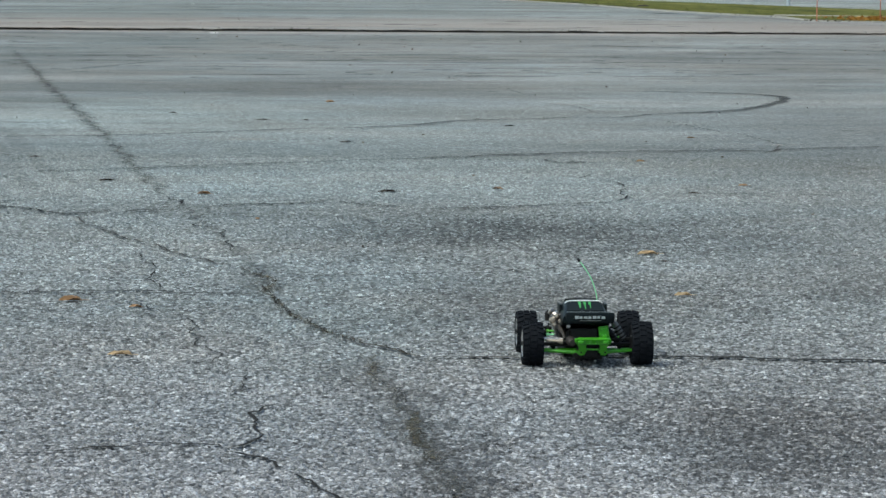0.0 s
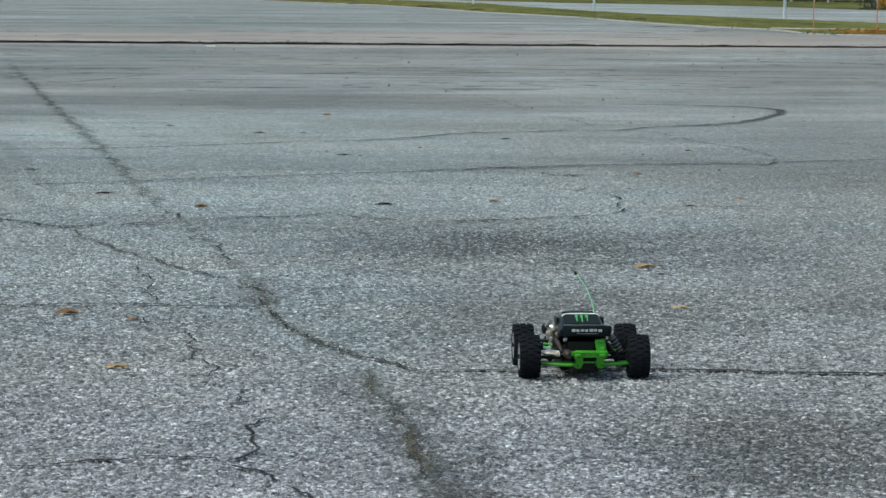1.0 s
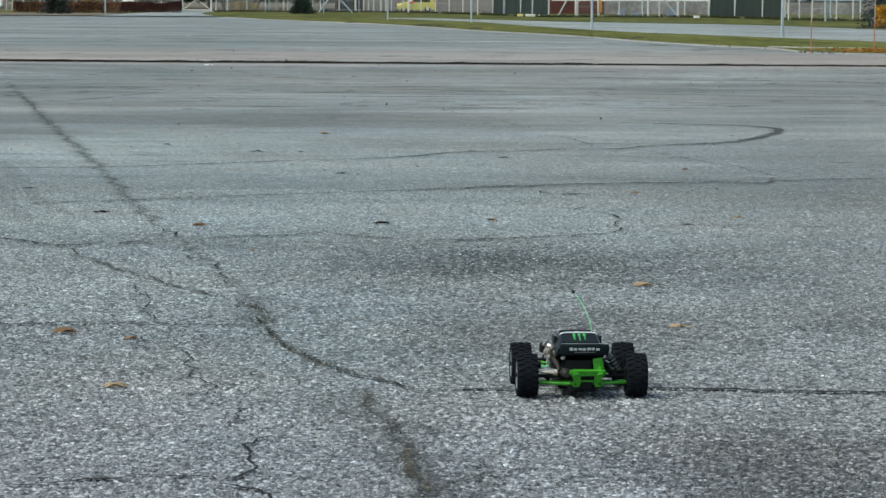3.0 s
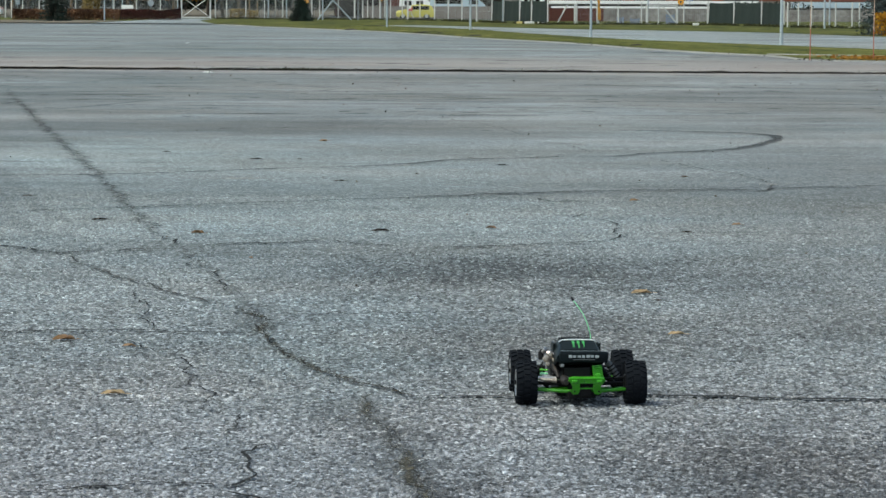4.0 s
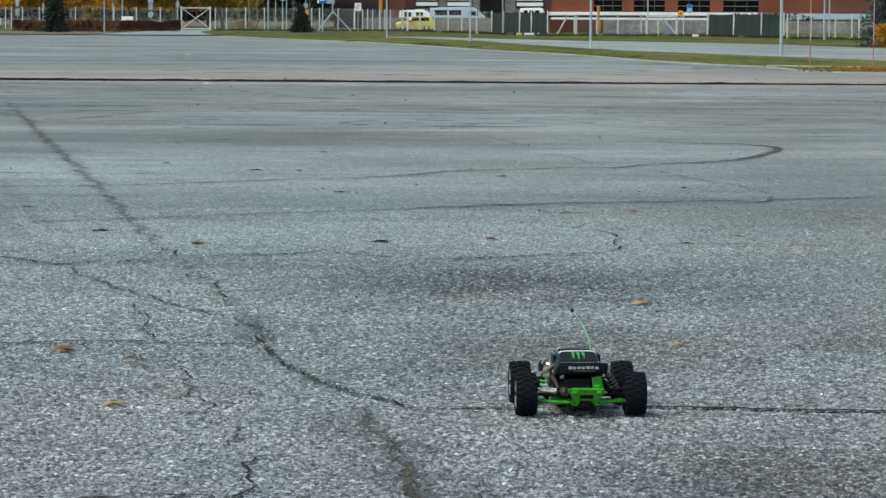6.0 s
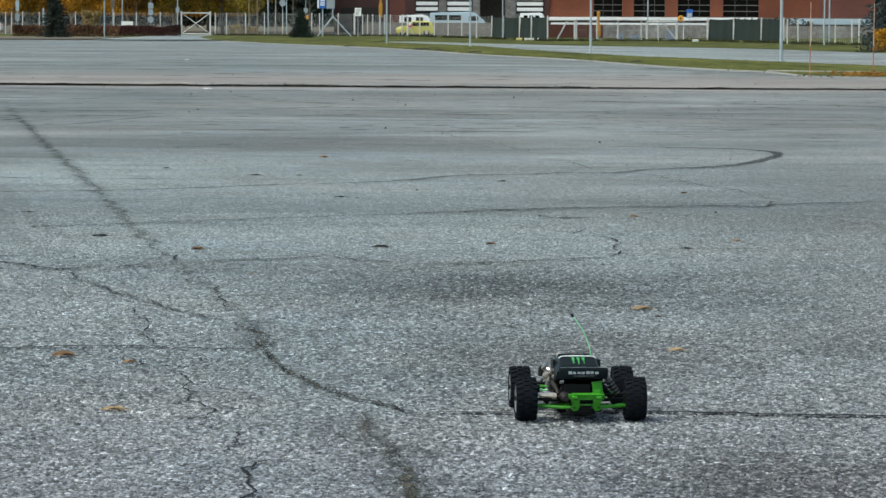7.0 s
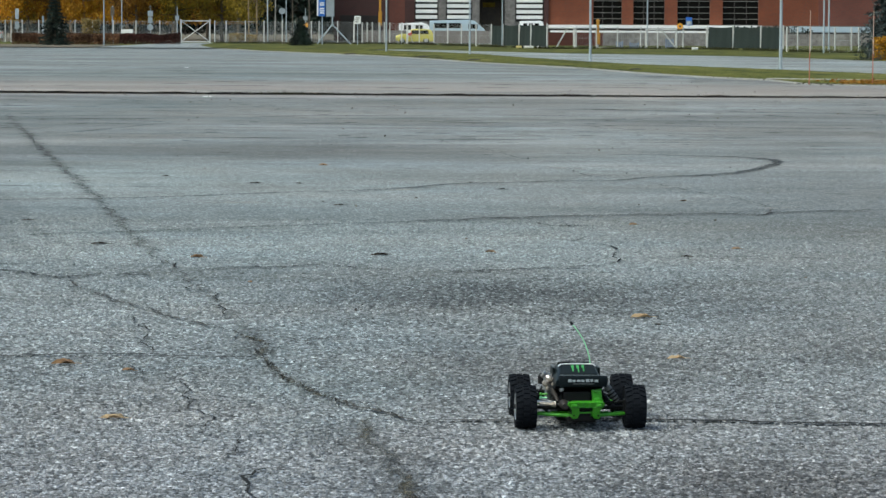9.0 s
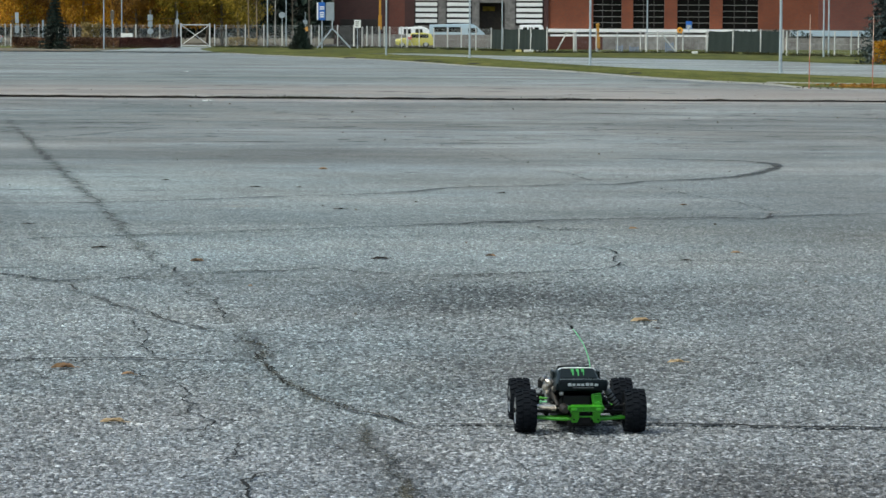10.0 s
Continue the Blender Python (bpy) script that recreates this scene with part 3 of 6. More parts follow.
    quads = np.array(((4, 5, 6, 7), (0, 1, 5, 4), (1, 2, 6, 5), (2, 3, 7, 6), (3, 0, 4, 7)))
    faces = (base + quads[None]).reshape(-1, 4)
    ob = rough_mesh("asphalt_stones", verts.tolist(), faces.tolist(), ASPHALT_STONE)
    return tagged(ob, "coarse grey stones in weathered asphalt", "stones", kind="stuff")


asphalt_stones(130000, 7.4, 23.0, 5)


def ribbon(name, points, width, material, label, wander=0.02, height=0.009, seed=0.0, step=0.05, taper=True):
    """A crack or mark that lies on the ground, wandering about its line, of uneven width."""
    line = smooth_line([(x, y, 0) for x, y in points], step)
    n = len(line)
    verts, faces, across = [], [], []
    for k, p in enumerate(line):
        d = (line[min(k + 1, n - 1)] - line[max(k - 1, 0)]).normalized()
        side = Vector((-d.y, d.x, 0))
        s = k * step
        off = wander * (noise.noise((s * 2.2, seed, 1)) + 0.5 * noise.noise((s * 8.0, seed, 4)) + 0.35 * noise.noise((s * 21.0, seed, 9)))
        w = width * (0.9 + 0.7 * noise.noise((s * 3.1, seed, 7)))
        if taper:
            w *= min(1.0, 0.25 + 6.0 * min(k, n - 1 - k) / n)
        w = max(w, width * 0.2)
        for e, u in ((-0.5, 0.0), (0.5, 1.0)):
            q = p + side * (off + e * w)
            verts.append((q.x, q.y, height))
            across.append(u)
    for k in range(n - 1):
        faces.append((2 * k, 2 * k + 1, 2 * k + 3, 2 * k + 2))
    ob = rough_mesh(name, verts, faces, material)
    uv = ob.data.uv_layers.new(name="across")
    for loop in ob.data.loops:
        uv.data[loop.index].uv = (across[loop.vertex_index], 0.5)
    return tagged(ob, label, "crack" if "crack" in name else "tyre mark", kind="structure")


WIDE = "wide dirt-filled crack with moss in grey asphalt"
THIN = "thin dark crack in weathered grey asphalt"
MARK = "faint dark curved tyre mark on asphalt"


def fissure(points, width, seed, jag=0.010, gaps=0.0, label=THIN, material=None):
    """A thin open crack with sharp, jagged sides, broken here and there."""
    r = np.random.default_rng(seed)
    step = 0.014 if points[0][1] < 16 else 0.03
    line = []
    for (x0, y0), (x1, y1) in zip(points, points[1:]):
        n = max(2, int(math.hypot(x1 - x0, y1 - y0) / step))
        bow = r.normal() * 0.02
        for k in range(n):
            t = k / n
            e = bow * math.sin(math.pi * t)
            line.append(Vector((x0 + (x1 - x0) * t - e * (y1 - y0) * 0.3, y0 + (y1 - y0) * t + e * (x1 - x0), 0)))
    line.append(Vector((*points[-1], 0)))
    n = len(line)
    verts, faces = [], []
    knots = r.normal(size=(n // 3 + 3, 2)) * jag
    for k, p in enumerate(line):
        d = (line[min(k + 2, n - 1)] - line[max(k - 2, 0)]).normalized()
        side = Vector((-d.y * 0.32, d.x * 0.9, 0))
        s = k * step
        i, f = k // 3, (k % 3) / 3
        kx, ky = knots[i] * (1 - f) + knots[i + 1] * f
        off = Vector((0.45 * kx, 1.7 * ky, 0))
        w = width * max(0.3, 0.95 + 0.6 * noise.noise((s * 5.5, seed, 7)) + 0.22 * r.normal())
        w *= min(1.0, 0.15 + 0.12 * min(k, n - 1 - k))
        for e in (-0.5, 0.5):
            q = p + off + side * (e * w)
            verts.append((q.x, q.y, 0.0085))
        if k and not (gaps and noise.noise((s * 4.3, seed, 12)) < gaps - 0.5):
            faces.append((2 * k - 2, 2 * k - 1, 2 * k + 1, 2 * k))
    return tagged(rough_mesh("crack", verts, faces, material or CRACK_OPEN), label, "crack", kind="structure")


FAR_CRACK = ((-6.84, 51.09), (-5.82, 44.58), (-5.22, 41.02), (-4.75, 37.99), (-4.30, 35.21), (-3.84, 32.39), (-3.54, 30.59), (-3.18, 28.44), (-2.91, 26.76), (-2.70, 25.52), (-2.54, 24.46))
MID_CRACK = ((-2.54, 24.46), (-2.39, 23.56), (-2.20, 22.26), (-2.05, 21.33), (-1.91, 20.48), (-1.78, 19.69), (-1.64, 18.87))
OLD_CRACK = ((-1.48, 18.16), (-1.27, 16.85), (-1.11, 16.08), (-1.04, 15.6), (-0.94, 14.84), (-0.81, 14.02), (-0.76, 13.68))
BRANCH = ((-2.007, 17.33), (-1.947, 17.10), (-1.878, 16.76), (-1.788, 16.54), (-1.679, 16.19), (-1.590, 15.93), (-1.500, 15.70), (-1.431, 15.58), (-1.351, 15.33), (-1.282, 15.15), (-1.202, 14.97), (-1.113, 14.74), (-1.043, 14.60), (-0.934, 14.45))
MOSS_UP = ((-0.934, 14.45), (-0.844, 14.10), (-0.755, 13.70), (-0.725, 13.19), (-0.646, 12.65), (-0.566, 12.30), (-0.487, 12.01), (-0.387, 11.70), (-0.308, 11.47), (-0.219, 11.33), (-0.139, 11.16), (-0.089, 11.07))
MOSS_LOW = ((-0.184, 11.25), (-0.236, 11.11), (-0.272, 11.00), (-0.262, 10.81), (-0.247, 10.57), (-0.219, 10.33), (-0.175, 10.16), (-0.148, 9.94), (-0.118, 9.79), (-0.093, 9.64), (-0.090, 9.38), (-0.087, 9.10), (-0.064, 8.91), (-0.038, 8.75), (-0.019, 8.55), (-0.004, 8.37), (0.019, 8.16), (0.032, 7.95))
SPREAD = "dark dirt spread along a wide crack"
ribbon("crack", FAR_CRACK, 0.30, CRACK_HAZE, WIDE, 0.08, seed=28, step=0.08)
ribbon("crack", FAR_CRACK[1:], 0.12, CRACK_FAINT, WIDE, 0.12, seed=35, step=0.06)
ribbon("crack", MID_CRACK, 0.16, CRACK_FAINT, WIDE, 0.10, seed=1)
fissure(((-2.556, 23.93), (-2.514, 24.08), (-2.504, 24.39)), 0.05, 61, 0.012)
fissure(((-2.506, 24.16), (-2.449, 24.01), (-2.385, 23.79)), 0.05, 76, 0.012)
ribbon("crack", OLD_CRACK, 0.09, CRACK_HAZE, WIDE, 0.08, seed=2)
fissure(((-1.629, 18.81), (-1.580, 18.59), (-1.510, 18.45), (-1.500, 18.06)), 0.040, 62, 0.02, 0.2)
fissure(((-1.421, 17.60), (-1.351, 17.25), (-1.301, 16.94), (-1.321, 16.72), (-1.242, 16.65), (-1.172, 16.58), (-1.123, 16.12), (-1.113, 15.83), (-1.063, 15.63), (-1.013, 15.16), (-0.964, 14.95)), 0.026, 38, 0.02, 0.4)
ribbon("crack", BRANCH, 0.10, CRACK_HAZE, WIDE, 0.02, seed=3)
fissure(BRANCH, 0.034, 39, 0.018, 0.3, WIDE, CRACK_SOFT)
ribbon("crack", MOSS_UP, 0.060, CRACK_MOSS, WIDE, 0.04, seed=4, height=0.010)
ribbon("crack", MOSS_UP[:9], 0.17, CRACK_SPREAD, SPREAD, 0.03, seed=27)
fissure(MOSS_UP[2:], 0.020, 40, 0.020, 0.45, WIDE)
fissure(MOSS_UP[7:], 0.034, 63, 0.012, 0.2, WIDE, CRACK_SOFT)
ribbon("crack", MOSS_LOW[9:14], 0.080, CRACK_OLIVE, WIDE, 0.03, seed=6, height=0.010)
ribbon("crack", MOSS_LOW[4:], 0.060, CRACK_FAINT, WIDE, 0.05, seed=53, height=0.0095)
ribbon("crack", ((-0.244, 11.13), (-0.272, 11.00), (-0.260, 10.81), (-0.244, 10.54)), 0.075, CRACK_OLIVE, "clump of moss in a wide crack", 0.02, seed=52, height=0.0105)
ribbon("crack", MOSS_LOW[3:], 0.24, CRACK_HAZE, SPREAD, 0.05, seed=16)
fissure(MOSS_LOW[4:], 0.020, 41, 0.030, 0.72, WIDE)
# the crack that runs off across the lot from the mossy one
fissure(((-0.119, 11.07), (0.017, 11.09), (0.153, 11.08), (0.327, 11.07), (0.36, 11.08)), 0.028, 44, 0.006, 0.1, THIN, CRACK_SOFT)
fissure(((0.327, 11.07), (0.523, 11.13), (0.660, 11.15), (0.814, 11.12), (1.005, 11.10), (1.195, 11.05), (1.385, 11.03), (1.75, 11.05)), 0.040, 5, 0.005)
fissure(((-1.888, 13.28), (-1.788, 13.24), (-1.699, 13.22), (-1.609, 13.29), (-1.500, 13.32), (-1.381, 13.30), (-1.242, 13.33), (-1.143, 13.27), (-1.073, 13.22), (-1.003, 13.25), (-0.914, 13.23), (-0.815, 13.21), (-0.745, 13.19)), 0.028, 7, 0.010)
fissure(((-0.805, 13.55), (-0.785, 13.55), (-0.755, 13.40), (-0.725, 13.33)), 0.05, 64, 0.01)
fissure(((-1.520, 13.27), (-1.460, 13.11), (-1.421, 13.02)), 0.022, 65, 0.01, 0.2)
fissure(((-1.003, 12.30), (-0.954, 12.13), (-0.924, 11.97), (-0.944, 11.77), (-0.884, 11.68), (-0.904, 11.57), (-0.884, 11.37), (-0.835, 11.27), (-0.775, 11.11), (-0.795, 10.99), (-0.805, 10.81)), 0.022, 8)
fissure(((-0.656, 10.61), (-0.666, 10.39), (-0.656, 10.27), (-0.626, 10.19), (-0.666, 10.17), (-0.676, 10.09)), 0.024, 9)
fissure(((-0.487, 10.11), (-0.517, 10.08), (-0.536, 10.04)), 0.026, 10)
fissure(((-0.507, 9.88), (-0.536, 9.84), (-0.566, 9.80), (-0.566, 9.70), (-0.596, 9.67), (-0.576, 9.55), (-0.566, 9.44), (-0.556, 9.30), (-0.527, 9.20), (-0.546, 9.10), (-0.556, 9.03), (-0.596, 8.96), (-0.606, 8.90)), 0.034, 42)
fissure(((-1.225, 8.82), (-1.143, 8.84), (-1.108, 8.87), (-1.064, 8.89), (-1.020, 8.92), (-0.984, 8.95), (-0.931, 8.96), (-0.900, 8.96), (-0.883, 8.98), (-0.861, 9.02), (-0.827, 9.03), (-0.779, 9.02), (-0.739, 9.01), (-0.692, 9.02), (-0.639, 9.01), (-0.622, 8.94), (-0.605, 8.91)), 0.020, 11, 0.006, 0.12)
fissure(((-0.606, 8.86), (-0.566, 8.84), (-0.536, 8.80), (-0.507, 8.76), (-0.467, 8.66), (-0.437, 8.60), (-0.417, 8.54), (-0.387, 8.43), (-0.358, 8.39), (-0.338, 8.28), (-0.318, 8.22), (-0.288, 8.13), (-0.258, 8.02), (-0.219, 7.77)), 0.034, 66, 0.012, 0.10)
fissure(((-1.470, 15.11), (-1.431, 14.99), (-1.401, 14.76), (-1.361, 14.61), (-1.311, 14.43), (-1.292, 14.16), (-1.272, 13.75), (-1.232, 13.65), (-1.192, 13.45)), 0.024, 12, 0.014, 0.4)
fissure(((-1.341, 13.01), (-1.292, 12.91), (-1.202, 12.78), (-1.172, 12.63), (-1.083, 12.53), (-1.023, 12.37), (-0.984, 12.47), (-0.934, 12.51)), 0.020, 67, 0.012, 0.4)
fissure(((0.725, 20.77), (0.785, 20.72), (0.825, 20.62), (0.874, 20.78), (0.924, 21.01)), 0.050, 13, 0.012)
fissure(((0.934, 20.46), (1.003, 20.30), (1.053, 20.14), (1.083, 19.73)), 0.045, 14, 0.007)
fissure(((1.083, 19.73), (1.043, 19.57), (1.003, 19.17), (1.043, 19.04), (1.003, 18.71), (0.924, 18.48)), 0.034, 68, 0.007)
fissure(((0.964, 18.50), (0.825, 18.47), (0.695, 18.33), (0.536, 18.23), (0.368, 18.14), (0.209, 18.04), (0.060, 17.99), (-0.159, 17.93)), 0.048, 69, 0.010)
fissure(((-2.682, 18.03), (-2.523, 17.99), (-2.384, 17.87), (-2.295, 17.84), (-2.216, 17.63), (-2.106, 17.53), (-2.007, 17.53), (-1.917, 17.61), (-1.778, 17.66), (-1.649, 17.75), (-1.530, 17.80)), 0.048, 15, 0.014, 0.15)
fissure(((-1.381, 17.98), (-1.252, 18.16), (-1.093, 18.21), (-0.904, 18.27), (-0.755, 18.41), (-0.596, 18.42), (-0.457, 18.21), (-0.199, 17.98)), 0.046, 70, 0.014, 0.2)
fissure(((-2.732, 18.38), (-2.573, 18.39), (-2.414, 18.40), (-2.245, 18.45)), 0.040, 71, 0.014, 0.2)
fissure(((1.520, 19.11), (1.699, 19.27), (1.868, 19.23), (1.987, 19.10), (2.166, 19.20), (2.325, 19.11), (2.494, 19.17), (2.782, 19.08)), 0.032, 31, 0.016, 0.35)
fissure(((2.563, 22.41), (2.643, 22.23), (2.712, 22.05), (2.762, 21.68), (2.881, 21.68), (3.179, 21.46)), 0.04, 72, 0.02, 0.3, material=CRACK_SOFT)
fissure(((1.788, 28.71), (1.977, 27.89), (2.047, 27.40), (2.116, 27.11), (2.176, 26.65), (2.315, 26.30), (2.394, 25.86), (2.444, 25.27), (2.504, 24.72), (2.424, 24.09), (2.335, 23.71)), 0.048, 17, 0.025, 0.1, material=CRACK_SOFT)
fissure(((1.133, 31.58), (1.242, 31.09), (1.301, 30.47), (1.351, 29.66)), 0.035, 73, 0.03, 0.1, material=CRACK_SOFT)
fissure(((-0.109, 40.20), (-0.020, 39.38), (0.060, 38.61), (0.189, 37.85), (0.378, 37.33), (0.497, 36.46), (0.626, 35.80), (0.735, 34.67), (0.835, 33.77)), 0.04, 43, 0.05, 0.35, material=CRACK_SOFT)
fissure(((0.566, 22.73), (0.636, 22.60), (0.686, 22.41), (0.785, 22.22), (0.924, 22.29), (1.033, 22.24), (1.292, 22.25)), 0.055, 74, 0.016, 0.2)
fissure(((-2.782, 21.06), (-2.653, 21.09), (-1.987, 21.44), (-1.460, 21.91), (-0.944, 22.20), (-0.248, 22.61), (-0.010, 22.90), (0.149, 22.91), (0.308, 23.13), (0.576, 23.22), (0.725, 23.37)), 0.048, 18, 0.010, 0.05, THIN)
fissure(((0.099, 22.91), (0.308, 23.13), (0.576, 23.22), (0.884, 23.46), (1.133, 23.55), (1.341, 23.64), (1.719, 23.73), (1.977, 23.83), (2.176, 23.77), (2.345, 23.71), (2.464, 24.01), (2.633, 24.10), (2.812, 24.27), (3.030, 24.29), (3.676, 24.54)), 0.062, 75, 0.010, 0.04, THIN)
fissure(((-0.745, 14.11), (-0.546, 14.01), (-0.199, 14.11), (0.129, 14.16), (0.348, 14.31), (0.497, 14.33)), 0.020, 29, 0.02, 0.35)
ribbon("tyre_mark", ((-1.033, 26.71), (-0.298, 27.48), (-0.010, 28.12), (0.328, 28.45), (0.705, 28.60), (1.093, 28.96), (1.500, 29.00), (1.898, 29.71)), 0.11, RUBBER_MARK, MARK, 0.02, seed=36, step=0.06)
ribbon("tyre_mark", ((1.699, 29.36), (1.898, 29.71), (2.176, 29.96), (2.454, 30.23), (2.762, 30.74), (3.070, 31.65), (3.308, 32.62), (3.438, 33.33),
                     (3.408, 33.98), (3.199, 34.52), (2.702, 34.87), (2.186, 35.07), (1.590, 35.17)), 0.17, RUBBER_MARK, MARK, 0.02, seed=19, step=0.08)
ribbon("tyre_mark", ((-3.433, 24.58), (-3.078, 22.62), (-2.740, 20.39), (-2.510, 19.51), (-2.276, 18.89), (-2.043, 18.54)), 0.22, TYRE_FAINT, MARK, 0.01, seed=53)
ribbon("tyre_mark", ((-3.798, 27.20), (-3.264, 24.59), (-2.630, 21.20), (-2.255, 19.84)), 0.20, TYRE_FAINT, MARK, 0.01, seed=54)
ribbon("tyre_mark", ((-4.2, 25.2), (-2.6, 25.6), (-1.04, 26.88)), 0.10, RUBBER_MARK, MARK, 0.02, seed=30, step=0.08)
ribbon("tyre_mark", ((5.6, 97.5), (7.2, 90.5), (8.6, 85.5), (9.6, 83.0)), 0.6, TYRE_MARK, "dark dirt streak along a kerb", 0.2, seed=33, step=0.3)
ribbon("tyre_mark", ((-4.83, 41.81), (-4.63, 42.78), (-4.40, 43.80), (-4.14, 45.14), (-3.84, 46.28)), 0.22, TYRE_MARK, MARK, 0.02, seed=20, step=0.1)
ribbon("tyre_mark", ((-5.3, 41.2), (-4.95, 41.5), (-4.63, 42.4), (-4.40, 43.3)), 0.16, TYRE_MARK, MARK, 0.02, seed=34, step=0.1)
ribbon("tyre_mark", ((-4.6, 52.0), (-2.0, 50.5), (0.5, 51.2), (2.8, 50.6)), 0.6, TYRE_MARK, MARK, 0.1, seed=21, step=0.2)
ribbon("tyre_mark", ((2.2, 56.0), (4.0, 54.0), (6.0, 53.5), (8.0, 51.5)), 0.8, TYRE_MARK, MARK, 0.1, seed=22, step=0.2)
ribbon("tyre_mark", ((-2.5, 46.5), (0.2, 45.2), (2.8, 45.8), (5.5, 44.6)), 0.5, TYRE_MARK, MARK, 0.1, seed=23, step=0.2)

# ---- verge, road and far grass ----
LOT_EDGE = ((-80, 236), (-30, 224), (-22, 223), (-14.8, 219), (-9.4, 192), (-3.9, 169), (-0.65, 149), (1.5, 133.5), (4.45, 118), (6.4, 101.5),
            (7.7, 94), (8.9, 88.5), (9.17, 82.3), (10.0, 80.8), (11.4, 79.8), (18, 70), (30, 52))
ROAD_NEAR = ((-3.4, 209), (1.5, 184.5), (3.3, 166), (5.45, 145.5), (7.2, 131.7), (9.8, 120.7), (11.9, 111.5), (14.5, 100), (22, 80), (34, 58))
ROAD_FAR = ((-3.6, 217), (-0.9, 215), (1.6, 205), (7.0, 187), (11.5, 180), (15.4, 170), (17.4, 162), (20.6, 142), (30, 110), (46, 80))


def even(points, count):
    line = smooth_line([(x, y, 0) for x, y in points], 0.5)
    return [line[round(k * (len(line) - 1) / (count - 1))] for k in range(count)]


def strip(name, left, right, z, material, label, category, rows=60, cols=6, hump=0.0):
    a, b = even(left, rows), even(right, rows)
    verts, faces = [], []
    for p, q in zip(a, b):
        for c in range(cols):
            u = c / (cols - 1)
            v = p.lerp(q, u)
            verts.append((v.x, v.y, z + hump * math.sin(math.pi * u) + (0.02 * noise.noise((v.x * 0.8, v.y * 0.3, 0)) if hump else 0)))
    for r in range(rows - 1):
        for c in range(cols - 1):
            k = r * cols + c
            faces.append((k, k + 1, k + cols + 1, k + cols))
    return tagged(rough_mesh(name, verts, faces, material), label, category, kind="structure")


verge = strip("grass_verge", ((-9.4, 192.3), *[(x + 0.12, y + 0.6) for x, y in LOT_EDGE[5:]]), [(x - 0.05, y - 0.3) for x, y in ROAD_NEAR], 0.035, GRASS, "mown green grass verge between lot and road", "grass", hump=0.03)
strip("road", ROAD_NEAR, ROAD_FAR, 0.03, ASPHALT_ROAD, "pale grey asphalt access road", "road", cols=3)
strip("far_grass", ((-90, 240), (-30, 226), (-22, 225), (-14.8, 221), (-9.6, 195), (-3.7, 218), (-0.9, 216), (1.6, 206), (7.0, 188), (11.5, 181), (15.4, 171), (17.4, 163), (20.6, 143), (30, 111)),
      ((-90, 330), (-40, 330), (-26, 330), (-14, 328), (-8, 326), (-3, 324), (1, 318), (5, 300), (12, 285), (19, 287), (26, 290), (30, 293), (36, 297), (52, 304)), 0.04, GRASS_FAR, "mown grass strip along the fence", "grass", cols=10)
strip("works_yard", ((-13, 330), (2, 322), (9, 292), (30, 297), (60, 310)), ((-13, 399), (2, 399), (9, 399), (30, 399), (60, 399)), 0.015, YARD, "dark worn asphalt yard before a building", "yard", cols=4)
strip("bare_soil", ((-40, 225.5), (-32, 225), (-24.6, 224)), ((-40, 263), (-32, 262), (-25.2, 258)), 0.065, LITTER, "bare brown soil before a hedge", "soil", rows=12, cols=4)
strip("driveway", ((-24, 222), (-24.5, 262), (-25, 300)), ((-15.4, 219), (-19.5, 262), (-21, 300)), 0.07, ASPHALT_ROAD, "pale worn driveway to a gate", "driveway", rows=12, cols=3)


def kerb(points, width=0.14, height=0.035):
    line = smooth_line([(x, y, 0) for x, y in points], 1.2)
    bm = bmesh.new()
    rings = []
    for k, p in enumerate(line):
        d = (line[min(k + 1, len(line) - 1)] - line[max(k - 1, 0)]).normalized()
        s = Vector((-d.y, d.x, 0))
        wob = 0.012 * noise.noise((k * 0.9, 0, 2))
        rings.append([bm.verts.new(p + s * a + Vector((0, 0, z))) for a, z in
                      ((-width / 2, -0.02), (-width / 2, height - 0.02 + wob), (-width / 2 + 0.03, height + wob), (width / 2, height + wob), (width / 2, -0.02))])
    for a, b in zip(rings, rings[1:]):
        for i in range(4):
            bm.faces.new((a[i], a[i + 1], b[i + 1], b[i]))
    return tagged(part("kerb", bm, KERB_GREY), "worn pale concrete kerb along the verge", "kerb", kind="structure")


kerb(LOT_EDGE[3:])
# a second pale strip on the verge by the leaves, raised to fit the view
kerb(((9.0, 89.6), (9.7, 88.6), (10.6, 87.9), (11.9, 87.0), (13.6, 85.8)), 0.3, 0.068)
# tufts of grass along the verge, thickest by the kerb
rng = np.random.default_rng(11)
edge_a, edge_b = even(LOT_EDGE[4:], 300), even(ROAD_NEAR, 300)
spots = []
for k in range(9000):
    i = int(rng.integers(0, 300))
    p = edge_a[i].lerp(edge_b[i], float(rng.uniform(0.03, 0.98) ** 1.3))
    spots.append((p.x + rng.normal() * 0.1, p.y + rng.normal() * 0.5, 0.03 + rng.uniform(0, 0.045)))
tagged(leaf_cloud("grass_tufts", spots, 0.028, GRASS_BLADE, seed=3, shape=0.5), "short tufts of green and straw grass", "grass", kind="stuff")
spots = []
for k in range(1000):
    t = rng.uniform(0, 1) ** 0.6
    spots.append((10.0 + 2.0 * t + rng.normal() * 0.25, 81.9 - 1.2 * t + abs(rng.normal()) * 2.0, 0.04 + rng.uniform(0, 0.05)))
tagged(leaf_cloud("fallen_leaves", spots, 0.050, LEAF_RUST, seed=5, flat=0.4), "drift of orange fallen leaves along the kerb", "leaves", kind="stuff")
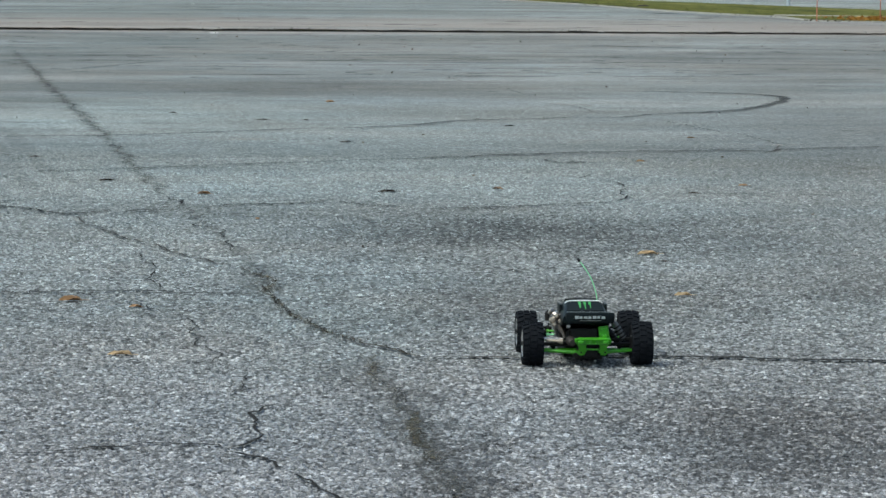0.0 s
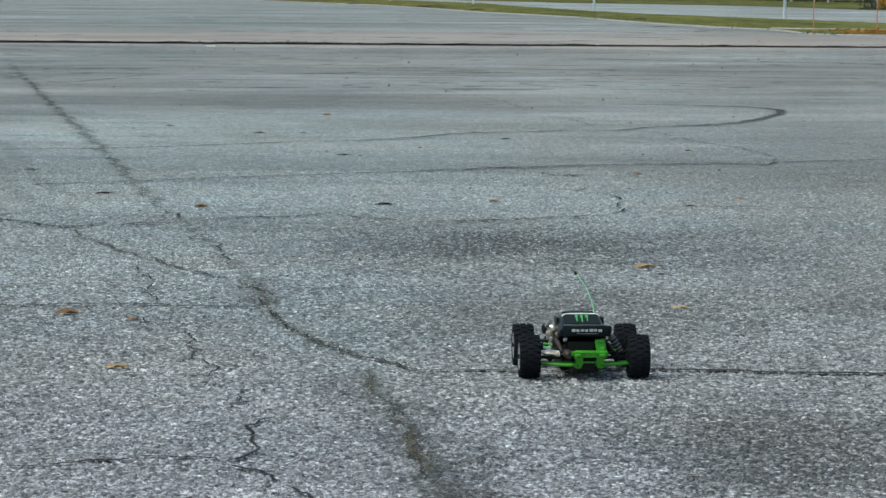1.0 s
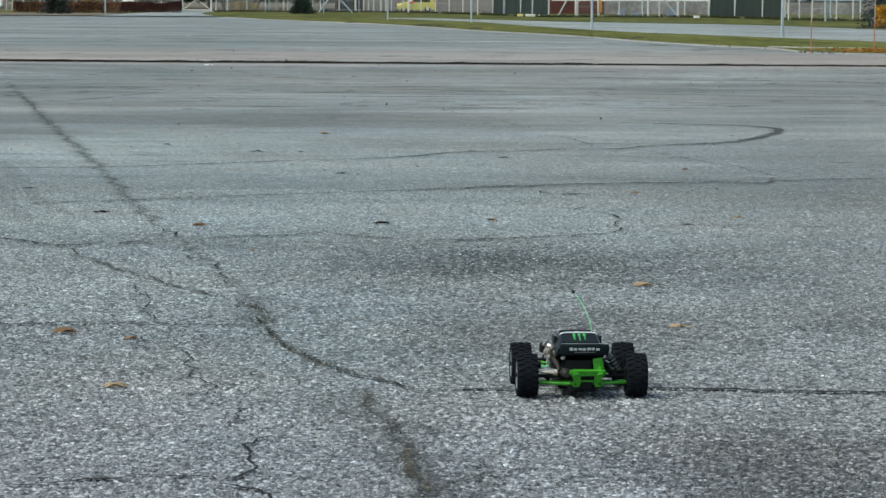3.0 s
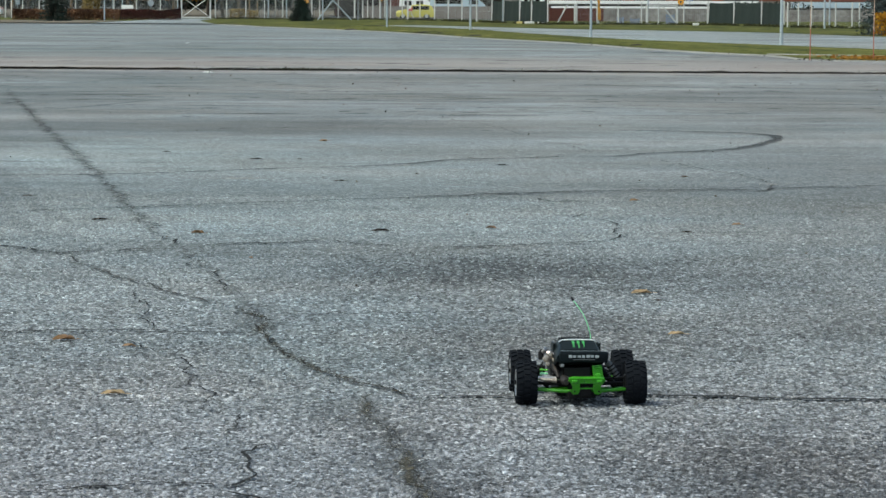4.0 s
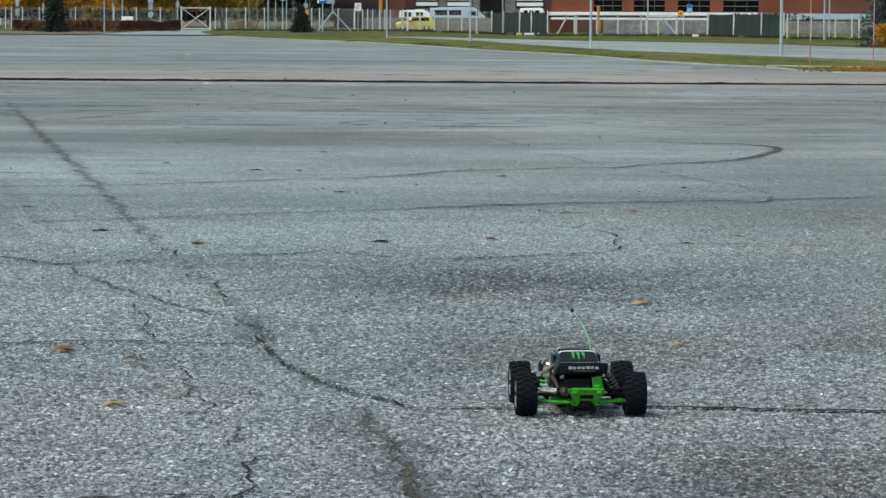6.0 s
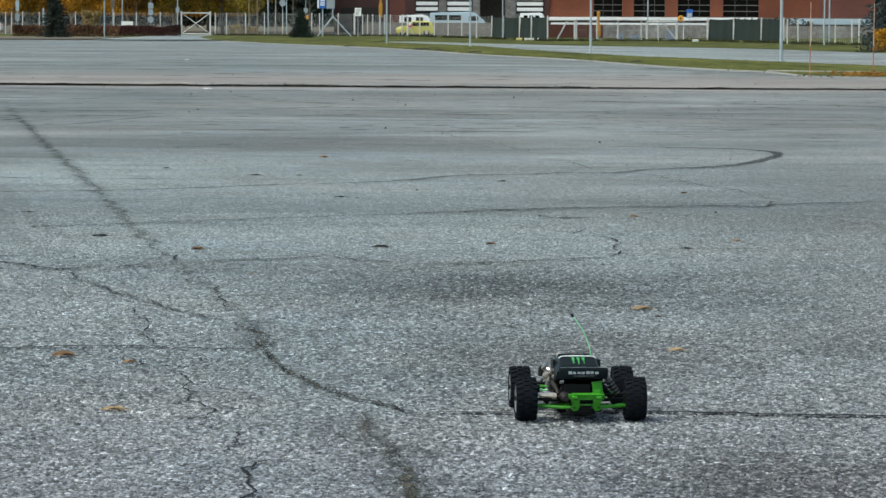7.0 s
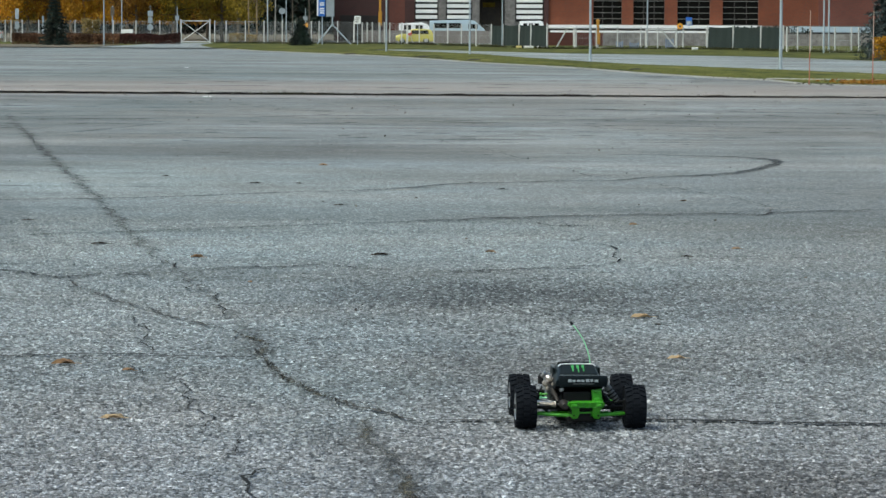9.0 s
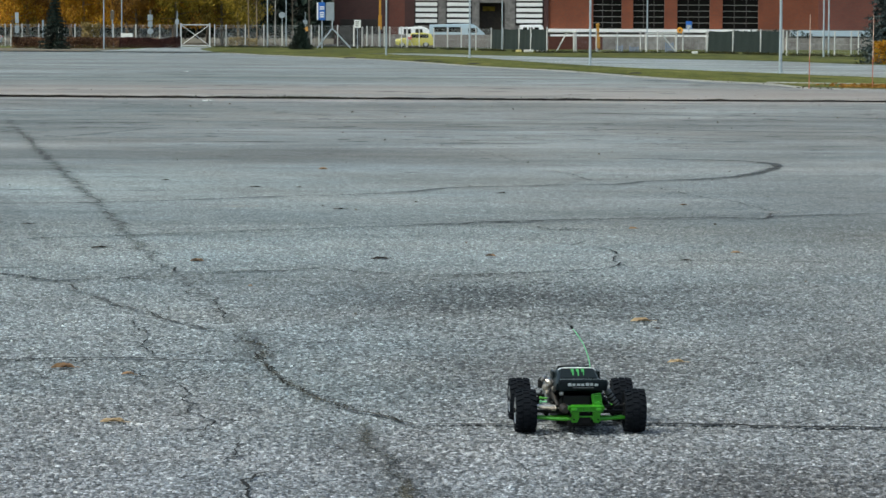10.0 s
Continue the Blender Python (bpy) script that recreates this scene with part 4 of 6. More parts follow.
# dark soil and dead grass crumbling over the edge of the verge
spots = []
for a, b in zip(LOT_EDGE[3:-1], LOT_EDGE[4:]):
    for k in range(34):
        t = rng.uniform()
        x, y = a[0] + (b[0] - a[0]) * t, a[1] + (b[1] - a[1]) * t
        if noise.noise((x * 1.1, y * 0.2, 4)) > 0.10:
            spots.append((x + rng.normal() * 0.10, y + rng.normal() * 0.7 - 0.2, 0.03))
tagged(leaf_cloud("edge_soil", spots, 0.030, SOIL, seed=8, flat=0.5), "dark soil and dead grass along an asphalt edge", "soil", kind="stuff")

# rank grass left standing along the foot of the fence
spots = []
for (x0, y0), (x1, y1), n in (((-20.9, 298.5), (-3.4, 296.6), 2600), ((-3.2, 296), (7.4, 231.5), 3000), ((7.4, 232), (19.0, 234), 1800), ((19.0, 233.6), (22.3, 213.6), 1100), ((22.3, 210.6), (27.4, 193.6), 1400)):
    for k in range(n):
        t = rng.uniform()
        x = x0 + (x1 - x0) * t
        if noise.noise((x * 1.3, 2.0, 7.0)) > -0.25:
            spots.append((x + rng.normal() * 0.08, y0 + (y1 - y0) * t - abs(rng.normal()) * 1.1, 0.05 + abs(rng.normal()) * 0.07))
tagged(leaf_cloud("rank_grass", spots, 0.09, RANK_GRASS, seed=9, flat=-0.5, shape=0.4), "dark rank grass along the foot of a fence", "grass", kind="stuff")

# small crumbs and leaf bits over the lot, thicker by the slab edge
spots = []
for k in range(260):
    y = 13 + 75 * rng.uniform() ** 0.6
    spots.append((rng.uniform(-0.15, 0.15) * y, y, 0.012 + (0.04 if y > 68 else 0.0)))
for k in range(200):
    y = 24 + 105 * rng.uniform()
    spots.append((rng.uniform(-0.15, 0.15) * y, y, 0.014 + (0.045 if y > 66 else 0.0)))
for k in range(160):
    x = rng.uniform(-11, 11)
    spots.append((x, slab_edge(x) - abs(rng.normal()) * 1.4 - 0.05, 0.015))
tagged(leaf_cloud("leaf_crumbs", spots, 0.013, BARK, seed=6, flat=0.6), "brown crumbs of dry leaves on asphalt", "leaves", kind="stuff")

# rusty bits of leaf, thickest on both sides of the slab edge
spots = []
for k in range(190):
    x = rng.uniform(-11, 11)
    y = slab_edge(x) + rng.normal() * 9.0 - 3.0
    spots.append((x, y, 0.014 + (0.045 if y > slab_edge(x) else 0.0)))
for k in range(40):
    y = 34 + 30 * rng.uniform()
    spots.append((rng.uniform(-0.14, 0.14) * y, y, 0.012))
tagged(leaf_cloud("leaf_bits", spots, 0.018, LEAF_RUSTY, seed=16, flat=0.5), "small rusty bits of fallen leaves on asphalt", "leaves", kind="stuff")


def scars(count, y0, y1, material, seed, long, label, deep=0.0):
    """Short worn scratches and patches in the asphalt."""
    r = np.random.default_rng(seed)
    verts, faces, across = [], [], []
    for k in range(count):
        y = y0 + (y1 - y0) * r.uniform() ** 0.8
        x = r.uniform(-0.16, 0.16) * y
        le, w, a = long * r.uniform(0.3, 1.3), (deep or long * 0.6) * r.uniform(0.2, 0.66), r.normal() * 0.25
        n = len(verts)
        for i in range(6):
            t = i / 5 - 0.5
            wid = w * (1 - 1.6 * abs(t)) * r.uniform(0.6, 1.2)
            cx, cy = x + le * t * math.cos(a) + r.normal() * 0.02, y + le * t * math.sin(a)
            base = 0.045 if y > 67 else 0.0
            for e, u in ((-0.5, 0.15), (0.5, 0.85)):
                verts.append((cx, cy + e * wid, 0.005 + base * max(0.0, 1 - (y - 67) / 18)))
                across.append(u)
        for i in range(5):
            faces.append((n + 2 * i, n + 2 * i + 1, n + 2 * i + 3, n + 2 * i + 2))
    ob = rough_mesh("asphalt_scars", verts, faces, material)
    uv = ob.data.uv_layers.new(name="across")
    for loop in ob.data.loops:
        uv.data[loop.index].uv = (across[loop.vertex_index], 0.5)
    return tagged(ob, label, "scratches", kind="stuff")


scars(75, 36, 66, STREAK_DARK, 101, 1.5, "long dark worn streaks in asphalt", 0.75)
scars(60, 36, 66, STREAK_PALE, 102, 1.5, "long pale worn streaks in asphalt", 0.75)
scars(26, 70, 120, STREAK_DARK, 103, 2.4, "long dark worn streaks in asphalt", 1.8)
scars(150, 26, 66, SCRATCH, 81, 0.30, "short dark scratches in worn asphalt")
scars(110, 70, 150, SCRATCH, 82, 1.3, "dark worn patches in asphalt")
scars(130, 24, 66, PALE_DUST, 83, 0.55, "pale scuffs in worn asphalt")
scars(24, 72, 150, PALE_DUST, 84, 1.2, "pale scuffs in worn asphalt")


scars(200, 40, 66, FLECK_DARK, 86, 0.30, "dark worn flecks in asphalt", 0.9)
scars(190, 38, 66, FLECK_PALE, 87, 0.34, "pale worn flecks in asphalt", 0.8)
scars(110, 69, 160, FLECK_DARK, 88, 0.7, "dark worn flecks in asphalt", 2.6)
scars(80, 69, 160, FLECK_PALE, 89, 0.8, "pale worn flecks in asphalt", 2.2)

# pale scrapes worn across the lot
for k, (line, width) in enumerate(((((2.057, 24.68), (2.250, 24.54), (2.465, 24.56), (2.719, 24.73)), 0.16), (((1.067, 31.97), (1.136, 31.59), (1.274, 31.60), (1.340, 31.22)), 0.25),
                                   (((1.023, 40.15), (1.521, 40.42), (1.955, 40.69), (2.347, 40.74)), 0.30), (((1.925, 56.45), (2.092, 55.67), (2.254, 54.91)), 0.12), (((-3.374, 33.91), (-3.185, 33.78)), 0.2))):
    tagged(ribbon("scrape", line, width, PALE_SCRAPE, "", 0.02, 0.009, seed=55 + k), "pale scrape worn in grey asphalt", "scrape", kind="structure")

# pale dust blown against the slab edge, and weeds in it
dust = ribbon("dust_line", [(x, slab_edge(x) - 0.9) for x in range(-12, 13, 2)], 0.7, PALE_DUST, "", 0.15, 0.004, seed=51, step=0.2, taper=False)
tagged(dust, "pale dust along a raised slab edge", "dust", kind="structure")
rng = np.random.default_rng(93)
spots = []
for k in range(520):
    x = -2.95 + rng.normal() * 0.55
    spots.append((x, slab_edge(x) + rng.normal() * 0.10 - 0.04, 0.02 + abs(rng.normal()) * 0.016))
for k in range(300):
    x = rng.uniform(-11, 11)
    if noise.noise((x * 0.9, 1.0, 0.0)) > 0.1:
        spots.append((x, slab_edge(x) + rng.normal() * 0.08 - 0.03, 0.02 + abs(rng.normal()) * 0.012))
tagged(leaf_cloud("weeds", spots, 0.020, RANK_GRASS, seed=94, flat=-0.2, shape=0.5), "small dark weeds along a slab edge", "weeds", kind="stuff")

# pale chips along the slab edge
rng = np.random.default_rng(91)
spots = []
for k in range(110):
    x = rng.uniform(-11, 11)
    spots.append((x, slab_edge(x) + rng.normal() * 0.12 - 0.06, 0.02 + rng.uniform(0, 0.04)))
tagged(leaf_cloud("slab_chips", spots, 0.024, KERB_GREY, seed=92, flat=0.3), "pale chips broken from a slab edge", "rubble", kind="stuff")


def paper_scrap(x, y, w, turn):
    bm = bmesh.new()
    n = 6
    grid = [[bm.verts.new(((i / (n - 1) - 0.5) * w, (j / (n - 1) - 0.5) * w * 0.7, 0.012 + 0.25 * w * max(0.0, noise.noise((i * 0.6 + x, j * 0.7, y))))) for j in range(n)] for i in range(n)]
    for i in range(n - 1):
        for j in range(n - 1):
            bm.faces.new((grid[i][j], grid[i + 1][j], grid[i + 1][j + 1], grid[i][j + 1]))
    bmesh.ops.solidify(bm, geom=bm.faces[:], thickness=0.004)
    ob = part("paper_scrap", bm, SIGN_WHITE)
    ob.matrix_basis = pose(x, y, 0.0, 0, 0, turn)
    tagged(ob, "crumpled scrap of white paper on asphalt", "paper", group="paper scraps")


paper_scrap(-8.85, 112.5, 0.14, 20)
paper_scrap(-4.64, 64.2, 0.20, 70)
paper_scrap(3.1, 66.9, 0.12, 10)


# ---- far side: fence, poles, signs ----
def fence_run(bearings, start, end, height, label, cloth=(), pitch=0.06):
    """Posts at given bearings (sideways per metre of distance), from a start distance to an end one, with wire between them or cloth on some bays."""
    lo, hi = bearings[0], bearings[-1]
    spots = []
    for g in bearings:
        y = start + (end - start) * (g - lo) / (hi - lo)
        spots.append(Vector((g * y, y, 0)))
    root = thing("fence", (spots[0].x, spots[0].y, 0.04), label, "fence", group="fence along the lot")
    bm = bmesh.new()
    rod(bm, (0, 0, 0), (0, 0, height + 0.05), 0.05, seg=8)
    rod(bm, (0, 0, height + 0.05), (0, 0, height + 0.09), 0.055, 0.02, seg=8)
    post = part("post", bm, POST_WHITE, root, "white painted steel fence post", smooth=True)
    for p in spots[1:]:
        again(post, p - spots[0], root)
    for k, (p, q) in enumerate(zip(spots, spots[1:])):
        p, q = p - spots[0], q - spots[0]
        d = q - p
        turn = math.degrees(math.atan2(d.y, d.x))
        bm = bmesh.new()
        if k in cloth:
            n = 10
            rows = [[bm.verts.new((d.length * (0.01 + 0.98 * i / n), 0.03 * math.sin(i * 1.9) + 0.02 * j, 0.14 + (height - 0.16 - 0.05 * math.sin(math.pi * i / n)) * j / 4)) for j in range(5)] for i in range(n + 1)]
            for i in range(n):
                for j in range(4):
                    bm.faces.new((rows[i][j], rows[i + 1][j], rows[i + 1][j + 1], rows[i][j + 1]))
            bmesh.ops.solidify(bm, geom=bm.faces[:], thickness=0.01)
            ob = part("screen_cloth", bm, SCREEN_GREEN, root, "dark green windbreak cloth", smooth=True)
        else:
            for z in (0.08, height * 0.5, height):
                rod(bm, (0.04, 0, z), (d.length - 0.04, 0, z), 0.006, seg=4)
            wires = max(2, int(d.length / pitch))
            for i in range(1, wires):
                rod(bm, (i * d.length / wires, 0, 0.05), (i * d.length / wires, 0, height), 0.006, seg=3)
            ob = tagged(part("wire_panel", bm, WIRE, root, "thin grey wire mesh"), kind="stuff")
        ob.matrix_basis = pose(p.x, p.y, 0, 0, 0, turn)
    return root


fence_run((-0.1470, -0.1396, -0.1342, -0.1324, -0.1290, -0.1239, -0.1178, -0.1128, -0.1075, -0.1010, -0.0941, -0.0868, -0.0815), 302, 299, 2.0, "wire fence with slim white posts behind a hedge")
fence_run((-0.0700, -0.0665, -0.0606, -0.0549, -0.0493, -0.0404, -0.0380, -0.0323, -0.0274), 299, 298, 2.0, "wire fence with slim white posts on grass")
fence_run((-0.0272, -0.0248, -0.0233, -0.0217, -0.0196, -0.0180, -0.0163, -0.0127, -0.0111), 297.6, 297, 1.9, "wire fence with close-set white posts on grass")
fence_run((-0.0109, -0.0073, -0.0028, 0.0014, 0.0056, 0.0101, 0.0148, 0.0184, 0.0233, 0.0269, 0.0319), 296, 232, 1.72, "wire fence with white posts, dark cloth on part", cloth=(6, 7, 8, 9), pitch=0.4)
fence_run((0.0408, 0.0470, 0.0535, 0.0606, 0.0658, 0.0736, 0.0808), 238, 235, 1.50, "low wire fence before a loading dock", pitch=0.14)
fence_run((0.0811, 0.0889, 0.0974, 0.1043), 234, 214, 1.62, "wire fence with dark green windbreak cloth", cloth=(0, 1, 2))
fence_run((0.1054, 0.1087, 0.1127, 0.1166, 0.1201, 0.1252, 0.1274, 0.1317, 0.1360, 0.1410), 211, 194, 1.52, "wire fence with white posts beside a road", pitch=0.3)


def field_gate(x, y, w, h):
    root = thing("gate", (x, y, 0.06), "white-painted wooden gate with crossed braces", "gate")
    for sx in (0, w):
        bm = bmesh.new()
        box(bm, sx - 0.07, sx + 0.07, -0.07, 0.07, -0.02, h + 0.06, 0.01)
        part("post", bm, POST_WHITE, root)
    for z in (0.12, h - 0.08):
        bm = bmesh.new()
        box(bm, 0.07, w - 0.07, -0.04, 0.04, z - 0.05, z + 0.05, 0.008)
        part("rail", bm, POST_WHITE, root)
    for k, (z0, z1) in enumerate(((0.17, h - 0.13), (h - 0.13, 0.17))):
        bm = bmesh.new()
        rod(bm, (0.08, -0.05 + 0.05 * k, z0), (w - 0.08, -0.05 + 0.05 * k, z1), 0.035, seg=4)
        part("brace", bm, POST_WHITE, root)
    return root


field_gate(-24.02, 299, 2.64, 2.10)


def lamp_post(x, y, height=8.0, r=0.054, label="grey galvanised steel street lamp post"):
    root = thing("street_lamp", (x, y, 0.0), label, "street lamp", group="street lamps")
    bm = bmesh.new()
    rod(bm, (0, 0, 0), (0, 0, 1.1), r * 1.05, r * 1.02, 14)
    rod(bm, (0, 0, 1.1), (0, 0, height), r * 0.98, r * 0.55, 14)
    part("pole", bm, GALVANISED, root, smooth=True)
    bm = bmesh.new()
    rod(bm, (0, 0, 0), (0, 0, 0.10), r * 1.25, r * 1.1, 14)
    part("base_collar", bm, GALVANISED, root, smooth=True)
    bm = bmesh.new()
    box(bm, -r * 0.35, r * 0.35, -r * 1.06, -r * 0.9, 0.7, 1.0, 0.004)
    part("service_door", bm, GALVANISED, root)
    bm = bmesh.new()
    rod(bm, (0, 0, height), (0.9, 0, height + 0.25), r * 0.5, r * 0.4, 10)
    part("arm", bm, GALVANISED, root, smooth=True)
    bm = bmesh.new()
    box(bm, 0.85, 1.5, -0.13, 0.13, height + 0.2, height + 0.32, 0.03)
    part("lamp_head", bm, GALVANISED, root)
    return root


for x, y in ((-26.82, 258), (-3.4, 195.5), (1.44, 176.1), (6.35, 140.7), (11.7, 113.0), (4.55, 251), (23.4, 200.5), (24.12, 204), (-16.4, 305), (-14.6, 303.5)):
    lamp_post(x, y)


def stake(x, y, height=1.85):
    root = thing("marker_stake", (x, y, 0.02), "thin red and pale wooden marker stake", "stake", group="marker stakes")
    bm = bmesh.new()
    rod(bm, (0, 0, 0), (0.005, 0, height * 0.42), 0.013, 0.012, 7)
    part("lower_shaft", bm, STAKE_RED, root)
    bm = bmesh.new()
    rod(bm, (0.005, 0, height * 0.42), (0.012, 0, height), 0.012, 0.008, 7)
    part("upper_shaft", bm, STAKE_PALE, root)


stake(9.16, 81.5)
stake(10.77, 81.7)


def sign_post(x, y, height, panels, label, r=0.03):
    """panels: (kind, z, size, material); a panel faces the lot."""
    root = thing("road_sign", (x, y, 0.03), label, "sign")
    bm = bmesh.new()
    rod(bm, (0, 0, 0), (0, 0, height), r, seg=8)
    part("post", bm, GALVANISED, root, smooth=True)
    for k, (kind, z, w, h, material) in enumerate(panels):
        bm = bmesh.new()
        r += 0.004 * k
        if kind == "disc":
            lathe(bm, ((0.01, -r - 0.03), (w / 2, -r - 0.03), (w / 2, -r - 0.005), (0.01, -r - 0.005)), "y", 20, (0, 0, z))
        else:
            box(bm, -w / 2, w / 2, -r - 0.03, -r - 0.005, z - h / 2, z + h / 2, 0.008)
        pane = part("panel", bm, material, root)
        if kind == "bars":
            for k in range(3):
                bm = bmesh.new()
                box(bm, -w * 0.32, w * (0.30 - 0.1 * k), -r - 0.036, -r - 0.031, z + h * (0.25 - 0.25 * k) - h * 0.05, z + h * (0.25 - 0.25 * k) + h * 0.05)
                part("lettering", bm, MULLION if material is SIGN_WHITE else SIGN_WHITE, pane)
    return root


sign_post(-41.0, 314, 3.2, (("box", 2.7, 0.35, 1.0, GALVANISED), ("box", 1.6, 0.42, 0.7, SIGN_GREY)), "grey utility post with two boxes")
sign_post(-36.9, 301, 2.45, (), "short white post by the fence", 0.09)
sign_post(-30.4, 300, 3.4, (("box", 2.9, 0.34, 0.8, BARK),), "white slender sign post", 0.05)
sign_post(-28.3, 292, 1.25, (("box", 1.06, 1.05, 0.38, SIGN_WHITE),), "low white sign board by a hedge")
sign_post(-28.75, 292, 4.6, (), "pale steel flag pole", 0.05)
sign_post(-26.56, 296, 3.4, (("box", 3.22, 0.22, 0.26, BARK), ("box", 2.68, 0.48, 0.52, SIGN_GREY), ("box", 2.10, 0.40, 0.52, SIGN_GREY), ("disc", 1.44, 0.56, 0, SIGN_GREY)), "stack of grey sign backs on a post")
sign_post(-24.2, 297, 3.3, (("box", 2.3, 0.34, 0.45, SIGN_GREY),), "post with a small grey box sign", 0.04)
sign_post(-14.9, 302, 3.3, (("disc", 3.0, 0.60, 0, SIGN_GREY),), "round road sign seen from its back")
sign_post(-13.6, 322, 3.4, (("box", 2.4, 0.42, 0.42, SIGN_GREY), ("box", 1.75, 0.55, 0.45, SIGN_ORANGE)), "post with an orange warning board")
sign_post(-7.37, 281, 2.45, (("bars", 2.15, 0.56, 0.68, SIGN_WHITE),), "white notice board with dark lettering bars")
sign_post(22.6, 300, 2.4, (("box", 2.2, 0.55, 0.75, SIGN_BLUE), ("bars", 2.05, 0.48, 0.40, SIGN_GREY)), "blue road sign on a grey post")
sign_post(22.0, 303, 1.9, (("disc", 1.75, 0.58, 0, SIGN_ORANGE), ("disc", 1.75, 0.22, 0, BARK)), "yellow and orange round road sign")


sign_post(19.9, 318, 4.8, (), "tall white flag pole by the dock", 0.06)


def double_board():
    """A tall blue and white board beside a grey one, on an A-frame mast."""
    root = thing("notice_board", (-10.9, 290, 0.04), "tall blue and white board beside a grey board on posts", "sign")
    bm = bmesh.new()
    rod(bm, (0.15, 0, 0), (0.15, 0, 4.4), 0.055, seg=8)
    part("post", bm, GALVANISED, root)
    bm = bmesh.new()
    box(bm, -0.18, 0.43, -0.09, -0.06, 2.48, 4.06, 0.01)
    board = part("blue_panel", bm, SIGN_BLUE, root, "blue board with white lettering bars")
    for z in (2.72, 2.90, 3.10, 3.42, 3.60):
        bm = bmesh.new()
        box(bm, -0.06, 0.34, -0.10, -0.092, z, z + 0.11)
        part("lettering", bm, SIGN_WHITE, board)
    bm = bmesh.new()
    box(bm, -0.32, -0.185, -0.09, -0.06, 2.5, 4.04, 0.01)
    part("white_panel", bm, SIGN_WHITE, root)
    bm = bmesh.new()
    box(bm, 0.49, 1.23, -0.05, 0.05, 2.45, 4.06, 0.02)
    part("grey_panel", bm, SIGN_GREY, root, "grey board")
    for a, b in (((1.05, 0, 1.75), (-0.3, 0, 0.0)), ((1.05, 0, 1.75), (2.7, 0, 0.0)), ((1.05, 0, 1.6), (1.05, 0, 2.7))):
        bm = bmesh.new()
        rod(bm, a, b, 0.06, seg=6)
        part("strut", bm, GALVANISED, root)


double_board()


def marker_column(x, y, z0, z1, w, label):
    root = thing("marker_column", (x, y, 0.03), label, "marker")
    bm = bmesh.new()
    rod(bm, (0, 0, 0), (0, 0, z0 + 0.05), 0.05, seg=8)
    part("stand", bm, GALVANISED, root)
    bm = bmesh.new()
    box(bm, -w / 2, w / 2, -w / 2, w / 2, z0, z0 + (z1 - z0) * 0.45, 0.03)
    part("lower_case", bm, MUSTARD, root)
    bm = bmesh.new()
    box(bm, -w * 0.32, w * 0.32, -w * 0.32, w * 0.32, z0 + (z1 - z0) * 0.45, z1 - 0.12, 0.03)
    part("upper_case", bm, MUSTARD, root)
    bm = bmesh.new()
    lathe(bm, ((0.01, -0.10), (w * 0.42, -0.06), (w * 0.46, 0.06), (0.02, 0.14)), "z", 12, (0, 0, z1 - 0.12))
    part("cap", bm, MUSTARD, root, smooth=True)


marker_column(12.1, 255, 0.25, 2.2, 0.34, "yellow-orange marker column on a steel stand")
marker_column(-6.1, 316, 1.7, 4.8, 0.34, "tall orange marker column behind the fence")


def goal_frame(x, y, w, h, foot, head):
    root = thing("pipe_frame", (x, y, 0.04), "white tubular frame gate with a diagonal brace", "frame")
    for a, b in (((0, 0, 0), (0, 0, h)), ((w, 0, 0), (w, 0, h)), ((0, 0, h), (w, 0, h)), ((0, 1.2, 0), (0, 1.2, h)), ((w, 1.2, 0), (w, 1.2, h)),
                 ((0, 1.2, h), (w, 1.2, h)), ((0, 0, h), (0, 1.2, h)), ((foot, 0.6, 0.1), (head, 0.6, h))):
        bm = bmesh.new()
        rod(bm, a, b, 0.055, seg=8)
        part("tube", bm, POST_WHITE, root)


goal_frame(7.4, 232, 1.95, 1.48, 0.70, 1.45)
goal_frame(15.0, 240, 2.2, 1.4, 2.15, 1.10)


def litter(x, y, w, label, material):
    bm = bmesh.new()
    box(bm, -w / 2, w / 2, -0.12, 0.12, 0.0, 0.17, 0.04)
    ob = part("plastic_box", bm, material)
    ob.matrix_basis = pose(x, y, 0.06, 0, 0, 12)
    tagged(ob, label, "box")


litter(17.3, 224, 0.40, "small white plastic box on grass", SIGN_WHITE)
litter(6.2, 236, 0.7, "white plastic barrier piece lying on grass", SIGN_WHITE)
litter(7.05, 236, 0.5, "white plastic barrier piece lying on grass", SIGN_WHITE)
litter(5.5, 237, 0.4, "yellow plastic barrier piece lying on grass", PALE_YELLOW)


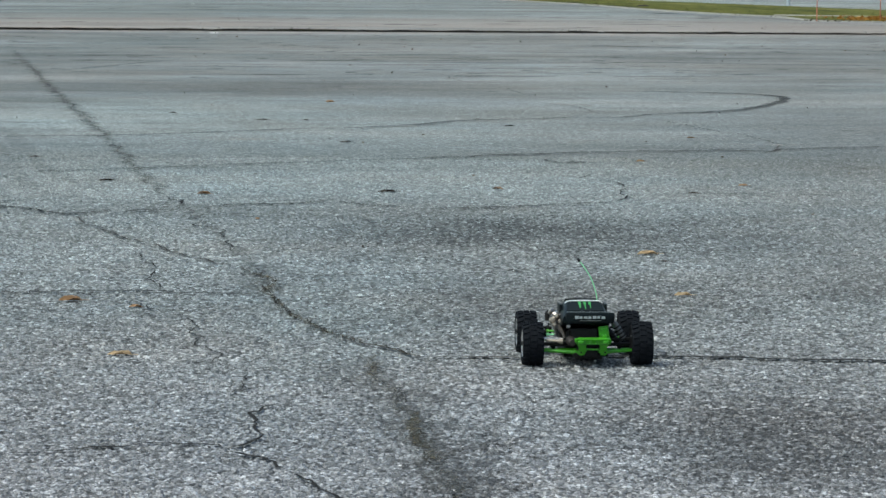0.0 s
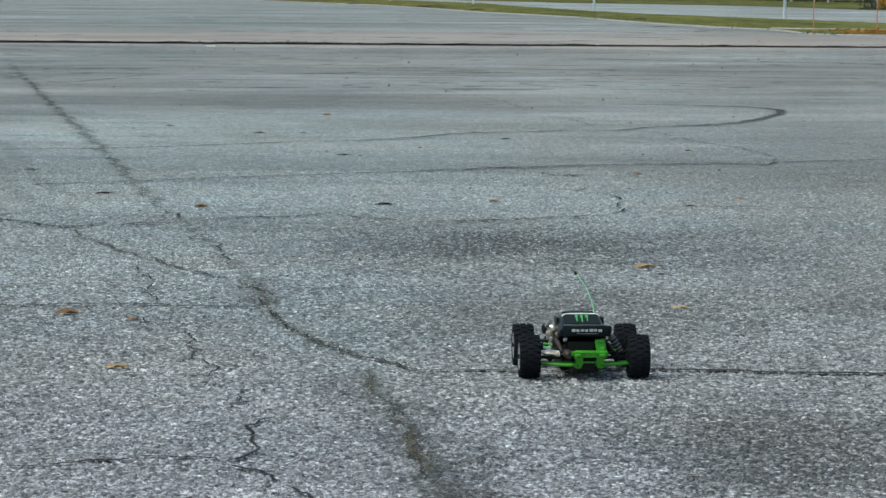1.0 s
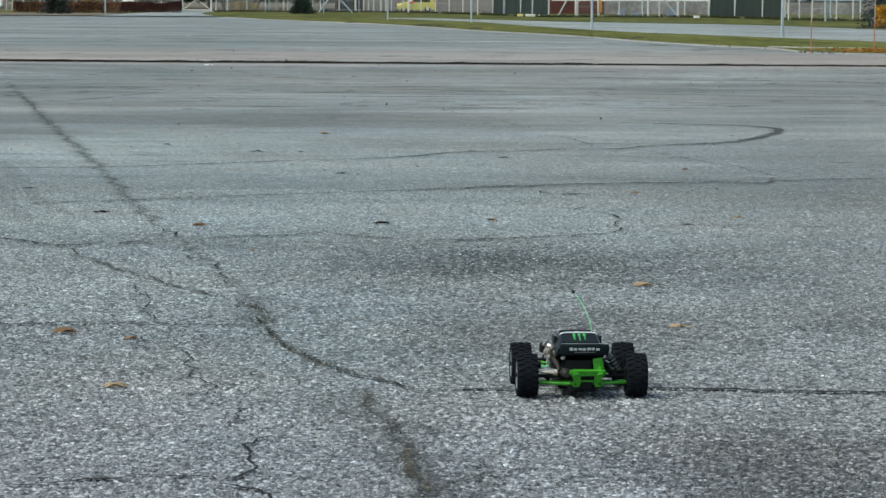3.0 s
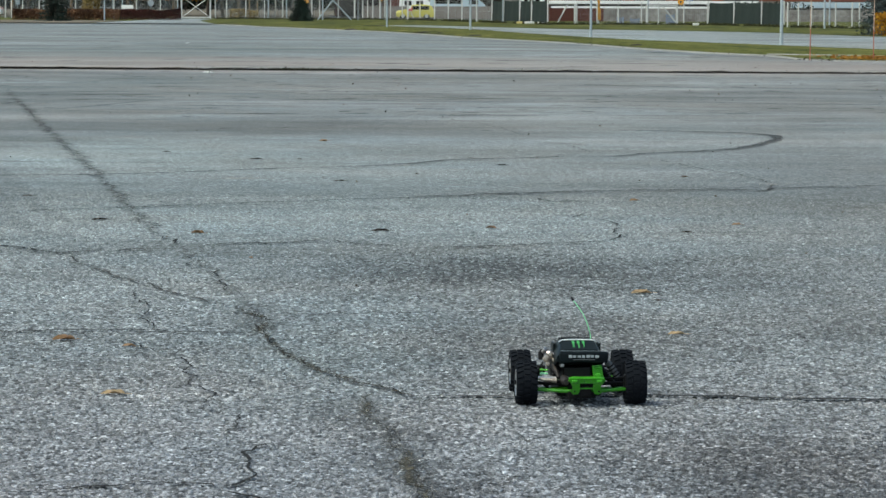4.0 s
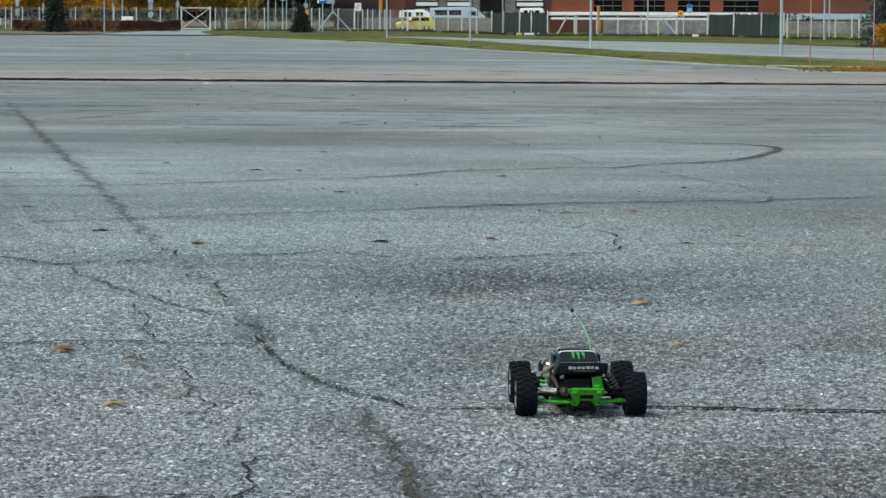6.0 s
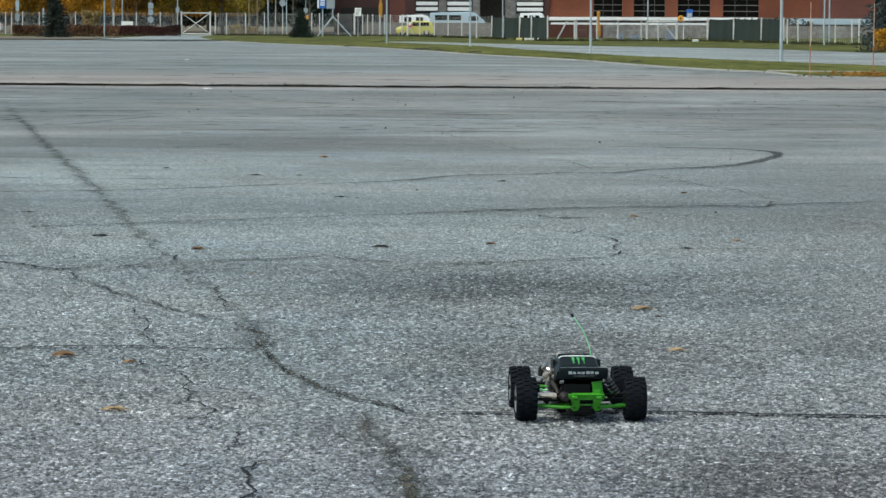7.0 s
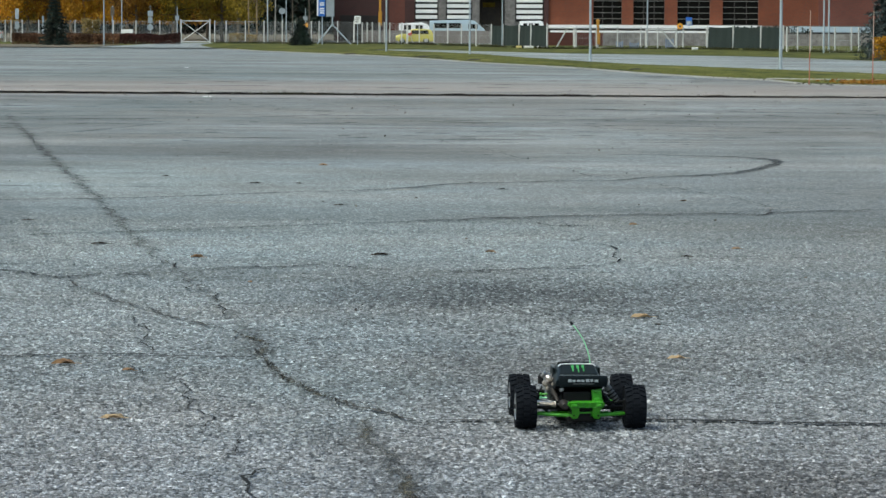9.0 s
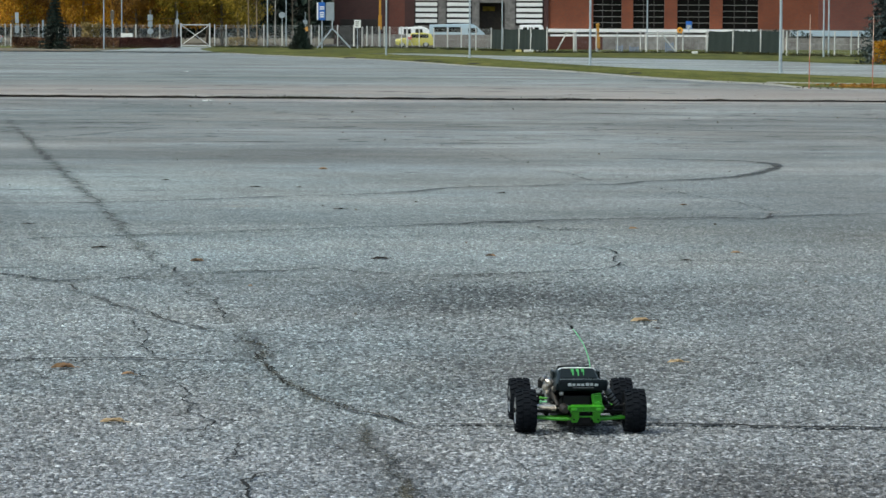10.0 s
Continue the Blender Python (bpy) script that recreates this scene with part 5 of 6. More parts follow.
def crate(x, y, w, h):
    """An open plastic crate: a floor, four slatted sides and a rim."""
    root = thing("crate", (x, y, 0.03), "faded blue plastic crate behind a wire fence", "crate", group="blue crates")
    bm = bmesh.new()
    box(bm, -w / 2, w / 2, -0.3, 0.3, 0.0, 0.05, 0.01)
    part("floor", bm, CRATE_BLUE, root)
    for k in range(3):
        z = 0.08 + (h - 0.12) * k / 3
        for y0, y1, x0, x1 in ((-0.3, -0.27, -w / 2, w / 2), (0.27, 0.3, -w / 2, w / 2), (-0.26, 0.26, -w / 2, -w / 2 + 0.03), (-0.26, 0.26, w / 2 - 0.03, w / 2)):
            bm = bmesh.new()
            box(bm, x0, x1, y0, y1, z, z + (h - 0.12) / 3 - 0.03, 0.006)
            part("slat", bm, CRATE_BLUE, root)
    for sx in (-1, 1):
        for sy in (-1, 1):
            bm = bmesh.new()
            box(bm, sx * (w / 2 + 0.01) - 0.03, sx * (w / 2 + 0.01) + 0.03, sy * 0.31 - 0.03, sy * 0.31 + 0.03, 0.0, h, 0.01)
            part("corner_post", bm, CRATE_BLUE, root)


crate(13.15, 243, 0.42, 0.55)
crate(14.3, 244, 0.6, 0.45)
crate(17.35, 250, 0.55, 0.75)


def turf_lump(x, y, w, seed):
    bm = bmesh.new()
    bmesh.ops.create_icosphere(bm, subdivisions=3, radius=0.5)
    for v in bm.verts:
        v.co = Vector((v.co.x * w, v.co.y * w * 0.8, max(0.0, v.co.z) * 0.16)) * (1 + 0.35 * noise.noise(v.co * 3 + Vector((seed, 0, 0))))
    ob = part("turf_lump", bm, SOIL)
    ob.matrix_basis = pose(x, y, 0.02)
    tagged(ob, "dark lump of turf by the kerb", "turf", group="turf lumps")


for k, (x, y, w) in enumerate(((-4.9, 174, 0.7), (-0.95, 157, 0.8), (-0.2, 153, 0.45), (1.35, 141, 0.6), (6.4, 108.6, 0.45))):
    turf_lump(x, y, w, k * 7.1)


# ---- trees and hedges ----
def tree(name, height, spread, low, clumps, leaf, bark, size, label, seed):
    r = np.random.default_rng(seed)
    root = thing(name, (0, 0, 0), label, "tree", group="autumn wood")
    bm = bmesh.new()
    p = Vector((0, 0, -0.1))
    rad = height * 0.014 + 0.04
    axis = [p.copy()]
    for k in range(7):
        q = p + Vector((r.normal() * 0.10, r.normal() * 0.10, height * 0.92 / 7))
        rod(bm, p, q, rad, rad * 0.84, 8)
        p, rad = q, rad * 0.84
        axis.append(p.copy())
    part("trunk", bm, bark, root, smooth=True)
    tips = []
    bm = bmesh.new()
    for k in range(22):
        z = low + (height * 0.9 - low) * (k + 0.5) / 22
        f = z / (height * 0.92) * 7
        i = min(6, int(f))
        a = axis[i].lerp(axis[i + 1], f - i)
        ang = k * 2.4 + r.normal() * 0.4
        reach = spread * (1.0 - 0.75 * ((z - low) / (height - low)) ** 1.5) * r.uniform(0.6, 1.1)
        b = a + Vector((math.cos(ang) * reach, math.sin(ang) * reach, reach * r.uniform(-0.05, 0.5)))
        rod(bm, a, b, 0.05, 0.012, 5)
        for t in np.linspace(0.25, 1.05, 7):
            tips.append(np.array(a.lerp(b, float(t))))
    part("limbs", bm, bark, root)
    tips = np.array(tips)
    pick = tips[r.integers(0, len(tips), clumps)]
    pts = pick + r.normal(size=(clumps, 3)) * np.array((0.42, 0.42, 0.48)) * spread * 0.3
    pts = pts[pts[:, 2] > low * 0.85]
    leaf_cloud("crown", pts, size, leaf, root, flat=-1.4, seed=seed, shape=0.8)
    return root


def spruce(x, y, height, spread, leaf, label, seed, clumps=3600, size=0.11):
    r = np.random.default_rng(seed)
    root = thing("spruce", (x, y, 0.04), label, "tree", group="spruces")
    bm = bmesh.new()
    rod(bm, (0, 0, -0.05), (0, 0, height), 0.03 + height * 0.015, 0.012, 8)
    part("trunk", bm, BARK, root, smooth=True)
    tiers = int(height / 0.26)
    pts = []
    bm = bmesh.new()
    per = max(4, clumps // (tiers * 11))
    for k in range(tiers):
        z = 0.15 + (height - 0.2) * k / tiers
        reach = spread * (1 - k / tiers) ** 1.1 + 0.06
        for j in range(11):
            a = j * 2 * math.pi / 11 + k * 0.7 + r.normal() * 0.15
            le = reach * r.uniform(0.72, 1.12)
            tip = np.array((math.cos(a) * le, math.sin(a) * le, z - 0.16 * le + 0.10 * le * r.uniform()))
            root_pt = np.array((0, 0, z + 0.10 * le))
            rod(bm, tuple(root_pt), tuple(tip), 0.012, 0.004, 3)
            t = r.uniform(0.15, 1.04, per)[:, None]
            pts.append(root_pt + (tip - root_pt) * t + r.normal(size=(per, 3)) * np.array((0.07, 0.07, 0.05)) * (0.6 + le * 0.5))
    tagged(part("branches", bm, BARK, root), kind="stuff")
    leaf_cloud("needles", np.concatenate(pts), size, leaf, root, flat=0.35, seed=seed, shape=0.6)
    return root


spruce(-29.5, 248, 4.6, 1.36, NEEDLE, "dark green young spruce on the grass strip", 31, 9000, 0.095)
spruce(-11.5, 264, 2.35, 0.98, NEEDLE, "small dense dark green spruce", 32, 13000, 0.080)
spruce(21.0, 153, 6.4, 1.55, NEEDLE_BLUE, "blue-grey spruce beside a road", 33, 17000, 0.10)


def hedge(x0, x1, y, depth, height, leaf, label, seed, count=5000, size=0.09):
    r = np.random.default_rng(seed)
    n = count
    x = r.uniform(x0, x1, n)
    lobes = np.array([noise.noise((float(v) * 0.7, seed, 0)) for v in x])
    top = height * (0.88 + 0.22 * lobes)
    z = top * r.uniform(0, 1, n) ** 0.6
    yy = y + r.uniform(-0.5, 0.5, n) * depth * (1 - 0.4 * (z / height) ** 2)
    return tagged(leaf_cloud("hedge", np.stack([x, yy, z + 0.02], 1), size, leaf, seed=seed), label, "hedge", kind="stuff")


hedge(-34.6, -26.0, 262, 1.4, 1.05, HEDGE_BROWN, "brown-leaved autumn hedge", 41, 14000, 0.065)
hedge(-27.4, -21.9, 272, 1.2, 1.02, HEDGE_RED, "clipped dark red hedge", 42, 16000, 0.048)
hedge(-20.0, -17.4, 305, 1.0, 1.0, STRAW, "pale yellowing bush by the fence", 43, 1200, 0.08)
hedge(-29.7, -28.2, 268, 1.2, 2.3, STRAW, "straw-coloured tall shrub", 44, 1300, 0.085)
hedge(19.9, 24.0, 150.5, 1.2, 1.2, LEAF_ORANGE, "orange autumn shrub below a spruce", 45, 2600, 0.07)

hedge(26.6, 34.0, 300, 1.5, 2.0, NEEDLE, "dark thin bushes behind the windbreak cloth", 46, 700, 0.12)
orange_tree = tree("autumn_tree", 11.0, 2.9, 2.3, 9500, LEAF_ORANGE, BIRCH_BARK, 0.145, "tall birch with orange autumn leaves", 51)
orange_tree.matrix_basis = pose(-36.5, 332, 0)
olive_tree = tree("autumn_tree", 12.0, 3.2, 2.3, 9500, LEAF_OLIVE, BARK, 0.145, "tall tree with olive turning leaves", 52)
olive_tree.matrix_basis = pose(-22.6, 334, 0)
rust_tree = tree("autumn_tree", 10.0, 2.8, 2.3, 8500, LEAF_RUST, BARK, 0.145, "tree with rust-brown autumn leaves", 53)
rust_tree.matrix_basis = pose(-41.0, 338, 0)
for model, x, y, turn in ((rust_tree, -31.2, 330, 70), (orange_tree, -28.0, 338, 200), (orange_tree, -39.2, 344, 20), (orange_tree, -33.6, 346, 120),
                          (orange_tree, -46.5, 334, 90), (orange_tree, -43.6, 330, 250), (olive_tree, -20.6, 329, 300), (olive_tree, -27.0, 331, 40), (olive_tree, -44.0, 346, 50), (rust_tree, -24.8, 343, 10),
                          (olive_tree, -50.0, 340, 220), (orange_tree, -54.0, 350, 310)):
    copy_thing(model, pose(x, y, 0, 0, 0, turn))


def bare_tree(x, y, height, seed, bark):
    r = np.random.default_rng(seed)
    root = thing("bare_tree", (x, y, 0), "slim leafless birch on the edge of a dark wood", "tree", group="bare birches")
    bm = bmesh.new()
    rod(bm, (0, 0, -0.05), (r.normal() * 0.15, 0, height), 0.075, 0.035, 8)
    part("trunk", bm, bark, root, smooth=True)
    bm = bmesh.new()
    for k in range(16):
        z = 1.6 + (height - 2) * k / 16
        a = r.uniform(0, 6.28)
        rod(bm, (0, 0, z), (math.cos(a) * 0.9, math.sin(a) * 0.9, z + 0.8), 0.02, 0.006, 4)
    part("limbs", bm, BARK, root)


for k, (x, y, bark) in enumerate(((-18.9, 318, BIRCH_BARK), (-18.3, 321, BIRCH_BARK), (-16.95, 316, BIRCH_PALE), (-16.75, 325, BIRCH_PALE), (-15.2, 330, BARK), (-13.4, 328, BARK))):
    bare_tree(x, y, 8.0, 60 + k, bark)
rng = np.random.default_rng(71)
tagged(rough_mesh("woodland_floor", [(-140, 331, 0.045), (-13.2, 331, 0.045), (-13.2, 1500, 0.045), (-500, 1500, 0.045)], [(0, 1, 2, 3)], LITTER),
       "dull brown leaf litter under trees", "woodland floor", kind="structure")
# clumps added as a backdrop to close pale gaps below the crowns
spots = np.stack([rng.uniform(-110, -13.5, 16000), rng.uniform(400, 412, 16000), 0.8 + 2.4 * rng.uniform(0, 1, 16000)], 1)
tagged(leaf_cloud("undergrowth", spots, 0.30, UNDERGROWTH, seed=74), "dull grey-brown undergrowth between distant trunks", "bushes", kind="stuff")
# crowns stand in uneven columns with dark gaps between them
x = rng.uniform(-75, -20.8, 41000)
column = np.array([noise.noise((float(v) * 0.42, 3.0, 0)) + 0.6 * noise.noise((float(v) * 1.3, 8.0, 0)) for v in x])
x = x[column > -0.24 + 0.14 * rng.normal(size=41000)]
n = len(x)
spots = np.stack([x, rng.uniform(360, 392, n), 2.0 + 8 * rng.uniform(0, 1, n)], 1)
tagged(leaf_cloud("far_wood", spots, 0.30, LEAF_RUST, flat=-1.4, seed=72), "dense brown autumn wood in the distance", "wood", kind="stuff")
spots = np.stack([rng.uniform(-95, -13.5, 9000), rng.uniform(395, 410, 9000), 1.2 + 12 * rng.uniform(0, 1, 9000)], 1)
spots = np.concatenate([spots, np.stack([rng.uniform(-22.5, -13.6, 5200), rng.uniform(366, 392, 5200), 1.7 + 8 * rng.uniform(0, 1, 5200)], 1)])
tagged(leaf_cloud("far_wood", spots, 0.6, NEEDLE, seed=73), "dark conifer wood in the distance", "wood", kind="stuff")


# ---- brick works building behind the fence ----


def works_building():
    root = thing("factory_building", (0, 400, 0), "long red brick works building with dark windows", "building")
    top = 11.0

    def wall(x0, x1, z0, z1, material, y0=0.0, y1=0.5, label=""):
        bm = bmesh.new()
        box(bm, x0, x1, y0, y1, z0, z1)
        return part("wall", bm, material, root, label)

    openings = ((18.4, 21.9), (23.3, 27.15), (28.7, 32.7), (34.25, 38.65))
    wall(12.9, 18.4, 2.05, top, BRICK_RED)
    wall(38.65, 46.0, 2.05, top, BRICK_RED)
    wall(46.0, 85.0, 2.05, top, BRICK_DARK_RED, -0.12, 0.5, "darker red brick wall")
    for (a, b), (c, d) in zip(openings, openings[1:]):
        wall(b, c, 2.05, 7.0, BRICK_RED, label="red brick pier")
    wall(18.4, 38.65, 7.0, top, BRICK_RED)
    wall(12.9, 85.0, 0.0, 2.05, STAINED_RENDER, 0.004, 0.5, "pale concrete plinth")
    wall(12.35, 12.9, 0.0, top, BRICK_DARK, -0.25, 0.5, "dark brick pier")
    for a, b in openings:
        bm = bmesh.new()
        box(bm, a, b, 0.34, 0.38, 2.05, 7.0)
        win = part("window", bm, GLASS_DARK, root, "wide dark window with grey mullions")
        for k in range(7):
            z = 2.09 + 0.73 * k
            bm = bmesh.new()
            box(bm, a, b, 0.27, 0.335, z - 0.028, z + 0.028)
            part("mullion", bm, MULLION_PALE, win)
        for k in range(4):
            x = a + (b - a) * k / 3
            bm = bmesh.new()
            box(bm, x - 0.03, x + 0.03, 0.255, 0.265, 2.05, 7.0)
            part("mullion", bm, MULLION, win)
    bm = bmesh.new()
    box(bm, 12.9, 38.4, -1.6, -0.02, 1.64, 2.04, 0.03)
    part("dock_ledge", bm, LOUVRE_WHITE, root, "white-painted loading dock ledge")
    bm = bmesh.new()
    box(bm, 42.5, 85.0, -1.4, -0.02, 1.25, 1.95, 0.03)
    part("dock_canopy", bm, VAN_BLUE, root, "pale blue-white dock canopy")
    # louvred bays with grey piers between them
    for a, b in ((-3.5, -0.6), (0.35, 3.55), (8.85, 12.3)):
        # the sheet behind the slats is painted dark for the unlit gaps
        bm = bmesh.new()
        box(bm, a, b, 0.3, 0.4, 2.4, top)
        bay = part("louvre_bay", bm, PAINTED_DARK, root, "bay of broad white louvres")
        for k in range(9):
            z = 2.72 + 0.68 * k
            bm = bmesh.new()
            box(bm, a + 0.12, b - 0.12, -0.02, 0.24, z, z + 0.44, 0.02)
            part("slat", bm, LOUVRE_WHITE, bay)
        wall(a, b, 0.0, 2.4, PANEL_GREY, 0.05, 0.5)
    wall(-0.6, 0.35, 0.0, top, PANEL_GREY, -0.1, 0.5, "grey clad pier")
    wall(3.55, 4.45, 0.0, top, PANEL_GREY, -0.1, 0.5, "grey clad pier")
    wall(7.55, 8.85, 0.0, top, PANEL_GREY, -0.1, 0.5, "grey clad pier")
    wall(4.45, 7.55, 5.2, top, PANEL_GREY)
    bm = bmesh.new()
    box(bm, 4.45, 7.55, 3.2, 3.4, 0.0, 5.2)
    part("doorway_back", bm, DOOR_BROWN, root, "dark deep doorway")
    for x in (-13.2, 4.2, 7.55, 84.5):
        wall(x, x + 0.25, 0.0, top - 0.2, PANEL_GREY, 0.504, 3.596)
    # olive sheet in place of the warm light inside the doorway
    bm = bmesh.new()
    box(bm, 4.9, 6.4, 3.0, 3.1, 4.2, 4.75)
    part("painted_doorlight", bm, LEAF_OLIVE, root, "olive sheet painted as light inside a doorway")
    wall(-4.7, -3.5, 0.0, top, BRICK_DARK, -0.15, 0.5)
    wall(-6.6, -4.7, 0.0, top, BRICK_DARK_RED, -0.05, 0.5)
    wall(-13.4, -6.6, 0.0, top, BRICK_DARK, 0.0, 0.5)
    # plain solid box in the same near-black colour
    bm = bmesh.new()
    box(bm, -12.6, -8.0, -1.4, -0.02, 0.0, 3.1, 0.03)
    part("dark_box", bm, PAINTED_DARK, root, "plain dark box before a brick wall")
    bm = bmesh.new()
    box(bm, -13.4, 85.0, 3.6, 28.0, 0.0, top - 0.2)
    part("rear_block", bm, PANEL_GREY, root)
    bm = bmesh.new()
    box(bm, -13.7, 85.3, -0.4, 28.3, top, top + 0.35)
    part("roof", bm, ROOF_FELT, root, "dark felt flat roof")
    return root


works_building()


def dock_rail():
    root = thing("loading_dock_rail", (12.9, 392, 0), "white guard rail above a beige dock wall", "rail")
    bm = bmesh.new()
    box(bm, 0, 26, 0.3, 0.6, 0.0, 0.92, 0.02)
    part("dock_wall", bm, STAINED_RENDER, root)
    bm = bmesh.new()
    box(bm, 0, 26, 0.0, 0.08, 1.06, 1.36, 0.01)
    part("rail", bm, LOUVRE_WHITE, root)
    for k in range(14):
        bm = bmesh.new()
        box(bm, k * 2.0, k * 2.0 + 0.1, 0.09, 0.17, 0.0, 1.2)
        part("post", bm, POST_WHITE, root)


dock_rail()


def warning_stand(x, y):
    root = thing("warning_stand", (x, y, 0.02), "small red and white warning board on splayed legs", "sign")
    for side in (-1, 1):
        bm = bmesh.new()
        rod(bm, (side * 0.30 + 0.12, 0, 0), (side * 0.05, 0, 0.82), 0.030, seg=8)
        part("leg", bm, POST_WHITE, root, smooth=True)
    bm = bmesh.new()
    box(bm, -0.24, 0.24, -0.02, 0.02, 0.78, 1.18, 0.02)
    part("board", bm, SIGN_RED, root, "red board")
    bm = bmesh.new()
    rod(bm, (0, -0.025, 1.14), (0, 0.0, 1.14), 0.15, seg=20)
    part("disc", bm, SIGN_WHITE, root, "white disc")


warning_stand(-3.24, 312)
bm = bmesh.new()
box(bm, -8.5, 5.2, 0.0, 0.3, 0.0, 1.28, 0.02)
low_wall = part("low_wall", bm, STAINED_RENDER)
low_wall.matrix_basis = pose(0, 340, 0)


def dock_front(a, b, height, material=BEIGE_WALL, label="low stained beige wall behind a wire fence"):
    a, b = Vector((*a, 0)), Vector((*b, 0))
    bm = bmesh.new()
    box(bm, 0, (b - a).length, 0.0, 0.3, 0.0, height, 0.02)
    ob = part("low_wall", bm, material)
    ob.matrix_basis = pose(a.x, a.y, 0, 0, 0, math.degrees(math.atan2(b.y - a.y, b.x - a.x)))
    tagged(ob, label, "wall")


dock_front((9.2, 284), (14.0, 286.06), 1.18, BRICK_DARK_RED, "low dark red brick wall behind a wire fence")
dock_front((14.02, 286.07), (25.5, 291), 1.18)
dock_front((31.0, 295), (54.0, 305), 1.10)
tagged(low_wall, "low stained grey wall behind the fence", "wall")


# ---- vehicles behind the fence ----
def wheel(parent, x, y, r, w):
    bm = bmesh.new()
    lathe(bm, ((r * 0.6, -w / 2), (r * 0.93, -w / 2), (r, -w * 0.3), (r, w * 0.3), (r * 0.93, w / 2), (r * 0.6, w / 2)), "y", 20, (x, y, r))
    hub = part("wheel", bm, RUBBER, parent, smooth=True)
    bm = bmesh.new()
    s = -1 if y < 0 else 1
    lathe(bm, ((0.01, -0.02), (r * 0.58, -0.02), (r * 0.6, 0.02), (0.01, 0.02)), "y", 16, (x, y + s * (w / 2 - 0.01), r))
    part("rim", bm, ALLOY, hub)


def loft(bm, sections):
    rings = [[bm.verts.new(p) for p in s] for s in sections]
    n = len(rings[0])
    for a, b in zip(rings, rings[1:]):
        for k in range(n):
            bm.faces.new((a[k], a[(k + 1) % n], b[(k + 1) % n], b[k]))
    bm.faces.new(rings[0])
    bm.faces.new(list(reversed(rings[-1])))
    return bm


def vehicle(name, x, y, turn, length, width, profile, glass, paint, label, category):
    """profile: (x along, bottom, top, inset at top) from nose to tail; glass: (x0, x1, z0, z1) panes on the sides."""
    root = thing(name, (x, y, 0.04), label, category, turn=turn)
    bm = bmesh.new()
    rows = []
    for px, z0, z1, inset in profile:
        w, wt = width / 2, width / 2 - inset
        mid = z0 + (z1 - z0) * 0.55
        rows.append([(px, -w * 0.96, z0), (px, -w, mid), (px, -wt, z1 - 0.05), (px, -wt + 0.08, z1), (px, wt - 0.08, z1), (px, wt, z1 - 0.05), (px, w, mid), (px, w * 0.96, z0)])
    loft(bm, rows)
    part("body", bm, paint, root, smooth=True)
    for x0, x1, z0, z1 in glass:
        for s in (-1, 1):
            bm = bmesh.new()
            box(bm, x0, x1, s * (width / 2 - 0.02) - 0.02, s * (width / 2 - 0.02) + 0.025, z0, z1, 0.015)
            part("window", bm, GLASS_DARK, root)
    for px in (length * 0.18, length * 0.80):
        for s in (-1, 1):
            wheel(root, px, s * (width / 2 - 0.12), 0.31, 0.20)
    for s in (-1, 1):
        bm = bmesh.new()
        box(bm, -0.01, 0.05, s * width * 0.36 - 0.12, s * width * 0.36 + 0.12, 0.58, 0.72, 0.02)
        part("headlight", bm, SIGN_WHITE, root)
        bm = bmesh.new()
        box(bm, length - 0.05, length + 0.01, s * width * 0.40 - 0.08, s * width * 0.40 + 0.08, 0.65, 0.95, 0.02)
        part("tail_light", bm, SIGN_RED, root)
    return root


vehicle("hatchback", -4.55, 313, 0, 3.65, 1.58,
        ((0.0, 0.3, 0.72, 0.10), (0.25, 0.2, 0.84, 0.08), (1.05, 0.2, 0.95, 0.06), (1.55, 0.2, 1.38, 0.18), (2.6, 0.2, 1.42, 0.18), (3.4, 0.2, 1.30, 0.16), (3.62, 0.25, 0.85, 0.06), (3.65, 0.3, 0.7, 0.06)),
        ((1.55, 2.25, 0.92, 1.27), (2.35, 3.15, 0.92, 1.26)), CAR_YELLOW, "small yellow hatchback on the road behind the fence", "car")
vehicle("van", -49.3, 326, 0, 5.2, 1.9,
        ((0.0, 0.35, 1.1, 0.05), (0.05, 0.25, 1.75, 0.12), (3.6, 0.25, 1.85, 0.12), (4.2, 0.25, 1.7, 0.14), (4.9, 0.25, 1.1, 0.12), (5.2, 0.35, 0.8, 0.12)),
        ((0.6, 1.6, 1.1, 1.6), (2.0, 3.0, 1.1, 1.6)), VAN_WHITE, "low white van behind the fence", "van")
vehicle("van", -1.5, 352, 0, 6.2, 1.95,
        ((0.0, 0.35, 1.3, 0.05), (0.05, 0.25, 2.3, 0.12), (4.4, 0.25, 2.42, 0.12), (4.9, 0.25, 2.30, 0.14), (5.9, 0.25, 1.45, 0.12), (6.2, 0.35, 0.9, 0.12)),
        ((0.5, 1.9, 1.5, 2.05), (2.1, 3.4, 1.5, 2.05), (4.2, 5.2, 1.45, 1.95)), VAN_BLUE, "pale blue delivery van", "van")
vehicle("van", 8.7, 372, 0, 3.1, 1.95,
        ((0.0, 0.35, 1.3, 0.05), (0.05, 0.25, 2.35, 0.12), (2.3, 0.25, 2.42, 0.12), (2.6, 0.25, 2.30, 0.14), (2.95, 0.25, 1.45, 0.12), (3.1, 0.35, 0.9, 0.12)),
        ((0.4, 0.85, 1.5, 2.1), (1.05, 1.5, 1.5, 2.1), (1.7, 2.2, 1.5, 2.1)), VAN_WHITE, "short white delivery van parked by a building", "van")
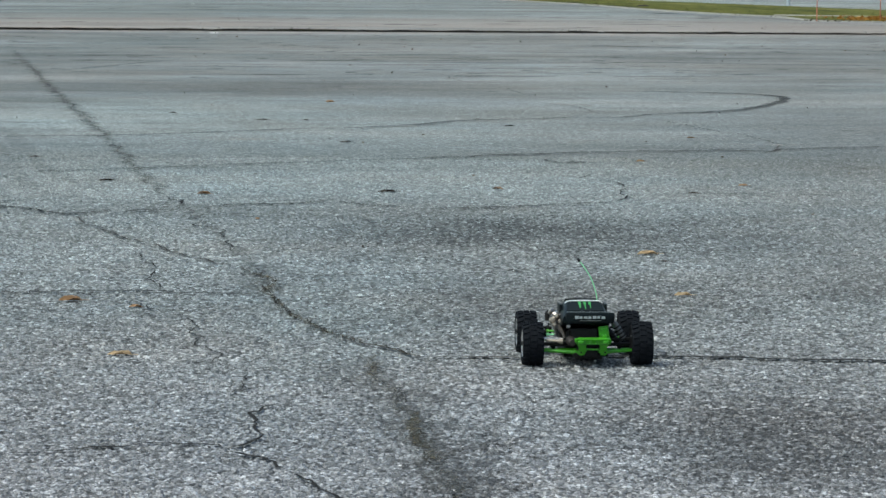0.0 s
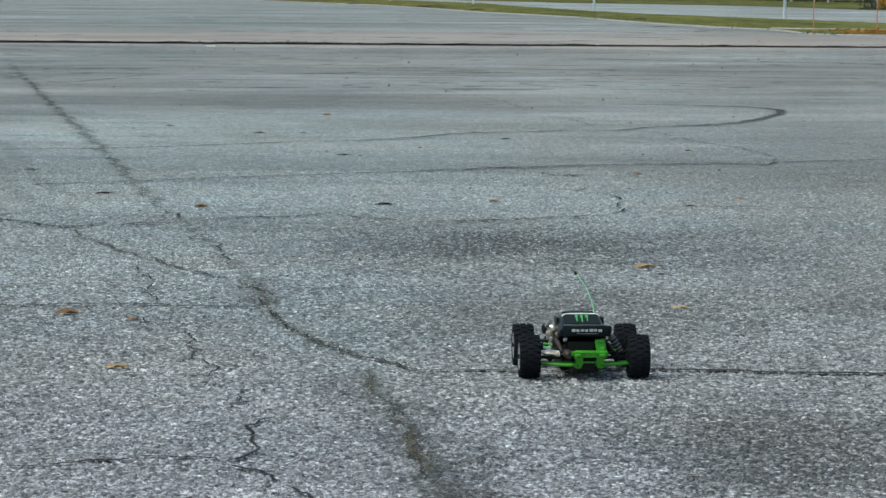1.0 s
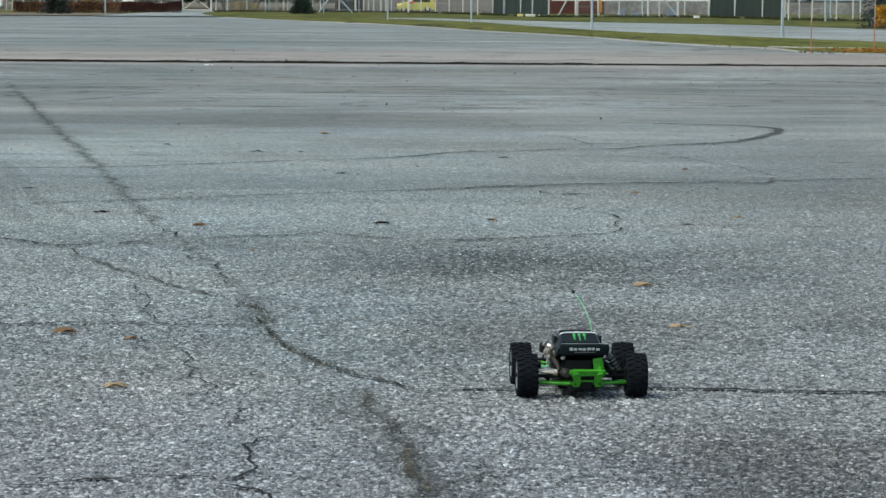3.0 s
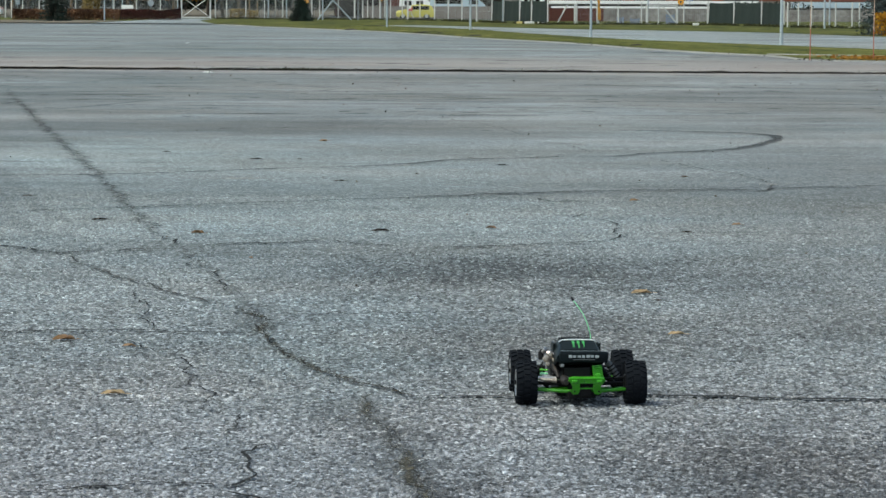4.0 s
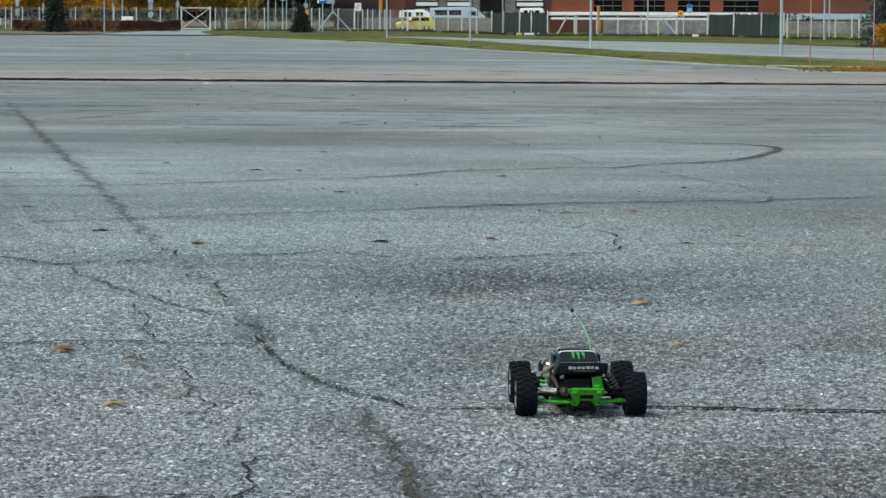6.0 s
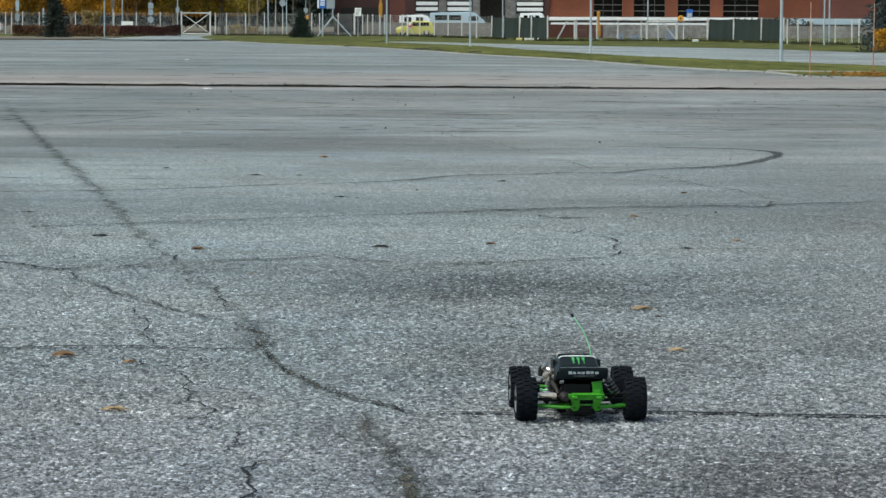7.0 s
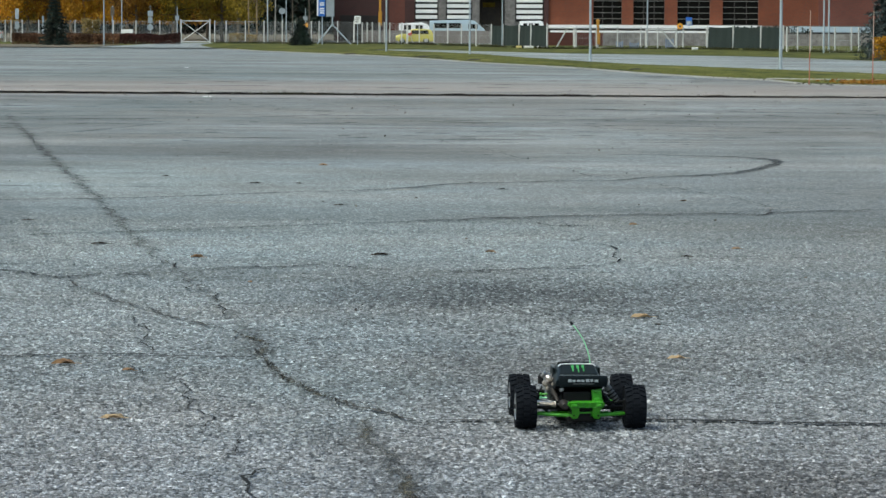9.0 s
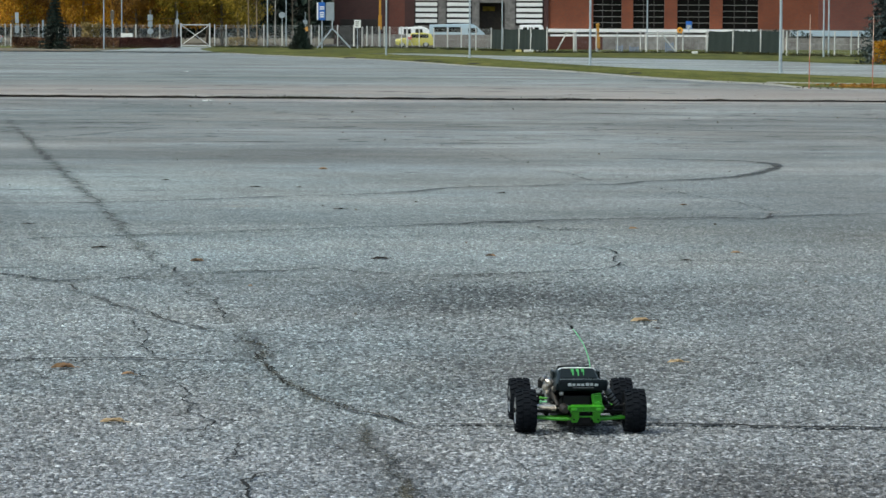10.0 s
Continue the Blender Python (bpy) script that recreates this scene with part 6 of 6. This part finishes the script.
vehicle("van", -5.0, 366, 0, 4.3, 1.8,
        ((0.0, 0.35, 1.1, 0.05), (0.05, 0.25, 2.0, 0.12), (2.6, 0.25, 2.15, 0.12), (3.2, 0.25, 1.95, 0.14), (3.9, 0.25, 1.25, 0.12), (4.3, 0.35, 0.9, 0.12)),
        ((0.6, 1.4, 1.3, 1.85), (1.9, 2.7, 1.3, 1.85)), VAN_WHITE, "small white van parked by a building", "van")


# ---- the model truck ----
def model_truck():
    root = thing("model_truck", (0.466, 10.90, 0.003), "black and bright green radio-controlled model truck on asphalt", "toy car", turn=3.0)

    def truck_wheel(x, y, s):
        r, w = 0.0745, 0.072
        bm = bmesh.new()
        prof = ((0.044, -w / 2 + 0.004), (0.060, -w / 2), (0.0655, -w / 2 + 0.006), (0.0690, -w * 0.30), (0.0708, 0.0), (0.0690, w * 0.30), (0.0655, w / 2 - 0.006), (0.060, w / 2), (0.044, w / 2 - 0.004))
        lathe(bm, prof, "x", 32)
        for k in range(22):
            for j, (off, half) in enumerate(((-0.024, 0.010), (0.0, 0.009), (0.024, 0.010))):
                a = 2 * math.pi * (k + 0.5 * (j % 2)) / 22
                m = Matrix.Rotation(a, 4, "X") @ Matrix.Translation((off, 0, 0.0705 if j == 1 else 0.0688)) @ Matrix.Rotation(radians(9 * (j - 1)), 4, "Y") @ Matrix.Rotation(radians(14 * (1 - j)), 4, "Z")
                box(bm, -half, half, -0.0060, 0.0060, -0.003, 0.0036, m=m)
        tyre = part("tyre", bm, RUBBER, root, "chunky treaded black tyre")
        tyre.matrix_basis = pose(x, y, r)
        bm = bmesh.new()
        lathe(bm, ((0.012, s * 0.030), (0.040, s * 0.030), (0.045, s * 0.034), (0.0455, s * 0.026), (0.036, s * 0.012), (0.012, s * 0.020)), "x", 28)
        for k in range(6):
            m = Matrix.Rotation(2 * math.pi * k / 6, 4, "X")
            box(bm, min(s * 0.024, s * 0.033), max(s * 0.024, s * 0.033), -0.005, 0.005, 0.008, 0.042, m=m)
        rim = part("rim", bm, ALLOY, tyre, "satin silver six-spoke rim", smooth=True)
        bm = bmesh.new()
        rod(bm, (s * 0.018, 0, 0), (s * 0.037, 0, 0), 0.008, seg=6)
        part("wheel_nut", bm, BLACK_PLASTIC, rim)

    for y, half in ((0.0, 0.1840), (0.352, 0.178)):
        for s in (-1, 1):
            truck_wheel(s * half, y, s)
    # chassis and running gear
    bm = bmesh.new()
    box(bm, -0.046, 0.046, -0.05, 0.40, 0.026, 0.046, 0.003)
    box(bm, -0.075, 0.075, 0.04, 0.31, 0.024, 0.0455, 0.004)
    box(bm, -0.072, 0.072, 0.05, 0.30, 0.0465, 0.060, 0.004)
    part("chassis", bm, BLACK_PLASTIC, root, "dark chassis plate")
    for y, d in ((0.0, -1), (0.352, 1)):
        for s in (-1, 1):
            bm = bmesh.new()
            for dy in (-0.034, 0.030):
                rod(bm, (s * 0.036, y + dy, 0.048), (s * 0.150, y + dy * 0.35, 0.052), 0.0070, 0.0055, 8)
            rod(bm, (s * 0.09, y - 0.022, 0.050), (s * 0.105, y + 0.02, 0.050), 0.006, seg=6)
            rod(bm, (s * 0.036, y - 0.040, 0.048), (s * 0.036, y + 0.036, 0.048), 0.007, seg=8)
            part("lower_arm", bm, GREEN_PLASTIC, root, "bright green suspension arm", smooth=True)
            bm = bmesh.new()
            rod(bm, (s * 0.040, y - 0.012, 0.086), (s * 0.152, y - 0.004, 0.092), 0.0045, seg=8)
            part("upper_link", bm, ALLOY if s < 0 and y == 0.0 else BLACK_PLASTIC, root)
            bm = bmesh.new()
            rod(bm, (s * 0.030, y, 0.068), (s * 0.158, y, 0.0735), 0.006, seg=8)
            part("drive_shaft", bm, BLACK_PLASTIC, root, "dark drive shaft")
            bm = bmesh.new()
            box(bm, s * 0.158 - 0.012, s * 0.158 + 0.012, y - 0.012, y + 0.012, 0.048, 0.100, 0.004)
            part("hub_carrier", bm, BLACK_PLASTIC, root)
            bm = bmesh.new()
            rod(bm, (s * 0.118, y + 0.012, 0.058), (s * 0.066, y + 0.022, 0.128), 0.0095, seg=10)
            rod(bm, (s * 0.066, y + 0.022, 0.128), (s * 0.058, y + 0.024, 0.140), 0.005, seg=8)
            shock = part("shock", bm, BLACK_PLASTIC, root, "black shock absorber", smooth=True)
            bm = bmesh.new()
            for k in range(6):
                a, b = Vector((s * 0.118, y + 0.012, 0.058)), Vector((s * 0.066, y + 0.022, 0.128))
                c = a.lerp(b, 0.2 + 0.11 * k)
                q = (b - a).normalized() * 0.0022
                rod(bm, c - q, c + q, 0.0125, seg=10)
            part("spring", bm, BLACK_PLASTIC, shock)
        bm = bmesh.new()
        box(bm, -0.034, 0.034, y - 0.045, y + 0.045, 0.046, 0.088, 0.006)
        part("gearbox", bm, BLACK_PLASTIC, root)
    # rear bumper and skid in green
    bm = bmesh.new()
    right = ((0.0, 0.105), (0.060, 0.106), (0.065, 0.095), (0.054, 0.088), (0.046, 0.072), (0.052, 0.047), (0.044, 0.040), (0.028, 0.042), (0.022, 0.060), (0.026, 0.086), (0.0, 0.088))
    outline = [*right, *[(-x, z) for x, z in reversed(right[1:-1])]]
    for back, front in ((-0.078, -0.112),):
        a = [bm.verts.new((x, front + 0.48 * abs(0.105 - z), z)) for x, z in outline]
        b = [bm.verts.new((x, back, z)) for x, z in outline]
        bm.faces.new(a)
        bm.faces.new(list(reversed(b)))
        for k in range(len(a)):
            bm.faces.new((a[k], a[(k + 1) % len(a)], b[(k + 1) % len(b)], b[k]))
    bmesh.ops.bevel(bm, geom=bm.edges[:], offset=0.0018, segments=2, affect="EDGES", profile=0.6)
    box(bm, -0.050, 0.052, -0.092, -0.058, 0.090, 0.107, 0.005)
    box(bm, -0.026, 0.026, -0.090, -0.080, 0.062, 0.068, 0.001)
    box(bm, -0.052, -0.034, -0.118, -0.108, 0.090, 0.101, 0.003)
    box(bm, 0.034, 0.052, -0.118, -0.108, 0.090, 0.101, 0.003)
    bumper = part("rear_bumper", bm, GREEN_PLASTIC, root, "bright green plastic rear bumper")
    bumper.matrix_basis = pose(0.012, 0, 0.006) @ Matrix.Diagonal((0.97, 1, 0.89, 1))
    # ribs in the darker green draw the bumper's shading lines
    for x in (-0.030, -0.010, 0.012, 0.034):
        bm = bmesh.new()
        box(bm, x - 0.0022, x + 0.0022, -0.1145, -0.110, 0.088, 0.1035, 0.0006)
        part("rib", bm, GREEN_SHADE, bumper)
    bm = bmesh.new()
    box(bm, -0.058, 0.058, -0.1135, -0.1105, 0.0865, 0.0890, 0.0005)
    part("rib", bm, GREEN_SHADE, bumper)
    for s in (-1, 1):
        bm = bmesh.new()
        rod(bm, (s * 0.042 + 0.010, -0.1125, 0.055), (s * 0.042 + 0.010, -0.106, 0.055), 0.0035, seg=6)
        part("bumper_screw", bm, BLACK_PLASTIC, bumper).matrix_basis = pose(-0.010, 0.012, 0)
    # black block added to darken the gap between the bumper legs
    bm = bmesh.new()
    box(bm, -0.030, 0.030, -0.078, -0.030, 0.036, 0.082, 0.003)
    part("skid_plate", bm, BLACK_PLASTIC, root)
    bm = bmesh.new()
    lean = Matrix.Translation((0.052, -0.05, 0.115)) @ Matrix.Rotation(radians(-8), 4, "Y")
    box(bm, -0.017, 0.017, -0.009, 0.007, -0.026, 0.024, 0.004, m=lean)
    box(bm, -0.010, 0.008, -0.024, 0.0, -0.028, -0.004, 0.004, m=lean)
    rod(bm, (0.044, -0.062, 0.130), (0.062, -0.062, 0.130), 0.004, seg=8)
    part("shock_tower", bm, GREEN_PLASTIC, root, "bright green shock tower bracket")
    bm = bmesh.new()
    box(bm, -0.060, 0.030, -0.050, -0.038, 0.090, 0.130, 0.004)
    part("shock_tower", bm, BLACK_PLASTIC, root, "black shock tower")
    # engine, pipe and filter on the driver's side
    bm = bmesh.new()
    for k in range(6):
        rod(bm, (-0.098, 0.10, 0.122 + 0.007 * k), (-0.098, 0.10, 0.1262 + 0.007 * k), 0.021 - 0.0006 * k, seg=16)
    rod(bm, (-0.098, 0.10, 0.07), (-0.098, 0.10, 0.165), 0.013, seg=14)
    rod(bm, (-0.098, 0.10, 0.163), (-0.098, 0.10, 0.172), 0.014, 0.009, 14)
    part("engine_head", bm, ALLOY, root, "finned silver engine head", smooth=True)
    bm = bmesh.new()
    rod(bm, (-0.092, 0.085, 0.118), (-0.090, 0.02, 0.128), 0.010, 0.013, 14)
    rod(bm, (-0.090, 0.02, 0.128), (-0.083, -0.035, 0.112), 0.013, 0.007, 14)
    rod(bm, (-0.083, -0.035, 0.112), (-0.080, -0.060, 0.096), 0.007, 0.006, 10)
    part("exhaust_pipe", bm, OUTLET_BROWN, root, "dark heat-stained tuned exhaust pipe", smooth=True)
    bm = bmesh.new()
    rod(bm, (-0.122, 0.06, 0.170), (-0.112, 0.05, 0.180), 0.007, 0.010, 12)
    rod(bm, (-0.108, 0.045, 0.170), (-0.086, 0.025, 0.158), 0.009, 0.011, 12)
    rod(bm, (-0.112, 0.04, 0.148), (-0.090, 0.02, 0.162), 0.007, 0.010, 12)
    part("exhaust_header", bm, CHROME, root, "bright chromed exhaust header", smooth=True)
    bm = bmesh.new()
    lathe(bm, ((0.006, -0.018), (0.017, -0.016), (0.018, 0.010), (0.009, 0.020)), "z", 16, (-0.112, 0.165, 0.150))
    part("air_filter", bm, BLACK_PLASTIC, root, smooth=True)
    bm = bmesh.new()
    box(bm, -0.055, 0.080, 0.05, 0.24, 0.061, 0.118, 0.008)
    part("radio_box", bm, BLACK_PLASTIC, root)
    bm = bmesh.new()
    box(bm, -0.072, -0.058, -0.030, -0.022, 0.128, 0.140, 0.002)
    rod(bm, (-0.125, 0.02, 0.094), (-0.070, -0.020, 0.088), 0.0055, seg=8)
    rod(bm, (-0.070, -0.020, 0.088), (-0.046, -0.055, 0.094), 0.005, 0.005, 10)
    part("throttle_linkage", bm, ALLOY, root, "silver throttle linkage", smooth=True)

    # grey rear damper beside the green bracket, linkage bits and a brown exhaust outlet
    bm = bmesh.new()
    a, b = Vector((0.122, -0.030, 0.098)), Vector((0.086, -0.036, 0.148))
    rod(bm, a, b, 0.011, seg=14)
    rod(bm, b, b + (b - a) * 0.12, 0.008, 0.006, 12)
    damper = part("damper", bm, DAMPER_GREY, root, "grey damper body", smooth=True)
    for k in range(4):
        c = a.lerp(b, 0.12 + 0.2 * k)
        q = (b - a).normalized() * 0.0025
        bm = bmesh.new()
        rod(bm, c - q, c + q, 0.0132, seg=14)
        part("collar", bm, BLACK_PLASTIC, damper)
    bm = bmesh.new()
    rod(bm, (-0.062, -0.072, 0.092), (-0.058, -0.098, 0.088), 0.016, 0.013, 16)
    rod(bm, (-0.058, -0.098, 0.088), (-0.057, -0.102, 0.088), 0.013, 0.010, 16)
    part("exhaust_outlet", bm, OUTLET_BROWN, root, "dark brown rubber exhaust outlet", smooth=True)
    for z, m in ((0.118, GREEN_PLASTIC), (0.106, AERIAL_GREEN)):
        bm = bmesh.new()
        rod(bm, (-0.135, -0.01, z), (-0.112, -0.018, z), 0.0032, seg=8)
        rod(bm, (-0.137, -0.01, z), (-0.130, -0.0125, z), 0.0052, seg=8)
        part("brake_link", bm, m, root, "green link rod")
    bm = bmesh.new()
    rod(bm, (-0.140, -0.025, 0.0885), (-0.092, -0.035, 0.086), 0.0058, seg=8)
    rod(bm, (-0.098, -0.035, 0.086), (-0.084, -0.038, 0.085), 0.008, seg=8)
    part("tie_rod", bm, GLINT_METAL, root, "pale metal tie rod", smooth=True)
    bm = bmesh.new()
    for x, y, z, r in ((-0.116, 0.01, 0.152, 0.012), (-0.100, 0.015, 0.166, 0.009), (-0.090, -0.005, 0.150, 0.008), (-0.110, 0.0, 0.136, 0.007)):
        lathe(bm, ((0.002, -r * 0.7), (r * 0.8, -r * 0.55), (r, 0.0), (r * 0.8, r * 0.55), (0.002, r * 0.7)), "y", 12, (x, y, z))
    part("carburettor", bm, GLINT_METAL, root, "cast-metal carburettor with painted glints", smooth=True)

    # body shell
    def ring(y, w, zb, zm, wr, zt):
        e = 0.006
        return [(-w, y, zb), (-w - 0.002, y, (zb + zm) / 2), (-w, y, zm), (-wr - e * 0.3, y, zt - e), (-wr + e, y, zt), (0, y, zt + 0.003), (wr - e, y, zt), (wr + e * 0.3, y, zt - e), (w, y, zm), (w + 0.002, y, (zb + zm) / 2), (w, y, zb), (0, y, zb + 0.004)]

    bm = bmesh.new()
    loft(bm, [ring(*s) for s in ((-0.066, 0.078, 0.146, 0.156, 0.074, 0.170), (-0.050, 0.080, 0.136, 0.158, 0.071, 0.176), (0.025, 0.082, 0.122, 0.160, 0.060, 0.206),
                                 (0.070, 0.084, 0.116, 0.158, 0.064, 0.2025), (0.130, 0.084, 0.112, 0.155, 0.062, 0.197), (0.205, 0.082, 0.108, 0.146, 0.060, 0.172), (0.300, 0.072, 0.098, 0.124, 0.056, 0.142),
                                 (0.390, 0.058, 0.080, 0.100, 0.047, 0.113), (0.425, 0.046, 0.074, 0.088, 0.038, 0.095))])
    shell = part("body_shell", bm, BLACK_GLOSS, root, "glossy black truck body shell", smooth=True)
    shell.matrix_basis = pose(-0.009, 0, 0.006)

    def slope_panel(name, y0, z0, w0, y1, z1, w1, material, label, lift=0.002):
        bm = bmesh.new()
        n = Vector((0, -(z1 - z0), y1 - y0)).normalized()
        a = [Vector((-w0, y0, z0)), Vector((w0, y0, z0)), Vector((w1, y1, z1)), Vector((-w1, y1, z1))]
        lo = [bm.verts.new(p + n * (lift - 0.003)) for p in a]
        hi = [bm.verts.new(p + n * (lift + 0.0012)) for p in a]
        bm.faces.new(hi)
        bm.faces.new(list(reversed(lo)))
        for k in range(4):
            bm.faces.new((lo[k], lo[(k + 1) % 4], hi[(k + 1) % 4], hi[k]))
        return part(name, bm, material, shell, label)

    slope_panel("rear_window", -0.044, 0.1795, 0.062, 0.018, 0.2055, 0.054, CAR_GLASS, "dark smoked rear window", 0.003)
    slope_panel("windscreen", 0.200, 0.176, 0.056, 0.136, 0.199, 0.054, CAR_GLASS, "dark smoked windscreen", -0.0045)
    slope_panel("bonnet_panel", 0.385, 0.118, 0.030, 0.212, 0.173, 0.052, GREEN_PAINT, "bright green painted bonnet", -0.004)
    bm = bmesh.new()
    arch = [(-0.064, 0.2050), (-0.057, 0.2105), (-0.038, 0.2128), (0.0, 0.2136), (0.038, 0.2128), (0.057, 0.2105), (0.064, 0.2050)]
    loft(bm, [[(x, 0.016, z - 0.0044), (x, 0.015, z - 0.0018), (x, 0.018, z - 0.0008), (x, 0.026, z - 0.0008), (x, 0.028, z - 0.0044)] for x, z in arch])
    part("roof_edge", bm, SHELL_WHITE, shell, "white roof edge trim")
    # tail panel with pale lettering bars, and three green strokes above it
    bm = bmesh.new()
    rows = []
    for x, dz, dy in ((-0.080, -0.006, 0.010), (-0.076, -0.001, 0.004), (-0.04, 0.001, -0.001), (0.0, 0.002, -0.003), (0.04, 0.001, -0.001), (0.076, -0.001, 0.004), (0.080, -0.006, 0.010)):
        rows.append([(x * 0.97 + 0.013, -0.076 + dy, 0.144 + dz), (x * 1.01 + 0.013, -0.081 + dy, 0.158 + dz), (x * 1.05 + 0.013, -0.078 + dy, 0.175 + dz), (x * 1.05 + 0.013, -0.070 + dy, 0.180 + dz), (x * 1.05 + 0.013, -0.062 + dy, 0.176 + dz), (x * 0.97 + 0.013, -0.066 + dy, 0.147 + dz)])
    loft(bm, rows)
    tail = part("tail_panel", bm, BLACK_GLOSS, shell, "black tail panel with pale lettering bars", smooth=True)
    # pale strip in place of the light caught along the tail's top edge
    bm = bmesh.new()
    box(bm, -0.065, 0.091, -0.0735, -0.0705, 0.1815, 0.1826)
    part("tail_highlight", bm, LETTER_GREY, tail, "pale strip painted as an edge highlight")
    for k in range(7):
        bm = bmesh.new()
        x = -0.039 + k * 0.0148
        h = 0.0094 if k in (0, 4, 5) else 0.0080
        box(bm, x, x + 0.0118 - 0.002 * (k % 2), -0.0860, -0.0835, 0.1600 + 0.0006 * (k % 3), 0.1600 + h)
        part("lettering", bm, LETTER_GREY, tail)
    bm = bmesh.new()
    box(bm, -0.023, 0.049, -0.0857, -0.0835, 0.1530, 0.1552)
    part("small_lettering", bm, LETTER_DIM, tail, "dim line of small lettering")
    for k, (x, le) in enumerate(((-0.017, 0.026), (0.0, 0.032), (0.017, 0.026))):
        m = Matrix.Translation((x, -0.013, 0.1985)) @ Matrix.Rotation(math.atan2(0.0265, 0.066), 4, "X")
        bm = bmesh.new()
        box(bm, -0.0044, 0.0044, 0.004, 0.024, -0.0005, 0.0018, m=m)
        box(bm, -0.0026 + 0.0012 * k, 0.0028, -le + 0.006, 0.0035, -0.0005, 0.0018, m=m)
        part("emblem_stroke", bm, EMBLEM_GREEN, shell, "bright green stroke")
    for s in (-1, 1):
        bm = bmesh.new()
        box(bm, s * 0.050 - 0.012, s * 0.050 + 0.012, 0.350, 0.385, 0.098, 0.114, 0.005)
        part("headlight", bm, LETTER_GREY, shell)
        bm = bmesh.new()
        box(bm, s * 0.077 - 0.004, s * 0.077 + 0.004, 0.045, 0.130, 0.165, 0.196, 0.002, m=None)
        part("side_window", bm, CAR_GLASS, shell)
    bm = bmesh.new()
    box(bm, -0.060, 0.060, 0.420, 0.446, 0.052, 0.074, 0.006)
    part("front_bumper", bm, BLACK_PLASTIC, root)
    # aerial
    bm = bmesh.new()
    line = smooth_line(((0.042, 0.08, 0.20), (0.038, 0.08, 0.235), (0.020, 0.08, 0.287), (-0.008, 0.08, 0.331), (-0.020, 0.08, 0.344)), 0.008)
    for a, b in zip(line, line[1:]):
        rod(bm, a, b, 0.0019, seg=8)
    aerial = part("aerial", bm, AERIAL_GREEN, root, "thin bright green aerial tube", smooth=True)
    bm = bmesh.new()
    rod(bm, (-0.019, 0.08, 0.343), (-0.026, 0.08, 0.354), 0.0045, 0.0035, 10)
    part("aerial_cap", bm, BLACK_PLASTIC, aerial)


model_truck()


# ---- single fallen leaves on the lot ----
def leaf_mesh(seed):
    r = np.random.default_rng(seed)
    bm = bmesh.new()
    rows = []
    n = 9
    curl, fold = r.uniform(0.35, 0.75), r.uniform(0.25, 0.7)
    for i in range(n):
        t = i / (n - 1)
        half = 0.30 * math.sin(math.pi * min(1, t * 0.96 + 0.03)) ** 0.8 * (1 - 0.35 * t) * (1 + 0.18 * math.sin(i * 2.4 + seed))
        row = []
        for j in (-1, -0.5, 0, 0.5, 1, 1.12):
            lift = min(1.0, 5.0 * t + 0.1, 4.0 * (1.0 - t) + 0.1) * (0.55 if seed % 3 == 2 else 1.0)
            open_lip = 0.12 * max(0.0, 1 - abs(t - 0.34) / 0.34) * (1 - j) * 0.5
            z = 0.035 * lift + open_lip + lift * 0.5 * (j + 1) * (0.08 + 0.12 * fold) + 0.16 * curl * max(0.0, t - 0.8) + 0.012 * r.normal()
            row.append(bm.verts.new((j * half, t - 0.5, (max(0.0, z) if j < 1.1 else 0.0) + 0.01)))
        rows.append(row)
    for a, b in zip(rows, rows[1:]):
        for k in range(5):
            bm.faces.new((a[k], a[k + 1], b[k + 1], b[k]))
    bmesh.ops.solidify(bm, geom=bm.faces[:], thickness=0.012)
    rod(bm, (0, -0.5, 0.06), (0.05, -0.78, 0.02), 0.014, 0.01, 5)
    return finish(bm, "leaf", (LEAF_TAN, LEAF_BROWN, LEAF_DARK)[seed % 3])


LEAF_MESHES = [leaf_mesh(k) for k in range(9)]
LEAF_LABEL = ("curled pale tan fallen leaf on asphalt", "curled orange-brown fallen leaf on asphalt", "curled dark brown fallen leaf on asphalt")
# x, y, length, turn, tone: 0 tan, 1 orange-brown, 2 dark
LEAVES = ((-1.51, 12.93, 0.095, 95, 1), (-1.13, 11.12, 0.09, 80, 0), (0.93, 15.16, 0.10, 100, 0), (0.98, 14.80, 0.055, 20, 2), (-1.44, 19.05, 0.09, 60, 1),
          (-0.37, 19.3, 0.11, 92, 2), (1.45, 19.28, 0.08, 50, 2), (1.81, 20.0, 0.06, 90, 1), (1.32, 22.45, 0.07, 120, 1), (-2.13, 20.2, 0.11, 88, 2),
          (-1.63, 28.3, 0.10, 80, 2), (-1.25, 28.3, 0.07, 20, 2), (-1.18, 32.1, 0.09, 70, 1), (-0.79, 24.8, 0.09, 95, 2), (-1.23, 12.7, 0.055, 70, 1),
          (0.96, 13.25, 0.075, 95, 0))
MORE_LEAVES = ((-2.9, 22.7, 0.08, 80, 2), (0.29, 19.6, 0.07, 60, 1), (-1.02, 17.2, 0.04, 30, 1),
               (1.90, 25.6, 0.06, 75, 1), (-2.52, 29.6, 0.07, 85, 2), (0.50, 27.4, 0.08, 95, 2), (0.24, 28.6, 0.06, 40, 2))
for k, (x, y, size, turn, tone) in enumerate(LEAVES + MORE_LEAVES):
    ob = new("leaf", LEAF_MESHES[(k % 3) * 3 + tone])
    ob.matrix_basis = pose(x, y, 0.003, 0, 0, turn) @ Matrix.Scale(size, 4)
    tagged(ob, LEAF_LABEL[tone], "leaf", group="fallen leaves")
